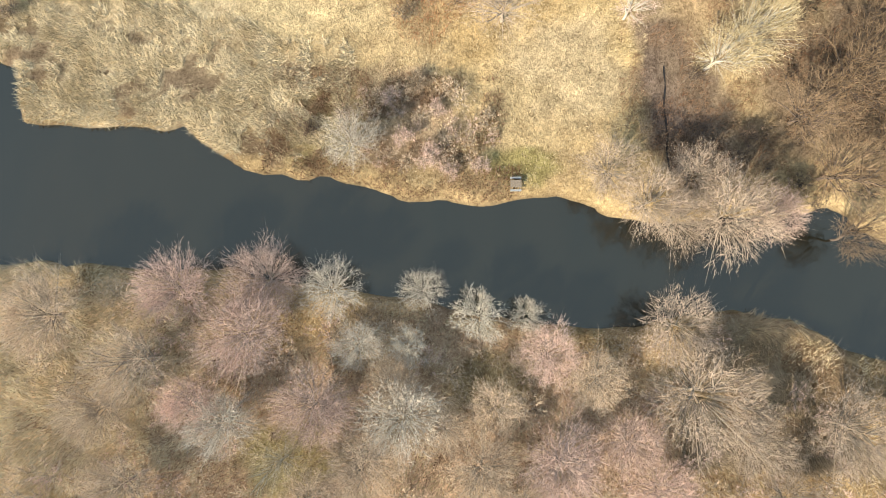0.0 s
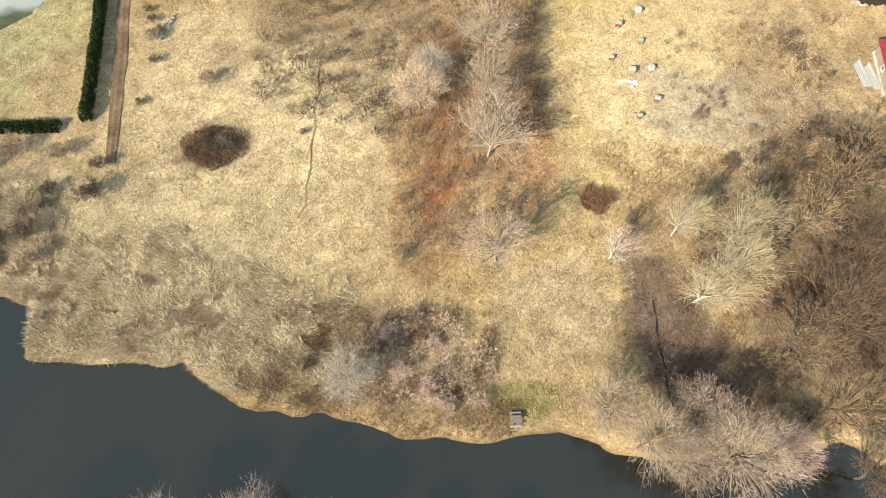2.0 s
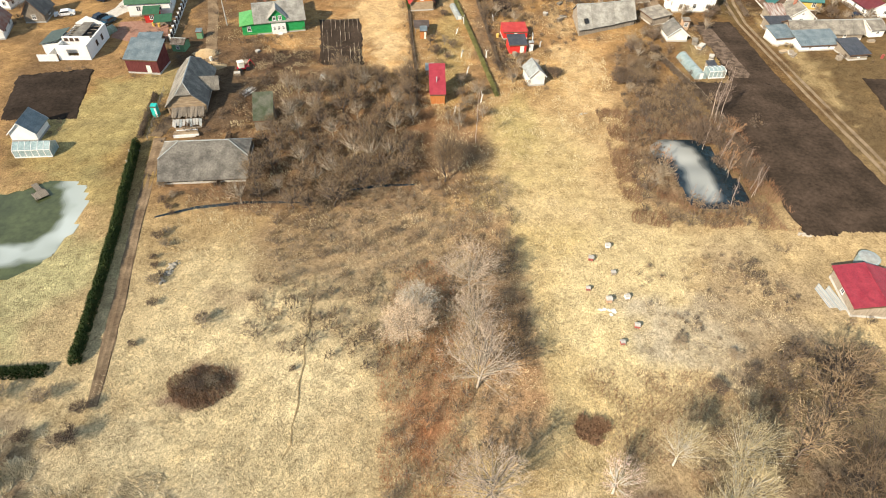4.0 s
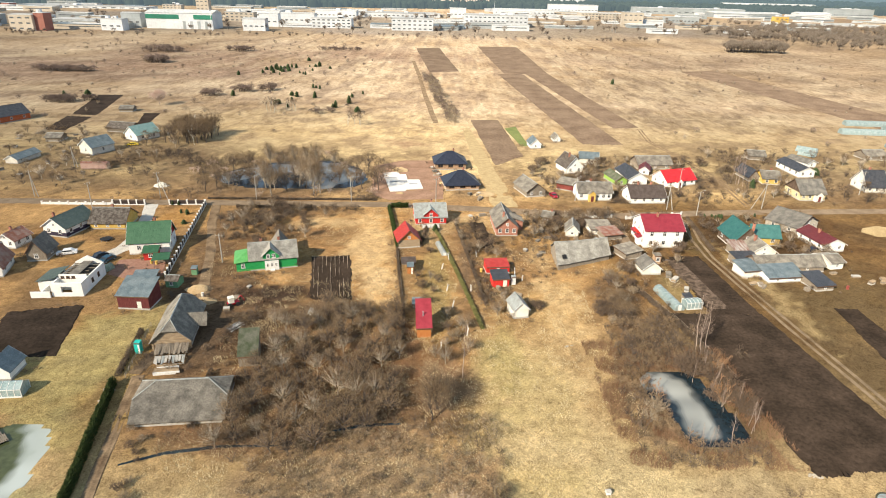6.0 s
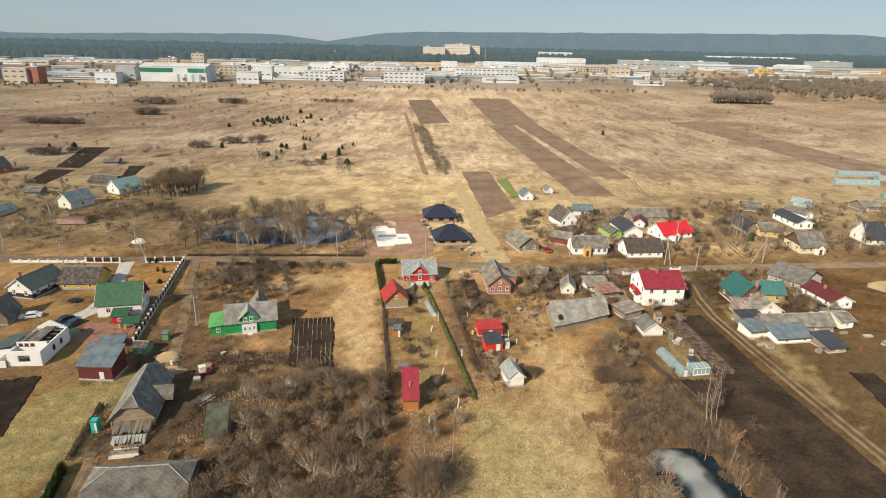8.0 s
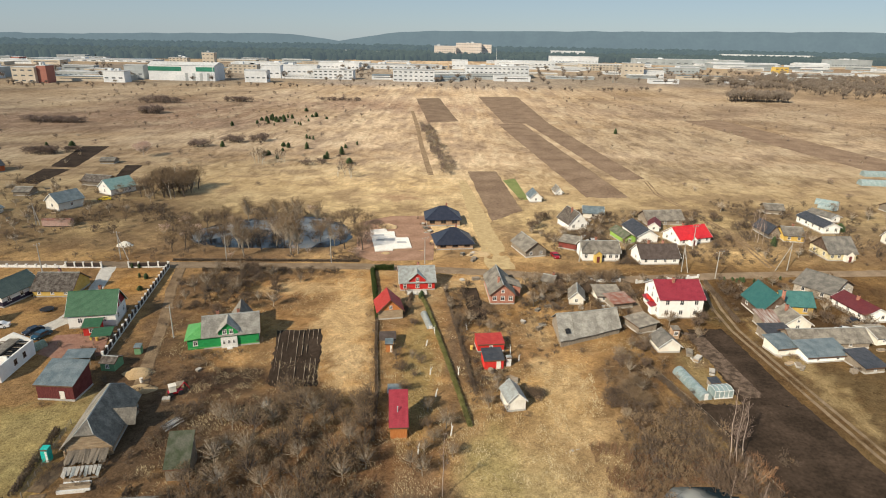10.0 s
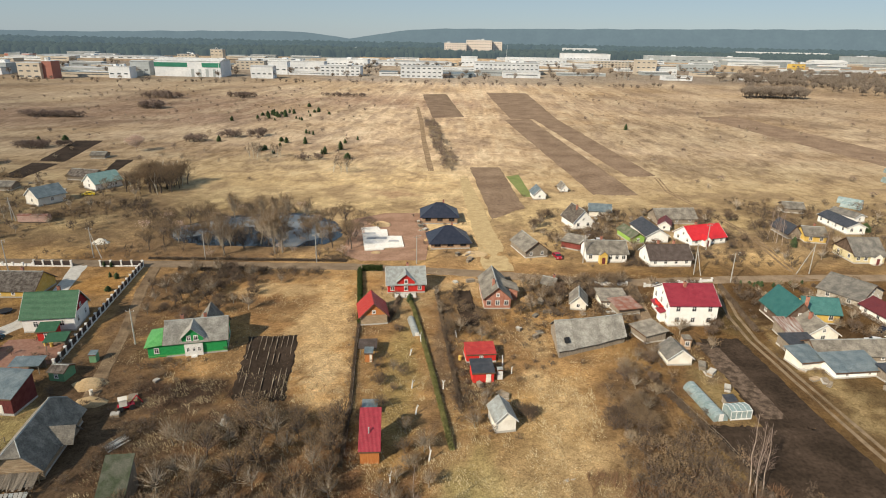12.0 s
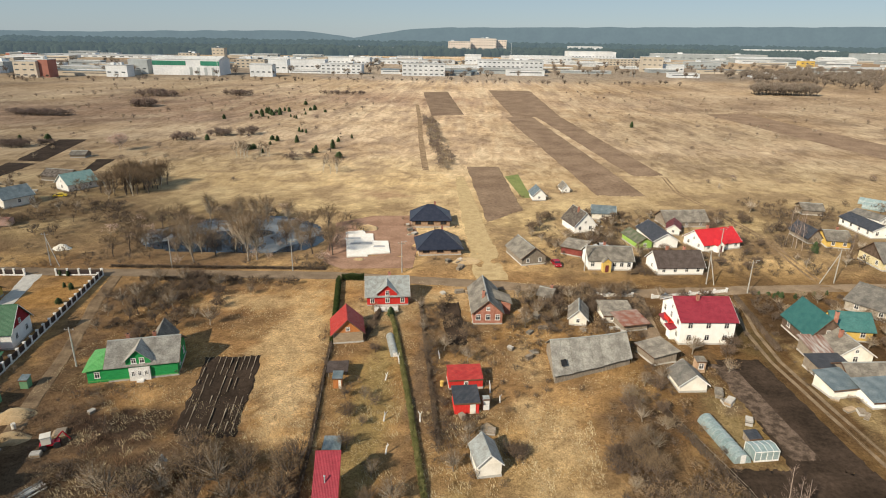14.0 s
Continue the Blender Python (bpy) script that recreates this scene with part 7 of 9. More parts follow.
def tree(kind, x, y, size, group="", lean=0.0):
    """A tree of that height, its foot on the ground."""
    wood, crown = tr.choice(KINDS[kind])
    s = size / TALL[kind]
    bush = "shrub" in kind or "bush" in kind or kind == "willow"
    root = thing("bush" if bush else "tree", pose(x, y, max(lie(x, y), -1.0) - 0.05, tr.uniform(-4, 4), tr.uniform(-4, 4) + lean, tr.uniform(0, 360)), LABELS[kind], "bush" if bush else "tree", group)
    root.scale = (s * tr.uniform(0.9, 1.1), s * tr.uniform(0.9, 1.1), s)
    part("trunk", wood, None, root)
    part("crown", crown, None, root)
    return root


# south bank thicket: place, crown radius
SOUTH = "trees on the south bank"
for kind, x, y, r in (("alder_pink", -28.4, 11.4, 4.2), ("alder_pink", -19.8, 12.6, 4.9), ("alder_grey", -13.2, 12, 3.9), ("alder_grey", -3.9, 12.4, 2.6), ("silver", 2.1, 10, 3.3), ("silver", 7, 10.4, 2.4),
                      ("alder_pink", 9.2, 6.9, 3.4), ("tall_buff", -30.7, 4.2, 6.1), ("alder_pink", -21, 7.2, 5.2), ("alder_pink", -14, 0.7, 4.6), ("alder_buff", -6.5, 2.7, 3.4), ("silver", -5.1, 6.6, 2.7),
                      ("alder_grey", -5.2, -0.4, 4.5), ("alder_buff", 4.2, 1.1, 3.0), ("tall_olive", -16.8, -5.2, 4.4), ("alder_tan", 22.1, 10.4, 4.8), ("alder_tan", 24.2, 3.8, 6.6)):
    tree(kind, x, y, r * 1.9, SOUTH)
for kind, x, y, r in (("alder_pink", 10.7, -3.9, 4.7), ("alder_buff", 3.1, -4.8, 4), ("alder_buff", -8.7, -4.8, 4), ("alder_pink", 17.7, -1.4, 3.8), ("alder_buff", -41, 7.9, 4.6), ("alder_grey", -22.9, -1.8, 4.2),
                      ("alder_tan", 39.3, 1.3, 5.2), ("alder_tan", 29.9, -0.8, 4.5), ("alder_buff", -35, -1, 4), ("alder_pink", -26, 0, 3.6), ("alder_buff", 14, 4.5, 3.4), ("alder_grey", -10, 6.8, 3.2),
                      ("alder_buff", -1, -1, 3), ("alder_pink", 21, -6, 4), ("alder_buff", -14, -9, 4.2), ("alder_tan", 34, -6, 4), ("alder_buff", -32, -8, 4), ("alder_buff", 7, -9, 4)):
    tree(kind, x, y, r * 1.9, SOUTH)
# north bank
NORTH = "trees on the north bank"
for kind, x, y, r in (("alder_tan", 14.7, 26.1, 4.2), ("alder_tan", 18.7, 22.6, 4.8), ("alder_tan", 27.3, 21.8, 5.8), ("alder_tan", 22.2, 21.2, 4.4), ("alder_pink", 32, 22.4, 3.6), ("alder_grey", -12.3, 27.4, 3.6),
                      ("tall_tan", 40.5, 20.6, 4.8), ("tall_tan", 38.2, 27, 6), ("alder_tan", 24, 26, 3.6)):
    tree(kind, x, y, r * 1.9, NORTH)
for kind, x, y, h in (("tall_olive", 25.5, 38.5, 11), ("tall_olive", 28.2, 41, 12), ("tall_tan", 35, 33, 12), ("tall_tan", 39.5, 36, 13), ("tall_tan", 41.5, 41, 12), ("tall_olive", 31, 47, 11), ("brown", 38.5, 48, 11),
                      ("brown", 43, 52, 12), ("tall_tan", 45, 46, 12), ("tall_tan", 43.5, 30, 12), ("tall_tan", 48, 38, 12), ("pale_limbs", 16.4, 43.6, 7.5), ("tall_olive", 24, 47, 9), ("brown", 47, 58, 10),
                      ("open_buff", 3.0, 42.5, 11.5), ("open_buff", 1.8, 57, 11.5), ("open_buff", 1.8, 65, 10.5), ("open_buff", 1.1, 73, 11), ("tall_tan", -2.7, 99, 9), ("alder_buff", -7.3, 64, 8), ("alder_grey", -6.2, 69, 6)):
    tree(kind, x, y, h, NORTH)
for kind, x, y, h in (("shrub_pink", -4.1, 26.7, 3.4), ("shrub_pink", -1.8, 25.2, 2.6), ("shrub_pink", -7, 28.5, 3), ("shrub_pink", -8.5, 33, 2.4), ("shrub_buff", -6, 34.5, 2.8), ("shrub_pink", -3.5, 32, 2.6), ("shrub", -17, 29, 2.4),
                      ("shrub_pink", 1.6, 26.0, 2.4), ("shrub", -32.9, 55.8, 2.6), ("shrub_buff", -31.5, 56.6, 2.4), ("shrub", -34.2, 56.2, 2.4), ("shrub_buff", -35.6, 66, 3.2), ("shrub_buff", -8, 42.5, 2.6), ("shrub_buff", 29.5, 64.5, 2.4),
                      ("shrub", 32, 57, 3), ("shrub_buff", 36, 62, 2.6), ("shrub", 23.5, 30, 2.6), ("shrub", 30, 31, 2.8), ("shrub_buff", 19, 31, 2.4), ("shrub", -22, 58.9, 1.4)):
    tree(kind, x, y, h, "scrub in the meadow")

PLACED = []


def free(x, y, gap):
    if any((x - a) ** 2 + (y - b) ** 2 < (c + 1.0) ** 2 for a, b, c in HOUSES):
        return False
    if any((x - a) ** 2 + (y - b) ** 2 < gap * gap for a, b in PLACED):
        return False
    PLACED.append((x, y))
    return True


def scatter(kinds, poly, count, low, high, group, gap=2.0):
    xs, ys = [p[0] for p in poly], [p[1] for p in poly]
    done = tries = 0
    while done < count and tries < count * 30:
        tries += 1
        x, y = tr.uniform(min(xs), max(xs)), tr.uniform(min(ys), max(ys))
        if inside(np.array(x), np.array(y), poly) and free(x, y, gap):
            tree(tr.choice(kinds), x, y, tr.uniform(low, high), group)
            done += 1


def thicket(kinds, poly, count, low, high, label, gap=2.0):
    """Far or tangled growth nobody could count, as one object a kind of twig."""
    xs, ys = [p[0] for p in poly], [p[1] for p in poly]
    made = {}
    done = tries = 0
    while done < count and tries < count * 30:
        tries += 1
        x, y = tr.uniform(min(xs), max(xs)), tr.uniform(min(ys), max(ys))
        if inside(np.array(x), np.array(y), poly) and free(x, y, gap):
            kind = tr.choice(kinds)
            for me in tr.choice(KINDS[kind]):
                v = np.empty(len(me.vertices) * 3, np.float32)
                me.vertices.foreach_get("co", v)
                f = np.empty(len(me.loops), np.int32)
                me.loops.foreach_get("vertex_index", f)
                s, a = tr.uniform(low, high) / TALL[kind], tr.uniform(0, 6.28)
                v = v.reshape(-1, 3) * s
                w = np.stack([v[:, 0] * math.cos(a) - v[:, 1] * math.sin(a) + x, v[:, 0] * math.sin(a) + v[:, 1] * math.cos(a) + y, v[:, 2] + max(lie(x, y), -0.6)], 1)
                made.setdefault(me.materials[0], []).append((w, f.reshape(-1, 3)))
            done += 1
    for material, sets in made.items():
        tagged(new("thicket", fast_mesh("thicket", *join(*sets), material)), label, "thicket", kind="stuff")


thicket(["scrub_buff", "scrub_pink", "scrub_buff"], [(-50, -22), (-50, 10), (-34, 11), (-22, 11), (-8, 10), (4, 8.5), (12, 7.5), (24, 9.5), (36, 8), (48, 4), (50, -22)], 170, 2.0, 4.4, "tangled bare scrub under the bank trees", 1.3)
thicket(["scrub_pink", "scrub_buff"], [(-12, 25), (-14, 32), (-6, 36), (2, 33), (3, 26)], 30, 1.6, 3.0, "tangled rosy scrub on the bank", 1.3)
thicket(["scrub_dull", "scrub"], [(18, 24), (18, 34), (30, 52), (50, 56), (52, 24)], 60, 1.6, 3.6, "tangled bare scrub among the bank trees", 1.8)
thicket(["scrub_dull", "scrub_tan", "scrub_tan"], [(-8, 40), (-12, 98), (5, 98), (6, 50)], 110, 1.4, 3.2, "reddish scrub under the row of trees", 1.8)
scatter(["apple", "apple", "apple_grey"], [(-40, 96), (-36, 128), (-24, 138), (-9, 134), (-9, 112), (-10, 98), (-24, 90), (-38, 92)], 84, 4.4, 6.8, "orchard trees", 2.4)
thicket(["scrub_dull", "scrub_dull", "scrub"], [(-44, 92), (-40, 128), (-26, 140), (-7, 136), (-7, 98), (-24, 84)], 80, 1.2, 3.0, "tangled undergrowth in the orchard", 1.1)
thicket(["scrub_dull", "scrub_tan"], [(-30, 66), (-32, 92), (-8, 96), (-6, 66)], 100, 1.2, 2.8, "tangled undergrowth beside the orchard", 1.4)
scatter(["alder_buff", "brown"], [(-30, 76), (-30, 92), (-14, 92), (-14, 78)], 9, 6, 8.5, "trees beside the orchard", 3.2)
scatter(["apple_grey", "apple", "shrub_buff"], [(-4, 106), (-4, 132), (4, 136), (6, 108)], 10, 3.4, 5, "orchard trees", 2.6)
scatter(["apple", "shrub", "apple_grey"], [(-6, 135), (-9, 165), (-8, 182), (-4, 180), (2, 140)], 8, 2.5, 4.5, "garden trees", 2.4)
thicket(["scrub_dull", "scrub", "scrub_dull"], [(30, 92), (32, 118), (38, 124), (52, 124), (54, 116), (44, 115), (37.5, 112), (38.5, 94), (52, 93), (50, 88), (36, 88)], 80, 1.4, 4.0, "brown scrub round the pond", 1.4)
scatter(["shrub_buff", "willow", "shrub"], [(34, 96), (34, 114), (38, 118), (38, 96)], 8, 3, 5, "bushes round the pond", 1.6)
thicket(["scrub_dull", "scrub_dull", "scrub_tan"], [(-30, 64), (-28, 98), (8, 100), (9, 60), (-6, 56)], 120, 1.6, 3.8, "grey-brown scrub between the meadow and the orchard", 1.5)
thicket(["scrub_dull", "scrub_tan"], [(28, 54), (26, 80), (46, 84), (50, 60)], 60, 0.7, 1.7, "low grey scrub in the meadow", 1.4)
thicket(["scrub_dull", "scrub"], [(36, 115), (37, 124), (46, 134), (50, 132), (51.5, 114)], 70, 2.0, 4.4, "dense brown brush behind the pond", 1.1)
for x, y, h in ((50.3, 120.3, 13), (51.0, 119.1, 12), (52.1, 119.8, 12.5), (51.4, 120.8, 11), (3.0, 111.3, 12)):
    tree("slim_birch", x, y, h, "slender birches")
for x, y, h in ((111.4, 239.1, 12), (111.7, 236.4, 11), (112.3, 235.5, 10), (113.3, 236.5, 11), (113.6, 234.1, 12), (122, 226, 10)):
    tree("slim_birch", x, y, h, "slender birches")
for x, y, h in ((52.6, 115.4, 4.5), (51.6, 114.2, 4), (53.2, 116.6, 3.6)):
    tree("willow", x, y, h, "orange willows by the pond")
for x, y, h in ((47.7, 106.3, 7), (48.6, 102.4, 6), (46.4, 94.4, 7), (50.9, 98.3, 6), (51.3, 97.0, 6), (39.4, 94.6, 5), (41.0, 93.2, 5), (42.2, 93.4, 4.5), (43.2, 93.6, 5)):
    tree("slim_birch", x, y, h, "birches round the pond", tr.uniform(-9, 9))
for x, y, h in ((38.6, 138.8, 6.5), (40.0, 133.6, 5.5), (39.2, 135.6, 5)):
    tree("tall_tan", x, y, h, "bare bushes beside the straw plot")
tree("tall_tan", -1.9, 102.2, 9.5, "trees beside the orchard")
for x, y, h in ((20.9, 137.6, 2.6), (21.6, 138.2, 2.4), (20.6, 138.6, 2.2)):
    tree("shrub", x, y, h, "brown shrubs beside the hut")
scatter(["slim_birch", "shrub", "slim_birch", "willow"], [(44, 116), (50, 112), (53, 98), (51, 95), (48.5, 104), (45, 112.5)], 13, 5, 8, "birches round the pond", 1.3)
scatter(["slim_birch", "shrub"], [(38, 114.5), (46, 115), (46, 121), (36, 121)], 12, 3.5, 6, "birches round the pond", 1.4)
scatter(["shrub", "shrub_buff", "apple_grey"], [(36, 128), (48, 150), (50, 160), (44, 160), (32, 134)], 16, 2.5, 4.5, "garden scrub", 2.4)
scatter(["apple", "apple_grey", "shrub"], [(24, 178), (24, 198), (52, 196), (50, 184)], 22, 3, 5, "garden trees", 2.6)
scatter(["apple", "apple_grey", "shrub"], [(-66, 166), (-62, 200), (-36, 200), (-36, 176), (-50, 168)], 22, 3, 5.5, "garden trees", 2.8)
scatter(["apple_grey", "shrub"], [(62, 160), (60, 198), (76, 200), (74, 178)], 10, 2.5, 4.5, "garden trees", 2.6)
scatter(["shrub", "shrub_buff", "apple_grey"], [(86, 150), (84, 200), (116, 200), (116, 176)], 18, 2.5, 4.5, "garden trees", 2.8)
scatter(["apple_grey", "apple", "shrub"], [(34, 228), (34, 262), (110, 268), (100, 214)], 44, 3, 5.5, "garden trees", 3.0)
thicket(["brown", "apple_grey", "scrub"], [(106, 214), (110, 276), (190, 280), (190, 214)], 60, 3, 7, "bare trees between the eastern houses", 3.4)
scatter(["brown", "brown", "poplar"], [(-84, 216), (-80, 246), (-58, 262), (-28, 252), (-20, 214)], 38, 7, 13, "trees in the swamp", 3.4)
thicket(["scrub", "scrub_dull", "scrub_pink"], [(-94, 212), (-94, 250), (-58, 268), (-16, 256), (-19, 212)], 105, 2.5, 6, "tangled bare scrub round the flooded hollow", 1.5)
for x, y, h in ((-44, 216, 16), (-42, 217, 14), (-58, 214, 13), (-62, 222, 14), (-51, 226, 14)):
    tree("poplar", x, y, h, "trees in the swamp")
thicket(["brown", "scrub", "apple_grey"], [(-200, 214), (-190, 300), (-120, 300), (-100, 218)], 60, 3, 7, "bare trees in the western gardens", 3.4)
thicket(["brown", "brown", "birch"], [(-122, 279), (-124, 302), (-103, 302), (-104, 281)], 42, 8, 13, "dense bare grove behind the gardens", 1.7)
thicket(["scrub", "scrub_dull"], [(-110, 206.5), (-110, 211), (-20, 213), (-20, 210)], 18, 1.5, 3.2, "low bare bushes along the road", 1.8)
thicket(["scrub", "scrub_dull", "scrub"], [(-60, 110), (-62, 128), (-50, 160), (-40, 150), (-42, 120), (-50, 100)], 46, 1.0, 2.6, "tangled dry scrub in the yards", 1.6)
thicket(["scrub", "scrub_dull"], [(8, 140), (6, 186), (28, 190), (34, 166), (26, 150)], 60, 1.0, 2.4, "tangled dry scrub in the gardens", 1.8)
thicket(["scrub", "scrub_dull"], [(30, 176), (28, 196), (56, 196), (50, 176)], 60, 1.2, 2.8, "tangled dry scrub in the gardens", 1.6)
thicket(["scrub", "scrub_dull"], [(34, 216), (40, 268), (110, 272), (100, 212)], 140, 1.2, 3.0, "tangled dry scrub between the houses", 2.2)
thicket(["scrub", "scrub_dull"], [(106, 214), (112, 290), (210, 290), (196, 212)], 120, 1.4, 3.6, "tangled dry scrub between the houses", 2.6)
thicket(["scrub", "scrub_dull"], [(-200, 212), (-200, 320), (-110, 300), (-96, 214)], 80, 1.4, 3.6, "tangled dry scrub in the western gardens", 2.8)
thicket(["scrub", "scrub_dull"], [(34, 118), (36, 150), (50, 160), (54, 128), (46, 118)], 44, 1.2, 3.2, "tangled scrub behind the pond", 1.8)
scatter(["shrub", "shrub_buff"], [(-45, 55), (-45.5, 48), (-72, 44), (-72, 52)], 14, 2, 4.2, "bushes beside the lane", 2)
scatter(["shrub", "shrub_buff", "shrub_pink"], [(-75, 36), (-75, 44), (-50, 46), (-48, 37)], 18, 2, 4.4, "bushes beside the inlet", 2)
scatter(["shrub_buff", "shrub"], [(-44, 60), (-47, 80), (-55, 104), (-52, 104), (-45, 82), (-42, 60)], 14, 1.2, 2.6, "bushes beside the lane", 1.6)
scatter(["brown", "alder_buff", "shrub"], [(48, 30), (60, 60), (80, 60), (80, 20)], 16, 6, 10, "trees beside the river", 3.4)
thicket(["far_bush", "far_bush_buff"], [(3, 336), (12, 336), (-5, 512), (-13, 512)], 130, 3, 6, "bare hedgerow along a field track", 1.5)
thicket(["far_bush", "far_bush_buff"], [(-300, 300), (-420, 760), (-60, 780), (-50, 300)], 200, 1.8, 5.5, "scattered bare bushes on the dry plain", 6)
thicket(["far_bush", "far_bush_buff"], [(110, 300), (110, 760), (460, 760), (300, 300)], 120, 1.6, 5.0, "scattered bare bushes on the dry plain", 6)
thicket(["far_tree", "far_bush"], [(-640, 740), (-640, 800), (-100, 890), (300, 900), (300, 860), (-100, 850)], 120, 4, 9, "bare trees and bushes before the works", 7)
thicket(["far_tree"], [(340, 752), (342, 784), (414, 784), (412, 752)], 80, 8, 18, "dense bare copse on the plain", 2)
thicket(["far_tree"], [(425, 1060), (440, 960), (520, 800), (760, 790), (840, 1220), (700, 1290)], 420, 11, 17, "grey-brown bare wood beyond the plain", 4)
thicket(["far_tree"], [(-760, 900), (-700, 1250), (700, 1500), (800, 1300), (300, 960), (-200, 880)], 190, 9, 16, "bare trees among the works halls", 18)


for x, y, rx, ry, n, h in ((-218, 373, 9, 5, 26, 5.5), (-205, 380, 5, 4, 10, 4.5), (-285, 496, 24, 6, 60, 6), (-240, 560, 14, 8, 30, 8), (-144, 405, 8, 5, 16, 5), (-128, 420, 8, 5, 14, 6), (-112, 425, 6, 5, 10, 6),
                           (-270, 640, 22, 10, 34, 8), (-200, 660, 16, 8, 24, 7), (-100, 690, 26, 8, 30, 5), (-110, 262, 12, 7, 30, 4.5), (-96, 250, 9, 6, 22, 4.5), (-126, 250, 10, 6, 20, 4), (-66, 356, 8, 6, 10, 4),
                           (-33, 56.2, 3.3, 2.4, 26, 1.7), (43, 78, 3.5, 2.5, 12, 2.2), (46, 73, 3, 3, 10, 2.4), (31.5, 68, 2.4, 2.2, 8, 1.8), (51, 83.5, 2, 1.2, 6, 1.4), (45.6, 61, 5, 4, 24, 3.2), (39, 58, 4, 3, 16, 2.8), (51, 61, 4, 4, 18, 3.4), (-42, 132, 3, 2, 8, 3.2), (49, 163, 2, 4, 10, 1.8), (21, 138.7, 1.9, 1.7, 12, 2.6), (37.5, 137, 3.5, 4, 16, 4.2), (38.9, 130.9, 3, 3, 12, 3.6), (38, 158, 4, 2.5, 12, 3), (44, 124, 6, 5, 24, 3.4),
                           (-55, 193, 9, 6, 40, 4), (-40, 201, 16, 2.5, 40, 3), (44, 188, 12, 7, 46, 3.8), (14, 186, 7, 9, 24, 3), (84, 190, 4, 11, 26, 3), (98, 168, 9, 5, 20, 2.6), (10, 150, 3, 16, 26, 2.4), (-45, 128, 3, 7, 14, 2.4),
                           (-58, 122, 2, 10, 22, 2.2), (60, 120, 2, 2, 6, 2), (-47, 152, 4, 5, 12, 2.4), (62, 214, 14, 3, 26, 2.6), (60, 240, 12, 10, 40, 4), (92, 262, 10, 8, 26, 4), (120, 250, 10, 8, 26, 4), (-24, 212, 3, 1.5, 12, 3)):
    ring = [(x + rx * math.cos(k * 0.7854), y + ry * math.sin(k * 0.7854)) for k in range(8)]
    thicket(["far_bush"] if y > 320 else ["scrub", "scrub", "scrub_dull"], ring, n, h * (0.8 if y > 320 else 0.55), h * (1.35 if y > 320 else 1.0), "dense clump of bare brown bushes", 0.7)
tree("apple_grey", 58.3, 170.2, 4.6, "garden trees")
scatter(["birch"], [(-97, 352), (-97, 362), (-80, 362), (-80, 352)], 12, 8, 10, "birches on the plain", 1.5)
scatter(["birch"], [(-48, 324), (-48, 333), (-40, 333), (-40, 324)], 6, 8, 10, "birches on the plain", 1.5)
tree("alder_pink", -160, 369, 11, "trees on the plain")
scatter(["apple", "apple_grey"], [(10, 132), (7, 160), (4, 188), (14, 190), (15, 135)], 16, 3, 5, "garden trees", 2.0)
scatter(["apple", "apple_grey"], [(28, 178), (28, 198), (54, 198), (48, 182)], 12, 3.5, 5.5, "garden trees", 1.6)
scatter(["apple", "apple_grey"], [(-68, 180), (-66, 200), (-44, 200), (-48, 182)], 10, 3.5, 6, "garden trees", 1.6)


def wall_growth():
    """Weeds and low bushes strewn round houses and sheds, added to darken the walls' feet."""
    made = {}
    for hx, hy, hr in HOUSES:
        if hy > 330 or hy < 70:
            continue
        for _ in range(6):
            a_, r_ = tr.uniform(0, 6.28), hr + tr.uniform(0.2, 2.6)
            x, y = hx + math.cos(a_) * r_, hy + math.sin(a_) * r_
            if any((x - p) ** 2 + (y - q) ** 2 < (r * 0.8) ** 2 for p, q, r in HOUSES) or 198 < y < 210:
                continue
            s, turn = tr.uniform(0.8, 2.3) / 3.0, tr.uniform(0, 6.28)
            for me in tr.choice(KINDS[tr.choice(["scrub", "scrub_dull"])]):
                v = np.empty(len(me.vertices) * 3, np.float32)
                me.vertices.foreach_get("co", v)
                f = np.empty(len(me.loops), np.int32)
                me.loops.foreach_get("vertex_index", f)
                v = v.reshape(-1, 3) * s
                w = np.stack([v[:, 0] * math.cos(turn) - v[:, 1] * math.sin(turn) + x, v[:, 0] * math.sin(turn) + v[:, 1] * math.cos(turn) + y, v[:, 2] + lie(x, y)], 1)
                made.setdefault(me.materials[0], []).append((w, f.reshape(-1, 3)))
    for material, sets in made.items():
        tagged(new("thicket", fast_mesh("thicket", *join(*sets), material)), "bare brown bushes and weeds round the houses", "thicket", kind="stuff")


wall_growth()
for line, n in (([(4.6, 190), (6.6, 190), (11, 136), (8.8, 136)], 34), ([(22, 196), (30, 196), (30, 168), (23, 168)], 26), ([(-14, 176), (-12.6, 176), (-8.6, 126), (-10, 126)], 22), ([(60, 198), (74, 200), (72, 172), (69, 172)], 30), ([(-68, 200), (-50, 200), (-52, 166), (-62, 160)], 30), ([(33, 196), (54, 194), (50, 170), (46, 172)], 20)):
    thicket(["scrub_dull", "scrub"], line, n, 0.8, 2.2, "brown bushes and dry weeds along a garden's edge", 0.8)


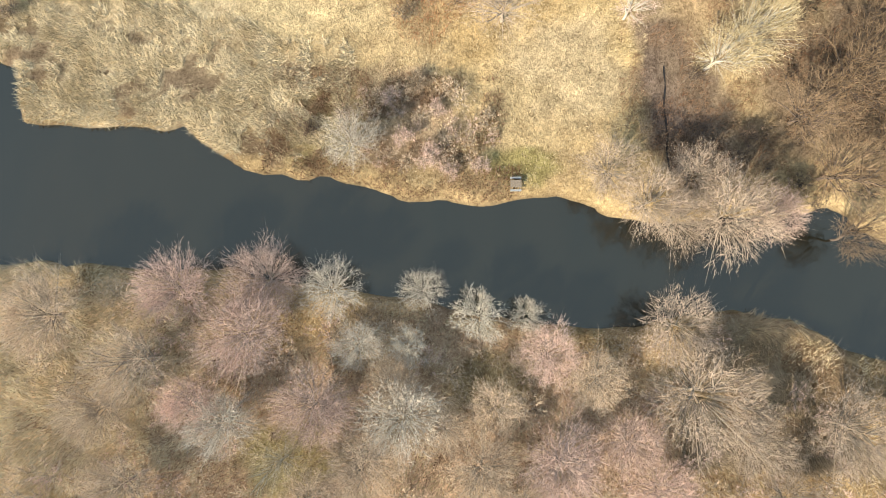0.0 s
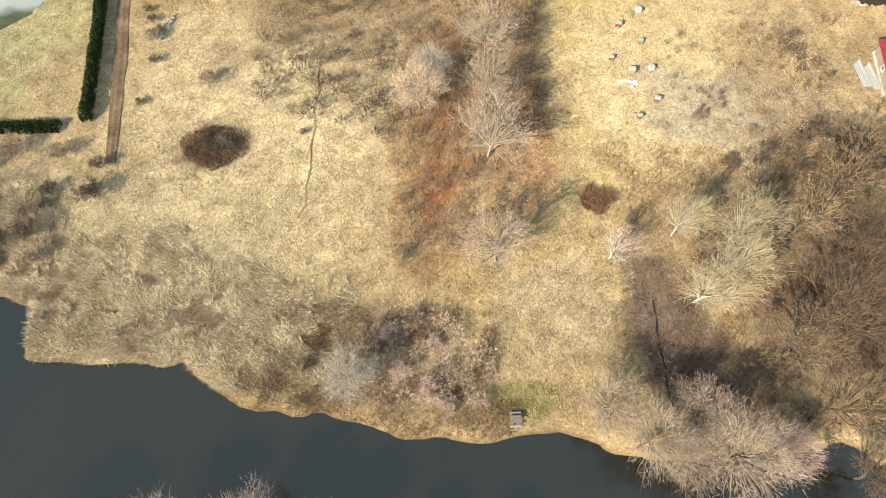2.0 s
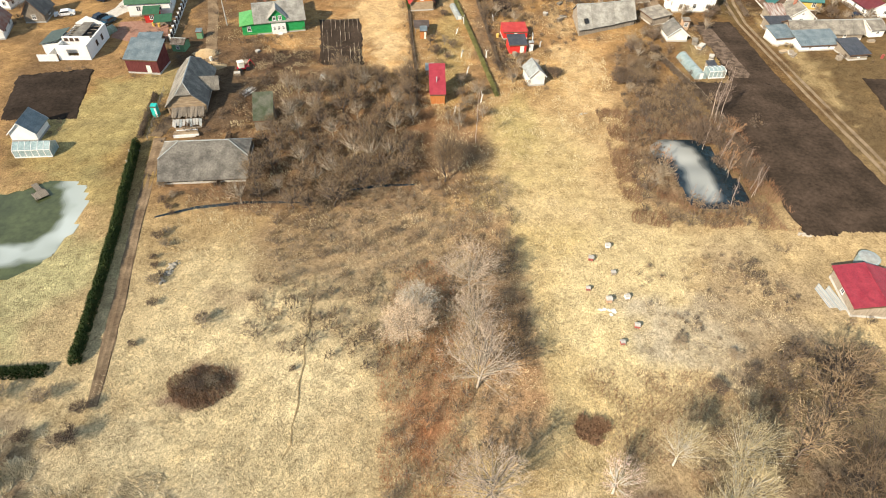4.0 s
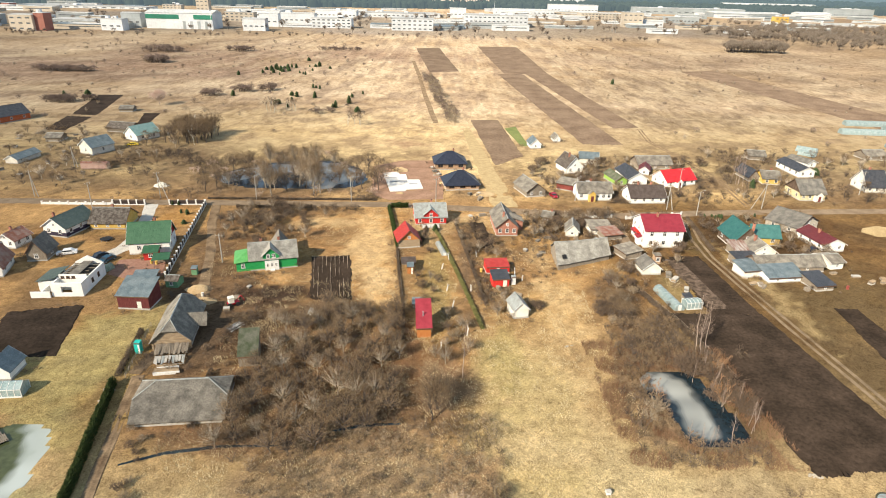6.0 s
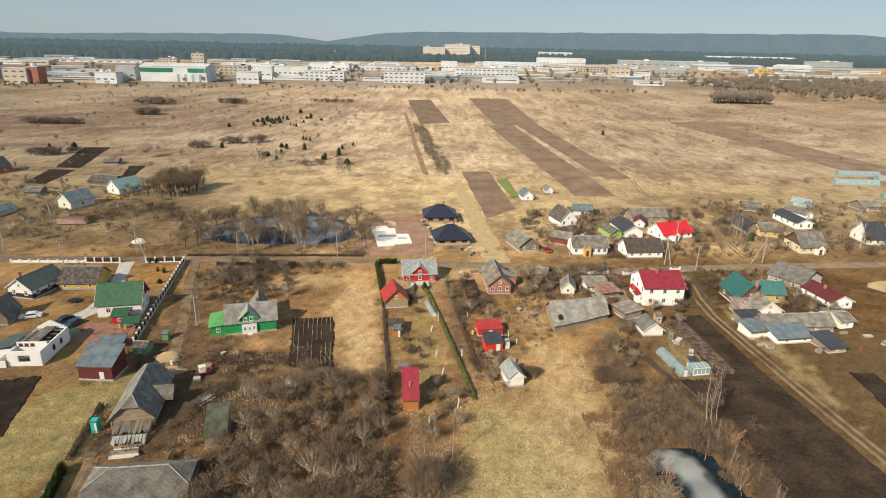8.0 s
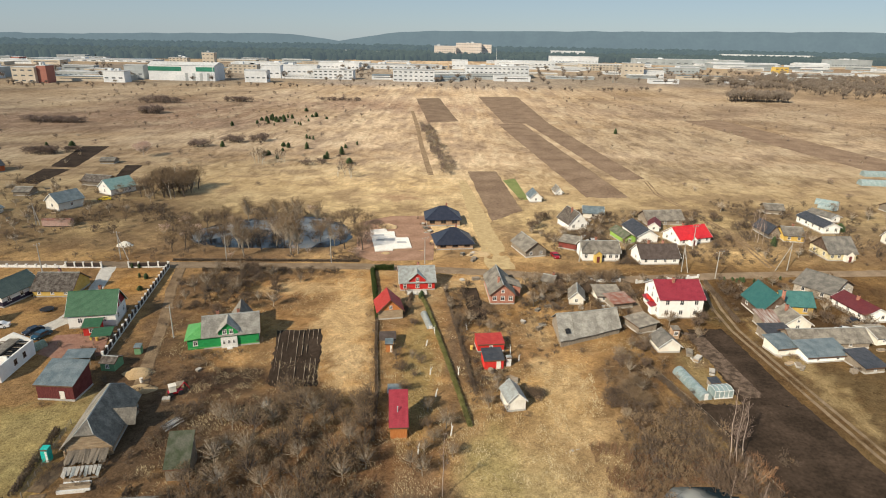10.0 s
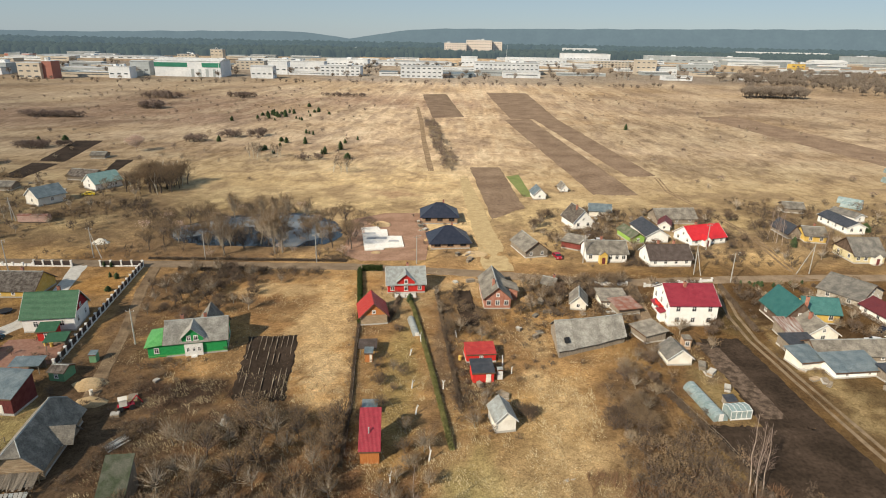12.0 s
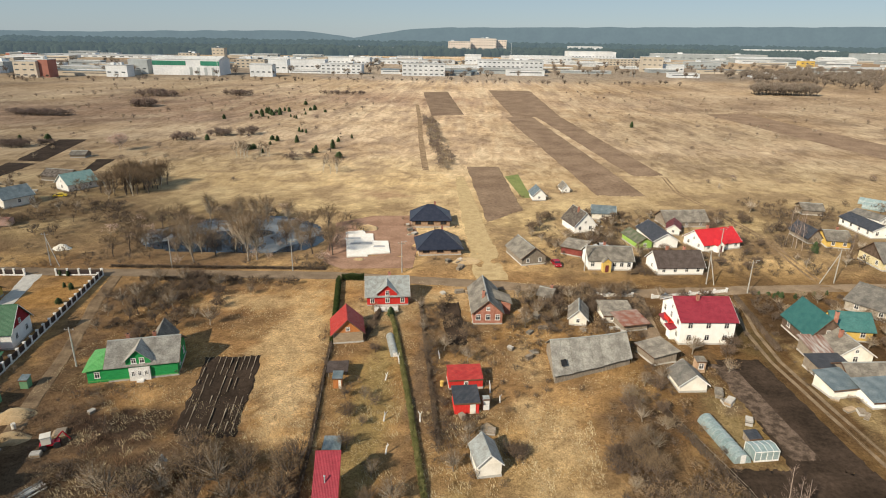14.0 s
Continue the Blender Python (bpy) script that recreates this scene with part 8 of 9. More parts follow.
# ---- conifers ----
def conifer_mesh(seed, tall, wide):
    rng = np.random.RandomState(seed)
    n = 420
    z = rng.rand(n) ** 0.85 * 0.92 * tall + tall * 0.06
    a = rng.uniform(0, 6.28, n)
    reach = wide * (1 - (z / tall) ** 2) ** 0.7 * rng.uniform(0.55, 1.1, n) + 0.08
    p = np.stack([np.cos(a) * reach * 0.15, np.sin(a) * reach * 0.15, z], 1)
    q = np.stack([np.cos(a) * reach, np.sin(a) * reach, z - reach * rng.uniform(-0.25, 0.3, n)], 1)
    return fast_mesh("trunk", *rods([(0, 0, -0.1)], [(0, 0, tall)], [tall * 0.022], [0.01]), BARKDARK), fast_mesh("crown", *spikes(p, q, np.full(n, wide * 0.11)), NEEDLES)


CONES = [conifer_mesh(1, 4.0, 2.0), conifer_mesh(2, 4.0, 1.5), conifer_mesh(3, 3.0, 2.1)]


def conifer(x, y, size, label="small dark green spruce"):
    wood, crown = tr.choice(CONES)
    root = thing("conifer", pose(x, y, 0, 0, 0, tr.uniform(0, 360)), label, "conifer", "young conifers")
    root.scale = (size / 5.5,) * 3
    part("trunk", wood, None, root)
    part("crown", crown, None, root)


for x, y, s in ((-122.7, 531, 6), (-118, 540, 5), (-126, 520, 6), (-54, 385, 7), (-46, 360, 6), (-77.5, 402, 6), (-101, 553, 6), (131.7, 486, 6), (-95, 381, 5), (-223, 386, 6), (-215, 397, 6), (-60, 372, 6)):
    conifer(x, y, s, "young dark green pine on the plain")
for k in range(34):
    conifer((-118 if k % 3 else -75) + tr.gauss(0, 1) * 16, (530 if k % 3 else 400) + tr.gauss(0, 1) * 26, tr.uniform(2.5, 6), "young dark green pine on the plain")
for x, y, s in ((-81.5, 195.5, 2.0), (-79.2, 194.5, 2.4), (-77.2, 186.5, 2.6), (-87, 202.8, 2.2), (-85, 202.6, 2.0), (-2.2, 184, 3.2), (116, 232, 5), (150, 250, 6), (163, 236, 6), (90, 199, 2.2), (93, 198.5, 2), (88, 198.6, 2.0)):
    conifer(x, y, s)
for x, y in ((85, 200), (87.5, 200.3), (90, 200.6), (96, 200.5), (99, 201), (102, 201.2)):
    conifer(x, y, 1.8)


# ---- hedges ----
def hedge(pts, wide, tall, label, dense=70, material=None):
    rng = np.random.RandomState(int(tall * 100))
    P, Q = [], []
    for k in range(len(pts) - 1):
        a, b = np.array(pts[k], float), np.array(pts[k + 1], float)
        ln = np.linalg.norm(b - a)
        n = int(ln * dense * 2)
        t = rng.rand(n)
        nrm = np.array([-(b - a)[1], (b - a)[0]]) / ln
        off = rng.uniform(-1, 1, n)
        z = tall * rng.rand(n) ** 0.6 * np.sqrt(1 - 0.75 * off ** 2)
        base = a + (b - a) * t[:, None] + nrm * (off * wide / 2)[:, None]
        z *= 0.85 + 0.3 * vnoise(base[:, 0], base[:, 1], 1.4, 8)
        P.append(np.concatenate([base, np.maximum(z - 0.25, 0)[:, None]], 1))
        out = np.concatenate([nrm[None] * off[:, None] * 0.22 + rng.normal(size=(n, 2)) * 0.1, np.full((n, 1), 0.34)], 1)
        Q.append(P[-1] + out * rng.uniform(0.7, 1.3, (n, 1)))
    v = slivers(np.concatenate(P), np.concatenate(Q), np.full(sum(len(p) for p in P), 0.085), rng)
    tagged(new("hedge", fast_mesh("hedge", *v, material or THUJA)), label, "hedge", kind="stuff")


hedge([(-49.9, 59), (-51.6, 68.8), (-54.6, 83.8), (-60.2, 108)], 1.15, 2.0, "long clipped dark green thuja hedge", 150)
hedge([(-66, 56.8), (-60.9, 57.1), (-53, 57.9)], 1.5, 1.3, "low green hedge at the garden's end", 110)
hedge([(-2.6, 186), (-1.0, 179.5), (3.6, 154.7), (8.0, 128.4)], 0.6, 0.95, "thin olive green hedge between two gardens", 80, HEDGEOLD)
hedge([(-17.2, 203.5), (-15.2, 190), (-12.4, 171)], 1.0, 1.5, "narrow green hedge along the garden", 110)
hedge([(-16.6, 204.2), (-11, 204.4)], 1.2, 1.7, "clipped green hedge along the road", 150)
# first strip of twigs stands for the fence's dark line and shadow
for line, w, h in (([(-13.4, 178), (-11.6, 158), (-9.6, 139), (-8.8, 124)], 0.4, 0.71), ([(46, 152), (51, 132), (54, 112)], 0.9, 1.22), ([(4.0, 190), (9.5, 140)], 0.5, 0.83), ([(-78, 209.5), (-22, 211)], 1.2, 0.8),
                   ([(-66, 201), (-42, 202.5)], 1.0, 1.35), ([(78.5, 198), (76, 172)], 1.0, 1.26), ([(104, 200), (108, 172)], 0.8, 1.17), ([(-63, 126), (-60.5, 110)], 0.8, 1.28), ([(28, 196), (33, 178)], 0.7, 1.09),
                   ([(-42, 96), (-44, 112)], 1.0, 1.31)):
    hedge(line, w, h, "bare brown twig strip along a plot's edge", 42, TWIGDARK)
hedge([(-4.8, 187), (-6.5, 172)], 0.8, 1.0, "low dark shrub row beside the red house", 60, TWIGBROWN)


# ---- grass, reeds and weeds ----
def sward(name, count, keep, long_, wide, lean, material, label, seed, x0, x1, y0, y1, comb=0.0):
    """Many dead blades over a stretch of ground."""
    rng = np.random.RandomState(seed)
    x, y = rng.uniform(x0, x1, count), rng.uniform(y0, y1, count)
    ok = keep(x, y) & (edge_dist(x, y) < -0.15)
    x, y = x[ok], y[ok]
    n = len(x)
    z = height(x, y)
    a = rng.uniform(0, 6.28, n) * (1 - comb) + (vnoise(x, y, 4.0, seed + 1) * 9.0) * comb
    ln = long_ * rng.uniform(0.5, 1.3, n)
    lay = lean * rng.uniform(0.5, 1.2, n)
    p = np.stack([x, y, z - 0.03], 1)
    q = p + np.stack([np.cos(a) * lay, np.sin(a) * lay, np.sqrt(np.maximum(0.05, 1 - np.minimum(lay, 0.97) ** 2))], 1) * ln[:, None]
    tagged(new(name, fast_mesh(name, *slivers(p, q, wide * rng.uniform(0.6, 1.4, n), rng, 2.5), material)), label, "grass", kind="stuff")


def clump(x, y, size, seed, level):
    return vnoise(x, y, size, seed) > level


sward("reed_bed", 150000, lambda x, y: (y < np.interp(x, NORTH_X, NORTH_Y) + 12 + 5 * vnoise(x, y, 5, 3)) & (tussocks(x, y) > 0.45), 0.8, 0.036, 0.86, REED, "pale lodged reeds on the river bank", 1, -72, -13, 26, 50, 0.4)
sward("dead_grass", 88400, lambda x, y: clump(x, y, 1.7, 42, 0.42) & ((x < 19) | (y > 52)), 0.55, 0.020, 0.75, STRAW, "flattened straw-coloured meadow grass", 2, -46, 48, 24, 80, 0.5)
sward("dead_grass", 67600, lambda x, y: clump(x, y, 1.9, 43, 0.45), 0.6, 0.026, 0.75, STRAW, "flattened straw-coloured meadow grass", 3, -46, 34, 80, 150, 0.5)
sward("dead_grass", 78000, lambda x, y: (y < np.interp(x, SOUTH_X, SOUTH_Y)) & clump(x, y, 2.3, 44, 0.40), 0.9, 0.024, 0.8, STRAW, "tangled dead grass on the south bank", 4, -60, 58, -24, 16, 0.6)
sward("reed_bed", 32000, lambda x, y: (y < np.interp(x, SOUTH_X, SOUTH_Y)) & (vnoise(x, y, 4, 9) > 0.3), 1.5, 0.03, 0.85, DULLREED, "long lodged reeds on the south bank", 5, 24, 48, -4, 13, 0.8)
sward("reed_bed", 28000, lambda x, y: (y < np.interp(x, SOUTH_X, SOUTH_Y)) & (vnoise(x, y, 3, 10) > 0.35), 1.3, 0.03, 0.8, REED, "long lodged reeds on the south bank", 6, -60, -28, -16, 13, 0.7)
sward("reed_bed", 24000, lambda x, y: clump(x, y, 1.6, 55, 0.45), 0.8, 0.034, 0.8, REED, "pale lodged grass clumps on the south bank", 15, -62, -26, -18, 6, 0.7)
sward("fallen_brash", 26000, lambda x, y: (y < np.interp(x, SOUTH_X, SOUTH_Y)) & clump(x, y, 2.0, 57, 0.42), 1.5, 0.022, 0.85, TWIGBUFF, "pale fallen twigs and brash under the bank trees", 17, -50, 46, -20, 14, 0.3)
sward("weeds", 27200, lambda x, y: ((x + 5) / 6) ** 2 + ((y - 60) / 20) ** 2 < 0.5 + vnoise(x, y, 4, 12), 0.8, 0.02, 0.5, REDWEED, "rust red dead weeds under the trees", 7, -14, 8, 36, 86)
sward("weeds", 25500, lambda x, y: clump(x, y, 3, 45, 0.5), 0.8, 0.022, 0.6, LEAFLITTER, "brown dead weeds and bramble", 8, 16, 52, 25, 60)
sward("weeds", 37400, lambda x, y: (y < np.interp(x, SOUTH_X, SOUTH_Y) + 0.5) & clump(x, y, 3, 46, 0.5), 0.9, 0.022, 0.6, LEAFLITTER, "brown bramble under the south bank trees", 9, -45, 40, -20, 14)
sward("weeds", 23800, lambda x, y: clump(x, y, 3, 47, 0.5), 0.9, 0.024, 0.6, LEAFLITTER, "brown dead weeds in the orchard", 10, -46, -6, 90, 140)
sward("weeds", 15300, lambda x, y: clump(x, y, 2.5, 48, 0.45), 0.9, 0.022, 0.6, LEAFLITTER, "brown weeds along the bank", 11, -22, 6, 22, 36)
sward("leaf_pile", 5200, lambda x, y: (x - 15.1) ** 2 + ((y - 51.4) / 0.85) ** 2 < 0.8 + 7.0 * vnoise(x, y, 1.1, 5), 0.9, 0.05, 0.6, LEAFLITTER, "spiky pile of raked brown leaves and brash", 21, 12.5, 17.7, 49, 54)
sward("weeds", 5000, lambda x, y: ((x + 33) / 4.2) ** 2 + ((y - 56.2) / 3.2) ** 2 < 0.6 + 0.6 * vnoise(x, y, 1.2, 7), 0.8, 0.03, 0.5, LEAFLITTER, "round patch of brown bramble in the meadow", 16, -38, -28, 52, 60)
sward("dead_grass", 57200, lambda x, y: clump(x, y, 3.0, 49, 0.5), 0.35, 0.024, 0.8, STRAW, "straw-coloured tussocks in the village plots", 12, -60, 60, 150, 205)


# ---- fences and poles ----
def white_fence(pts, step, label):
    low = label.startswith("low")
    top = 1.0 if low else 1.75
    root = thing("fence", pose(0, 0, 0), label, "fence")
    post = Geo().box(-0.2, -0.2, 0, 0.2, 0.2, top).box(-0.26, -0.26, top, 0.26, 0.26, top + 0.11).mesh("post", FRAMEWHITE)
    for k in range(len(pts) - 1):
        a, b = Vector(pts[k]), Vector(pts[k + 1])
        n = max(1, round((b - a).length / step))
        ang = math.degrees(math.atan2((b - a).y, (b - a).x))
        w = (b - a).length / n
        panel = Geo().box(0.2, -0.04, 0.35, w - 0.2, 0.04, top - 0.2).mesh("panel", FRAMEWHITE if low else DARKPANEL)
        base = Geo().box(0.2, -0.12, 0, w - 0.2, 0.12, 0.35).mesh("base", FRAMEWHITE)
        for i in range(n):
            p = a.lerp(b, i / n)
            for me in (post, panel, base):
                ob = part(me.name.split(".")[0], me, None, root)
                ob.matrix_local = pose(p.x, p.y, 0, 0, 0, ang)
        ob = part("post", post, None, root)
        ob.matrix_local = pose(b.x, b.y, 0, 0, 0, ang)


white_fence([(-128, 201.5), (-106, 202)], 2.6, "low fence with white posts along the road")
white_fence([(-105.7, 202), (-95.7, 202.3)], 2.5, "white masonry fence with dark panels")
white_fence([(-88, 202.8), (-76.9, 203.6)], 2.5, "white masonry fence with dark panels beside the driveway")
white_fence([(-76.6, 203.3), (-68, 150.3)], 2.5, "long fence of white posts and dark panels")
white_fence([(45.7, 197.2), (54, 197.6)], 2.8, "low white fence along the road")
white_fence([(58.5, 196.8), (78, 201.6)], 3.2, "low white fence before the two-storey house")


def board_fence(pts, label, tall=0.9, step=2.4, material=None):
    root = thing("fence", pose(0, 0, 0), label, "fence")
    for k in range(len(pts) - 1):
        a, b = Vector((*pts[k], 0)), Vector((*pts[k + 1], 0))
        n = max(1, round((b - a).length / step))
        for i in range(n + 1):
            p = a.lerp(b, i / n)
            part("post", Geo().box(p.x - 0.05, p.y - 0.05, 0, p.x + 0.05, p.y + 0.05, tall + 0.15), OLDWOOD, root)
        part("rail", Geo().tube((a.x, a.y, tall * 0.45), (b.x, b.y, tall * 0.45), 0.03, 0.03, 4), material or OLDWOOD, root)
        part("rail", Geo().tube((a.x, a.y, tall), (b.x, b.y, tall), 0.03, 0.03, 4), material or OLDWOOD, root)


board_fence([(-13.2, 178), (-11.4, 158), (-9.4, 139), (-8.6, 127)], "dark weathered garden fence", 0.9, 2.2, BARKDARK)
board_fence([(47, 150), (52, 132), (55, 112)], "old wooden garden fence", 0.8)
board_fence([(-62, 128), (-59, 110)], "old wooden fence beside the lane", 0.8)


def utility_pole(x, y, tall, strut=0.0, lamp=False, label="pale concrete utility pole beside the road"):
    root = thing("utility_pole", pose(x, y, 0), label, "pole", "utility poles")
    part("pole", Geo().tube((0, 0, -0.3), (0, 0, tall), 0.16, 0.10, 6), CONCRETE, root)
    part("crossarm", Geo().box(-0.9, -0.05, tall - 0.6, 0.9, 0.05, tall - 0.48), OLDWOOD, root)
    for s in (-0.8, 0, 0.8):
        part("insulator", Geo().tube((s, 0, tall - 0.48), (s, 0, tall - 0.28), 0.05, 0.04, 6), FRAMEWHITE, root)
    if strut:
        part("strut", Geo().tube((strut, -0.5, -0.2), (0, 0, tall - 1.2), 0.13, 0.09, 6), CONCRETE, root)
    if lamp:
        part("lamp_arm", Geo().tube((0, 0, tall - 0.1), (0.9, -0.3, tall + 0.2), 0.03, 0.03, 4), CONCRETE, root)
        part("lamp_head", Geo().box(0.8, -0.4, tall + 0.12, 1.25, -0.2, tall + 0.24), HALLGREY, root)


for x, y, h, s in ((-57.4, 160.1, 8, 0), (-30.3, 209.5, 8.5, 0), (-61.9, 209.6, 8.5, 0), (-93.7, 209.5, 9, 2.6), (-134.8, 209, 9, 1.6), (-2.0, 209.9, 8.5, 0), (82.9, 201.2, 8.5, 0), (108.2, 208.9, 9.5, -4),
                   (86.7, 227.5, 8.5, 0), (45.9, 214, 8.5, 0), (75, 206.5, 9, 1.8), (152.7, 226, 9, 0), (-110.5, 198.5, 8.5, 0), (-140, 243, 8, 1.6), (180, 212.6, 9, 0)):
    utility_pole(x, y, h, s, h == 8.5)


def pylon(x, y, tall):
    root = thing("pylon", pose(x, y, 0), "far lattice power pylon before the works", "pylon")
    g = Geo()
    for sx in (-1, 1):
        for sy in (-1, 1):
            g.tube((sx * 3, sy * 3, 0), (sx * 0.4, sy * 0.4, tall), 0.2, 0.12, 4)
    part("mast", g, HALLGREY, root)
    for f in (0.2, 0.4, 0.6, 0.8):
        w = 3 * (1 - f) + 0.4 * f
        part("brace", Geo().tube((-w, -w, tall * f), (w * 0.8, -w * 0.8, tall * (f + 0.15)), 0.1, 0.1, 4).tube((w, -w, tall * f), (-w * 0.8, -w * 0.8, tall * (f + 0.15)), 0.1, 0.1, 4), HALLGREY, root)
    part("crossarm", Geo().box(-6, -0.2, tall * 0.85, 6, 0.2, tall * 0.85 + 0.4), HALLGREY, root)


pylon(285, 1050, 30)
for x, y, h in ((-310, 905, 26), (150, 1700, 40), (640, 1250, 22)):
    mast = thing("mast", pose(x, y, 0), "thin pale lighting mast among the works", "mast")
    part("pole", Geo().tube((0, 0, 0), (0, 0, h), 0.45, 0.25, 5), HALLWHITE, mast)
    part("lamp_head", Geo().box(-1.2, -0.4, h, 1.2, 0.4, h + 0.6), HALLGREY, mast)


# ---- small things ----
def beehive(x, y, s, rot, lid):
    root = thing("beehive", pose(x, y, 0.02, 0, 0, rot), "small wooden beehive in the dry meadow", "beehive", "beehives")
    for px in (-0.3, 0.3):
        for py in (-0.3, 0.3):
            part("leg", Geo().box(px * s - 0.04, py * s - 0.04, -0.1, px * s + 0.04, py * s + 0.04, 0.25), OLDWOOD, root)
    part("body", Geo().box(-0.42 * s, -0.42 * s, 0.25, 0.42 * s, 0.42 * s, 0.95 * s), lid, root)
    part("lid", Geo().prism([(-0.5 * s, -0.5 * s, 0.95 * s), (-0.5 * s, 0, 1.12 * s), (-0.5 * s, 0.5 * s, 0.95 * s)], (s, 0, 0)), CONCRETE, root, "pale tin lid")
    part("landing_board", Geo().box(-0.2 * s, -0.6 * s, 0.28, 0.2 * s, -0.42 * s, 0.31), OLDWOOD, root)


for x, y, s, r, c in ((21.6, 64.2, 0.85, 5, RUSTWALL), (24.2, 67.1, 0.95, -8, RUSTWALL), (21.1, 71.7, 1.15, 3, TANBRICK), (23.9, 72.4, 0.95, 12, CREAM), (18.5, 73.9, 0.85, -4, RUSTWALL), (22.8, 77.2, 0.9, 6, OLDWOOD),
                      (19.9, 80.1, 1.05, -10, RUSTWALL), (23.0, 83.0, 1.0, 4, CREAM)):
    beehive(x, y, s * 0.8, r, c)
rr = random.Random(3)
for k in range(9):
    slab_piece = Geo().prism([(rr.uniform(-0.4, -0.2), -0.2, 0), (0.3, rr.uniform(-0.3, -0.1), 0), (rr.uniform(0.2, 0.4), 0.25, 0), (-0.2, rr.uniform(0.1, 0.3), 0)], (0, 0, 0.06))
    ob = new("board_scrap", slab_piece.mesh("board_scrap", FRAMEWHITE))
    ob.matrix_world = pose(20.9 + rr.uniform(-0.8, 0.8) - (1.4 if k > 6 else 0), 69.9 + rr.uniform(-0.7, 0.7) + (0.9 if k > 6 else 0), 0.08, rr.uniform(-8, 8), rr.uniform(-8, 8), rr.uniform(0, 360))
    tagged(ob, "white-painted board scrap lying in the grass", "scrap", "board scraps")

bench = thing("picnic_table", pose(5.3, 24.4, 0, 0, 0, 4), "weathered grey picnic table on the river bank", "table")
for k in range(5):
    part("board", Geo().box(-0.75, -0.5 + k * 0.2, 0.72, 0.75, -0.32 + k * 0.2, 0.76), OLDWOOD, bench)
for s in (-1, 1):
    part("bench_board", Geo().box(-0.75, s * 0.85 - 0.14, 0.42, 0.75, s * 0.85 + 0.14, 0.46), HALLGREY, bench)
    part("leg", Geo().box(s * 0.55 - 0.05, -0.9, -0.2, s * 0.55 + 0.05, -0.8, 0.42).box(s * 0.55 - 0.05, 0.8, -0.2, s * 0.55 + 0.05, 0.9, 0.42).box(s * 0.55 - 0.05, -0.9, 0.34, s * 0.55 + 0.05, 0.9, 0.42).box(s * 0.55 - 0.05, -0.05, -0.1, s * 0.55 + 0.05, 0.05, 0.72), OLDWOOD, bench)

bench.scale = (0.8, 0.8, 0.9)

jetty = thing("jetty", pose(-71.2, 93.3, -0.1, 0, 0, -43), "grey plank jetty with a square platform in the pond", "jetty")
for k in range(9):
    part("plank", Geo().box(-1.3, -1.3 + k * 0.29, -0.02, 1.3, -1.04 + k * 0.29, 0.04), OLDWOOD, jetty)
for k in range(10):
    part("plank", Geo().box(-1.4 - 0.3 * k - 0.26, -0.2, -0.02, -1.4 - 0.3 * k, 0.9, 0.04), OLDWOOD, jetty)
jetty.scale = (0.85, 0.85, 1.0)
for sx in (-1.15, 1.15):
    for sy in (-1.1, 1.1):
        part("pile", Geo().tube((sx, sy, -1.2), (sx, sy, 0.25), 0.08, 0.07, 6), BARKDARK, jetty)

for pts, w, lab in (([(21.0, 38.6), (21.25, 36.2), (21.15, 34.0), (21.7, 31.0), (21.65, 29.0), (22.0, 27.0)], 0.24, "narrow black drainage ditch in the weeds"), ([(-50, 88), (-44, 90.6), (-36, 92.2), (-27, 92.5)], 0.7, "dark wet ditch in the meadow"),
                    ([(-19, 96), (-14, 97.5), (-8, 98)], 0.9, "dark wet ditch beside the orchard")):
    ribbon("ditch", pts, [w * 0.5] + [w] * (len(pts) - 2) + [w * 0.4], BLACK if w < 0.5 else PONDBLUE, lab, "ditch", 0.10)


def car(x, y, ang, paint, label, long_=4.2):
    root = thing("car", pose(x, y, 0.09, 0, 0, ang), label, "car")
    L = long_
    side = [(-L / 2, 0, 0.28), (-L / 2, 0, 0.78), (-L * 0.28, 0, 0.92), (-L * 0.16, 0, 1.40), (L * 0.22, 0, 1.42), (L * 0.38, 0, 0.98), (L / 2, 0, 0.88), (L / 2, 0, 0.28)]
    part("body", Geo().prism([(a, -0.85, c) for a, b, c in side], (0, 1.7, 0)), paint, root)
    part("side_window", Geo().prism([(-L * 0.24, -0.87, 0.95), (-L * 0.15, -0.87, 1.32), (L * 0.20, -0.87, 1.34), (L * 0.32, -0.87, 0.98)], (0, 1.74, 0)), GLASS, root)
    part("windscreen", Geo().prism([(-L * 0.277, -0.75, 0.95), (-L * 0.172, -0.75, 1.37), (-L * 0.178, -0.75, 1.38), (-L * 0.285, -0.75, 0.95)], (0, 1.5, 0)), GLASS, root)
    for wx in (-L * 0.31, L * 0.31):
        for wy in (-0.88, 0.70):
            wheel = part("wheel", Geo().tube((wx, wy, 0.3), (wx, wy + 0.18, 0.3), 0.31, 0.31, 12), BLACK, root)
            part("rim", Geo().tube((wx, wy - 0.01 if wy < 0 else wy + 0.18, 0.3), (wx, wy + 0.005 if wy < 0 else wy + 0.195, 0.3), 0.18, 0.18, 8), HALLGREY, wheel)
    for sy in (-0.62, 0.62):
        part("headlight", Geo().box(-L / 2 - 0.02, sy - 0.15, 0.6, -L / 2 + 0.02, sy + 0.15, 0.74), FRAMEWHITE, root)
        part("tail_light", Geo().box(L / 2 - 0.02, sy - 0.12, 0.62, L / 2 + 0.02, sy + 0.12, 0.8), CARRED, root)


car(-89.6, 161.5, 60, CARDARK, "dark blue car parked on the concrete drive")
car(-86.6, 159.6, 70, CARBLUE, "blue car parked beside the terrace")
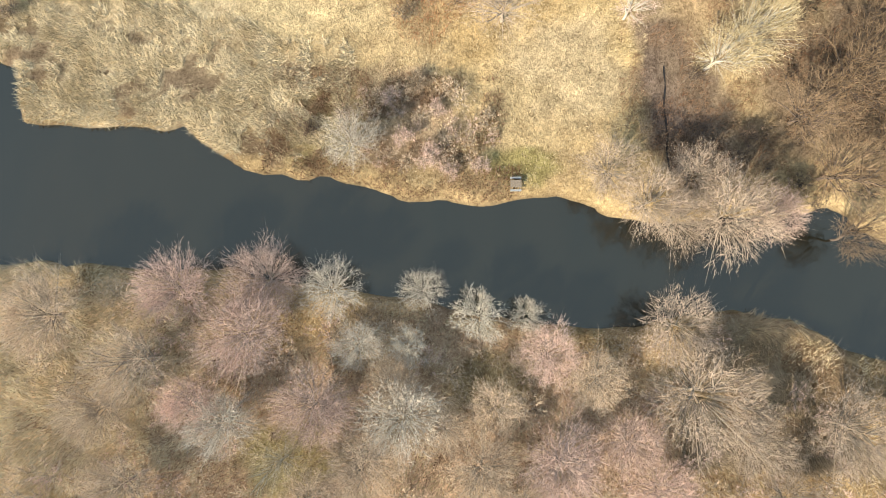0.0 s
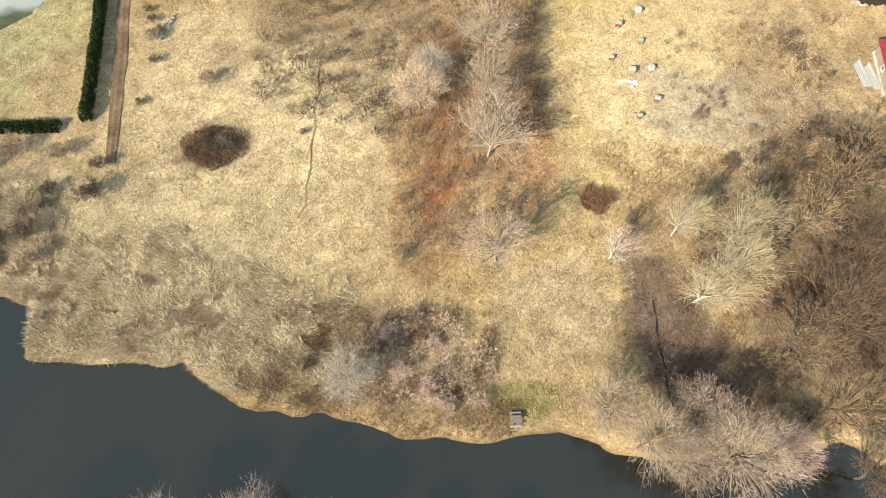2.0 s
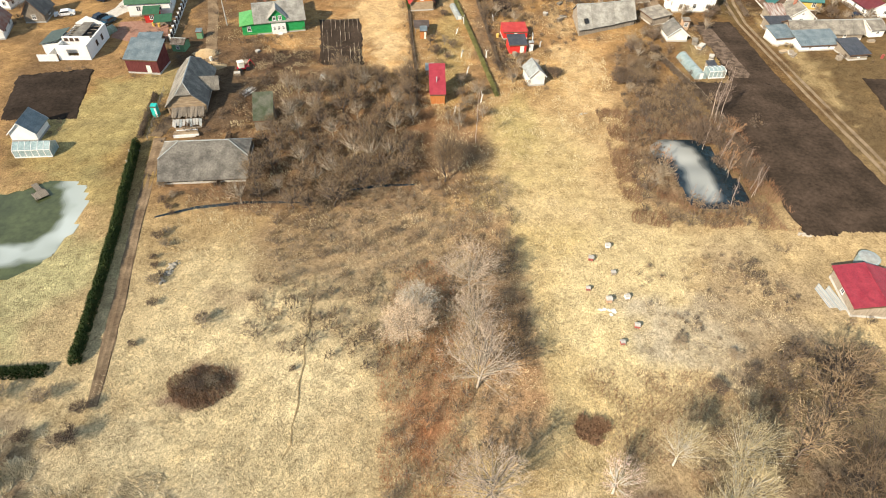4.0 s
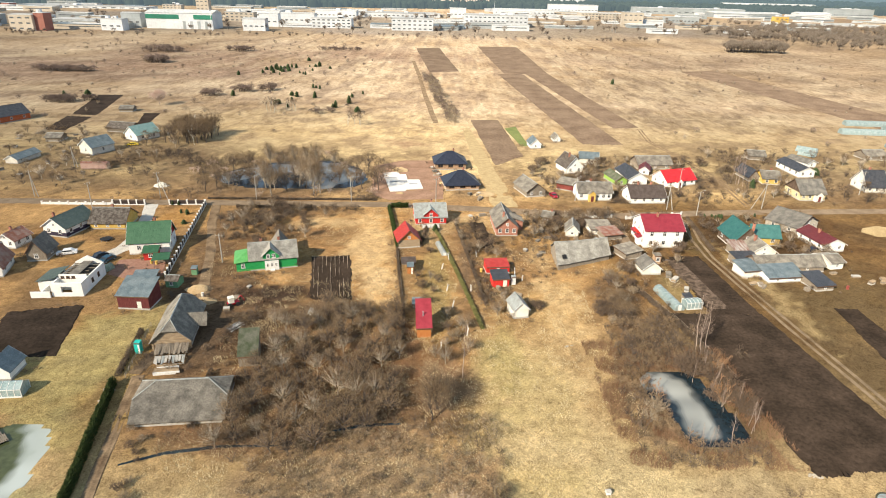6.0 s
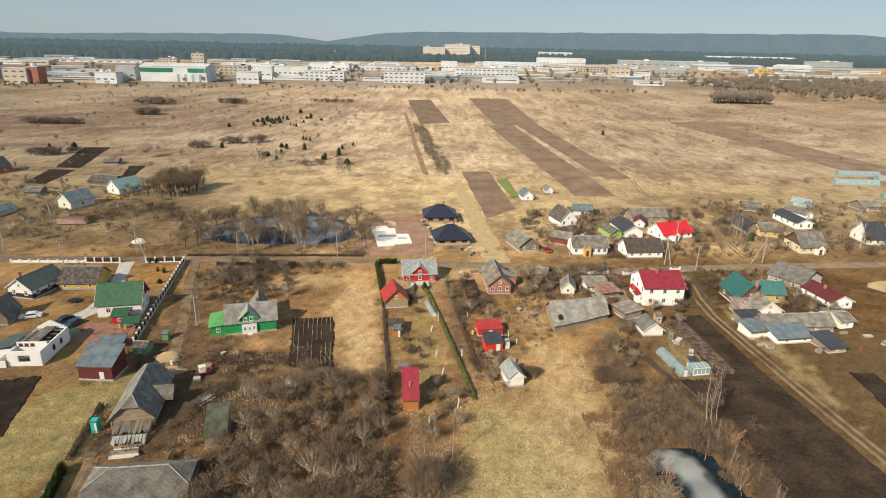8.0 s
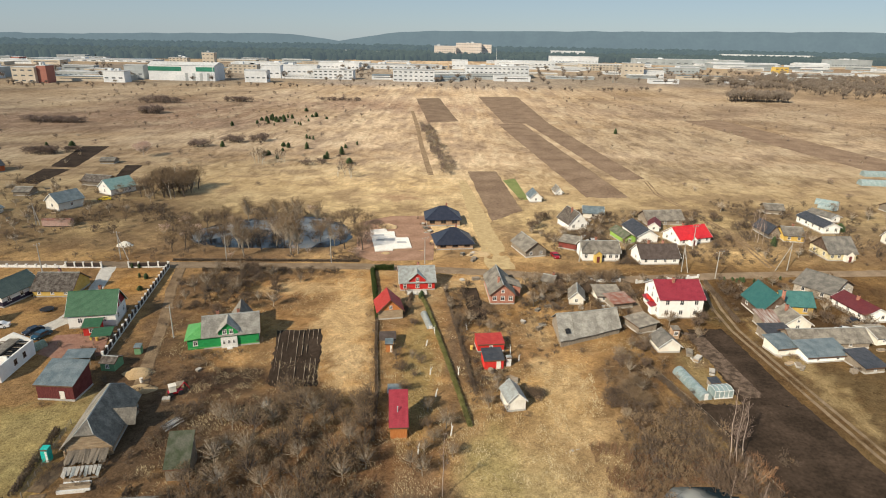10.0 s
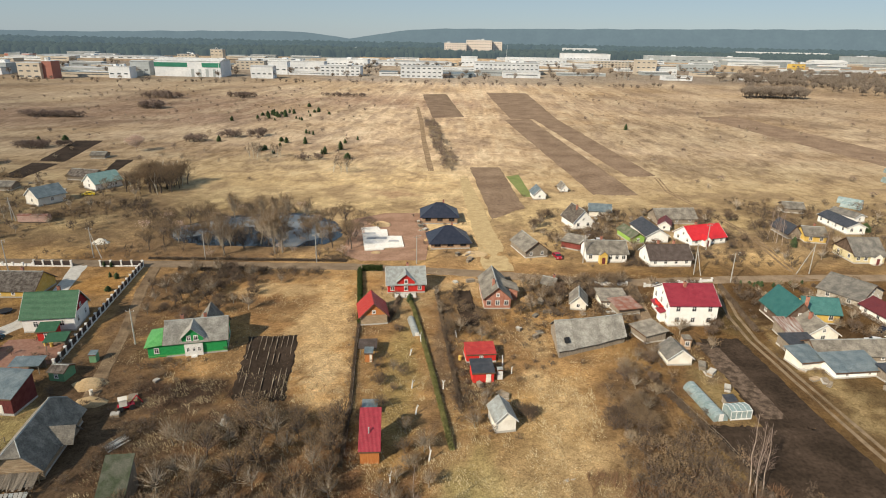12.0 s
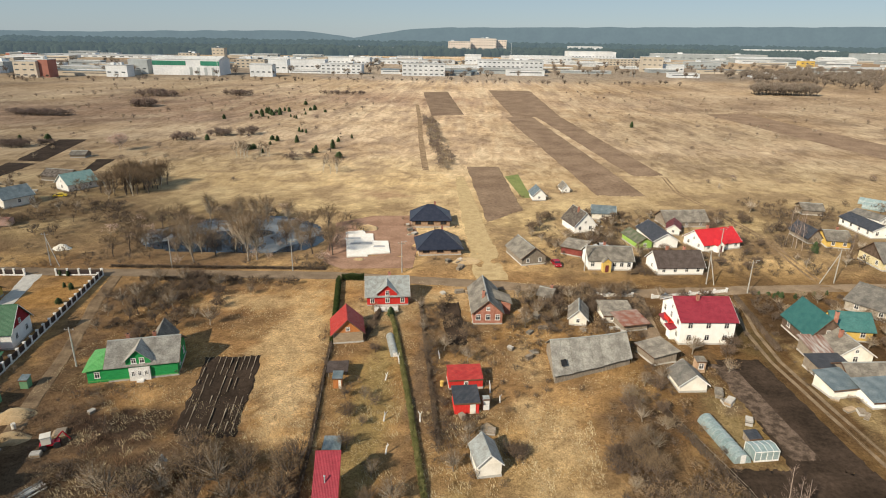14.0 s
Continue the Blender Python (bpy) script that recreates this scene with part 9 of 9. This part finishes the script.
car(-99, 163.5, 20, CARWHITE, "white van parked behind the house shell", 4.8)
car(39.0, 217.5, 100, CARRED, "red car parked beside the road house")
car(104.5, 172.5, 30, CARDARK, "dark car parked in the yard")
car(99.5, 167.4, -20, CARWHITE, "white car parked in the yard")
car(104.8, 164.2, 70, CARRED, "red car parked behind the long shed")
car(54.5, 232.5, 0, CARWHITE, "white car parked between the houses")
car(87.5, 243, 80, CARDARK, "dark car parked in the farm yard")
car(120, 150.5, 10, CARBLUE, "blue-grey car parked on the verge")
car(124.5, 149, 40, CARWHITE, "pale car parked on the verge")
car(-133.5, 277, 20, mat("yellow_car_paint", (0.62, 0.45, 0.03), (0.66, 0.5, 0.05), 1, 4, 0.3), "yellow van parked in a garden", 4.6)


def tunnel(x0, y0, x1, y1, r, label, material=None):
    """A hooped greenhouse from end to end."""
    a, b = Vector((x0, y0, 0)), Vector((x1, y1, 0))
    ln = (b - a).length
    root = thing("greenhouse", pose(x0, y0, 0, 0, 0, math.degrees(math.atan2(y1 - y0, x1 - x0))), label, "greenhouse")
    n = 10
    arc = [(math.cos(math.pi * k / n) * r, max(0.0, math.sin(math.pi * k / n)) * r * 1.15) for k in range(n + 1)]
    part("cover", Geo().prism([(0, p, q) for p, q in arc], (ln, 0, 0)), material or POLY, root)
    m = max(3, int(ln / 1.0))
    for i in range(m + 1):
        part("hoop", Geo().bend([(ln * i / m, p * 1.02, q * 1.02) for p, q in arc], 0.035), HALLGREY, root)
    part("door", Geo().box(ln, -0.4, 0, ln + 0.04, 0.4, 1.8 * min(1, r * 0.6)), FRAMEWHITE, root)


tunnel(52.4, 148.2, 53.9, 138, 1.3, "long hooped greenhouse with milky film")
tunnel(-86.8, 150, -83.8, 156, 1.2, "rounded greenhouse with greenish cover", mat("old_green_film", (0.24, 0.30, 0.22), (0.32, 0.38, 0.29), 0.8, 4, 0.4))
tunnel(-1.4, 174.5, 0.4, 166.5, 0.8, "small ribbed glass cloche", ROOF_ZINC)
tunnel(166, 292, 172, 286, 2.0, "hooped greenhouse at the field edge")
tunnel(163, 285, 168, 280, 1.8, "hooped greenhouse at the field edge")
for x, y in ((214, 300), (224, 306), (232, 290)):
    tunnel(x, y, x + 16, y - 3, 2.2, "long hooped greenhouse on the eastern plots")
for x, y in ((210, 330), (226, 352), (240, 340)):
    tunnel(x, y, x + 22, y - 2, 2.4, "long hooped greenhouse on the eastern plots")


def glasshouse(x, y, ang, L, W, wall, ridge, label):
    root = thing("greenhouse", pose(x, y, 0, 0, 0, ang), label, "greenhouse")
    part("glazing", Geo().prism([(0.03, 0.03, 0), (0.03, 0.03, wall), (0.03, W / 2, ridge), (0.03, W - 0.03, wall), (0.03, W - 0.03, 0)], (L - 0.06, 0, 0)), POLY, root)
    n = max(2, round(L / 1.0))
    for k in range(n + 1):
        u = L * k / n
        part("frame_bar", Geo().box(u - 0.05, -0.02, 0, u + 0.05, 0.06, wall).box(u - 0.05, W - 0.06, 0, u + 0.05, W + 0.02, wall).tube((u, 0, wall), (u, W / 2, ridge + 0.03), 0.04, 0.04, 4).tube((u, W, wall), (u, W / 2, ridge + 0.03), 0.04, 0.04, 4), FRAMEWHITE, root)
    part("rail", Geo().box(0, -0.03, wall - 0.06, L, 0.05, wall + 0.04).box(0, -0.03, 0, L, 0.05, 0.25), FRAMEWHITE, root)


glasshouse(55.7, 138.3, 8, 3.8, 2.6, 1.7, 2.0, "small glasshouse with white frames and blue-grey panes")
glasshouse(-80.5, 103.2, 6, 6.5, 3.0, 1.6, 2.5, "old garden glasshouse with greyish panes")
house("cold_frame", "low dark timber cold frame with felt lid", 56.8, 142.4, 10, 2.0, 1.6, 0.9, 1.3, ROOF_DARK, OLDWOOD, win=(0, 0, 0, 0), lean=1, over=0.1)

tramp = thing("trampoline", pose(-93.7, 173.2, 0.08), "round black garden trampoline on the lawn", "trampoline")
part("mat", Geo().tube((0, 0, 0.5), (0, 0, 0.54), 1.35, 1.35, 20), BLACK, tramp)
part("rim", Geo().tube((0, 0, 0.44), (0, 0, 0.5), 1.55, 1.55, 20), CARDARK, tramp, "dark blue padded rim")
for k in range(6):
    a = k * math.pi / 3
    part("leg", Geo().tube((math.cos(a) * 1.4, math.sin(a) * 1.4, -0.1), (math.cos(a) * 1.4, math.sin(a) * 1.4, 0.46), 0.03, 0.03, 4), HALLGREY, tramp)

digger = thing("farm_machine", pose(-47.7, 137.5, 0, 0, 0, 30), "old red and cream farm machine in the orchard", "machine")
part("chassis", Geo().box(-1.3, -0.5, 0.5, 1.3, 0.5, 0.9), CARRED, digger)
part("cab", Geo().box(-1.0, -0.6, 0.9, 0.2, 0.6, 2.1).box(-1.1, -0.7, 2.1, 0.3, 0.7, 2.2), CREAM, digger, "cream cab")
part("boom", Geo().tube((0.6, 0, 0.9), (1.8, 0, 2.2), 0.12, 0.1, 5).tube((1.8, 0, 2.2), (2.6, 0, 0.6), 0.1, 0.07, 5), CARRED, digger)
for wx in (-0.9, 0.9):
    for wy in (-0.75, 0.5):
        part("wheel", Geo().tube((wx, wy, 0.45), (wx, wy + 0.25, 0.45), 0.5, 0.5, 12), BLACK, digger)

wagon = thing("wagon", pose(-136, 240, 0.1, 0, 0, 4), "old rusty pink railway wagon body", "wagon")
part("body", Geo().box(0, 0, 0.3, 9.5, 2.6, 2.4), mat("faded_pink_paint", (0.50, 0.33, 0.28), (0.58, 0.42, 0.36), 0.6, 4), wagon)
part("roof", Geo().prism([(-0.1, -0.1, 2.4), (-0.1, 1.3, 2.8), (-0.1, 2.7, 2.4)], (9.7, 0, 0)), ROOF_RUST, wagon)
part("skid", Geo().box(0.5, 0.2, -0.1, 9.0, 0.5, 0.3).box(0.5, 2.1, -0.1, 9.0, 2.4, 0.3), BARKDARK, wagon)
heap(-98.5, 222, 2.6, 1.4, CREAM, "white tarpaulin-covered pile beside the road", "tarpaulin", 12)

# fallen lean-to against the log barn's front
lean = thing("lean_to", pose(-50.6, 119.6, 0, 0, 0, 189), "half-collapsed lean-to of grey boards and pale sheets beside the log barn", "lean-to")
lr_ = random.Random(9)
for k in range(14):
    x0 = 0.1 + k * 0.44
    part("board", Geo().prism([(x0, 0.2, 1.9 - lr_.uniform(0, 0.3)), (x0 + 0.4, 0.2, 1.9 - lr_.uniform(0, 0.2)), (x0 + 0.4 + lr_.uniform(-0.1, 0.1), lr_.uniform(2.2, 3.2), 1.0), (x0 + lr_.uniform(-0.1, 0.1), lr_.uniform(2.2, 3.2), 1.0)], (0, 0, 0.05)), OLDWOOD, lean)
for k in range(9):
    x0 = 0.3 + k * 0.62
    part("sheet", Geo().prism([(x0, 3.3, 0.95), (x0 + 0.56, 3.25, 0.98), (x0 + 0.5 + lr_.uniform(-0.2, 0.2), lr_.uniform(4.4, 5.4), 0.35), (x0 + lr_.uniform(-0.2, 0.2), lr_.uniform(4.4, 5.4), 0.35)], (0, 0, 0.04)), CONCRETE if k % 3 else ROOF_ZINC, lean, "pale corrugated sheet")
for px_ in (0.3, 3.2, 6.0):
    for py_ in (0.4, 3.1):
        part("post", Geo().box(px_ - 0.07, py_ - 0.07, -0.1, px_ + 0.07, py_ + 0.07, 1.62 if py_ < 1 else 0.98), LOGS, lean)
for k in range(6):
    part("slat", Geo().box(0.2, 5.0, 0.05 + k * 0.02, 1.0 + k * 0.8, 5.1 + k * 0.05, 0.1 + k * 0.02), OLDWOOD, lean)
# planks and pallets by the log barn
stack = thing("plank_stack", pose(-55.6, 110.4, 0, 0, 0, 9), "stack of weathered planks with pale offcuts", "plank stack")
rr = random.Random(9)
for k in range(12):
    layer_ = k // 9
    part("plank", Geo().box(1.3 + rr.uniform(-0.3, 0.3), (k % 9) * 0.36, layer_ * 0.28 - 0.02, 5.6 + rr.uniform(-0.8, 0.5), (k % 9) * 0.36 + 0.28, layer_ * 0.28 + 0.24), LOGS if k % 3 else FRAMEWHITE, stack)
stack2 = thing("rubbish_stack", pose(-44.5, 128, 0, 0, 0, 60), "stack of metal pipes and scrap beside the barn", "scrap stack")
for k in range(8):
    part("pipe", Geo().tube((-1.6 + rr.uniform(-0.3, 0.3), k * 0.22 - 0.8, 0.15 + (k % 3) * 0.2), (1.8, k * 0.2 - 0.8 + rr.uniform(-0.3, 0.3), 0.2 + (k % 3) * 0.2), 0.12, 0.12, 6), HALLGREY if k % 2 else FRAMEWHITE, stack2)
for k, (x, y) in enumerate(((53.2, 73.8), (54.5, 73.4))):
    pipe = thing("pipe_stack", pose(x, y, 0, 0, 0, 98), "stack of long pale pipes beside the red-roofed building", "pipes", "pipe stacks")
    for j in range(5):
        part("pipe", Geo().tube((-2.4, j * 0.26 - 0.5, 0.14), (2.2 - j * 0.2, j * 0.26 - 0.5, 0.14), 0.12, 0.12, 6), CONCRETE if j % 2 else HALLGREY, pipe)
tank = thing("tank", pose(62.5, 80.5, 0), "round pale plastic water tank", "tank")
part("body", Geo().tube((0, 0, 0), (0, 0, 1.6), 1.6, 1.6, 20), POLY, tank)
part("lid", Geo().tube((0, 0, 1.6), (0, 0, 1.85), 1.5, 0.5, 20), ROOF_ZINC, tank)

house("outhouse", "tiny outhouse of orange boards with a blue roof", -9.2, 154.9, 3, 1.5, 1.6, 2.0, 2.4, ROOF_BLUE, ORANGEWOOD, win=(0, 0, 0, 0), lean=1, over=0.15, door=1)
house("tool_box", "low tool shed with blue-grey sheet roof", -7.3, 137.3, 2, 2.4, 2.4, 1.0, 1.4, ROOF_BLUE, OLDWOOD, win=(0, 0, 0, 0), lean=1, over=0.15)
house("cabinet", "tall white cabinet beside the garden shed", 16.6, 149.6, 7, 1.0, 0.9, 2.0, 2.1, ROOF_ZINC, FRAMEWHITE, win=(0, 0, 0, 0), lean=1, over=0.05)
house("tiny_shed", "tiny pale green shed by the lane", -62.5, 152.4, 5, 1.3, 1.3, 1.6, 1.9, ROOF_BLUE, GREENWALL, win=(0, 0, 0, 0), lean=1, over=0.1)
house("dog_kennel", "little white pointed kennel in the orchard", -28.9, 133.3, 95, 1.2, 1.2, 0.6, 1.5, ROOF_ZINC, CREAM, win=(0, 0, 0, 0), over=0.1)
house("white_shed", "white locker shed on the verge", 118.6, 155.5, 20, 1.6, 1.4, 2.2, 2.4, ROOF_ZINC, FRAMEWHITE, win=(0, 0, 0, 0), lean=1, over=0.05)
for x, y, c in ((9.6, 156.6, YELLOW), (-73.5, 158.2, YELLOW), (-75.0, 158.6, YELLOW), (100.5, 150, RUSTWALL), (-56, 141.5, CREAM), (-75.6, 152.5, FRAMEWHITE)):
    barrel = thing("barrel", pose(x, y, 0.07), "small painted barrel standing in the yard", "barrel", "barrels")
    part("body", Geo().tube((0, 0, 0), (0, 0, 0.85), 0.32, 0.32, 12), c, barrel)
    part("lid", Geo().tube((0, 0, 0.85), (0, 0, 0.9), 0.34, 0.34, 12), c, barrel)
rr = random.Random(21)
for zone, n in ((((50, 230), (100, 262)), 26), (((26, 178), (50, 195)), 10), (((82, 148), (118, 172)), 14), (((-190, 230), (-140, 300)), 18), (((-4, 240), (-1, 258)), 6), (((8, 212), (18, 222)), 6), (((22, 164), (29, 182)), 4), (((8, 192), (20, 198)), 4), (((13, 143), (18, 147.5)), 5), (((76.5, 150), (80, 158)), 6), (((38, 170), (52, 194)), 12), (((-58, 130), (-46, 150)), 3), (((56, 146), (60, 156)), 4)):
    for k in range(n):
        x, y = rr.uniform(zone[0][0], zone[1][0]), rr.uniform(zone[0][1], zone[1][1])
        if any((x - a) ** 2 + (y - b) ** 2 < (c + 0.3) ** 2 for a, b, c in HOUSES):
            continue
        w, d, h = rr.uniform(0.7, 2.2), rr.uniform(0.6, 1.6), rr.uniform(0.4, 1.1)
        pile = thing("material_pile", pose(x, y, 0.03, 0, 0, rr.uniform(0, 90)), "stacked boards and building scrap in a yard", "scrap", "yard scrap")
        for j in range(3):
            part("board", Geo().box(-w / 2 + rr.uniform(-0.2, 0.2), -d / 2, h * j / 3 - 0.05, w / 2, d / 2 + rr.uniform(-0.2, 0.2), h * (j + 0.8) / 3), rr.choice([OLDWOOD, OLDWOOD, ROOF_SLATE, LOGS, CONCRETE]), pile)


for x, y, h in ((1.5, 164, 1.6), (-0.5, 158, 1.2), (0.6, 146, 1.5), (1.8, 138, 1.4), (4.5, 126, 1.8), (-1.0, 121, 1.4), (6.4, 146, 1.5), (9.0, 166, 1.3), (16.5, 160, 1.4), (18, 155, 1.6), (19.5, 152, 1.2)):
    stump = thing("tree_stump", pose(x, y, 0, tr.uniform(-10, 10), tr.uniform(-10, 10), tr.uniform(0, 360)), "whitewashed pollarded fruit tree stump", "stump", "whitewashed stumps")
    part("bole", Geo().tube((0, 0, -0.1), (0, 0, h), 0.15, 0.11, 7), FRAMEWHITE, stump)
    part("limb", Geo().tube((0, 0, h * 0.8), (0.35, 0.1, h * 1.35), 0.08, 0.05, 5), FRAMEWHITE, stump)
    part("limb", Geo().tube((0, 0, h * 0.75), (-0.3, 0.15, h * 1.2), 0.07, 0.04, 5), FRAMEWHITE, stump)
sward("weeds", 23800, lambda x, y: ~inside(x, y, POND_EAST) & clump(x, y, 3, 51, 0.42), 1.2, 0.03, 0.5, LEAFLITTER, "tall brown weeds round the pond", 13, 28, 56, 88, 124)
sward("weeds", 27200, lambda x, y: clump(x, y, 5, 52, 0.5), 0.5, 0.028, 0.7, LEAFLITTER, "brown weeds in the village plots", 14, -64, 60, 140, 202)
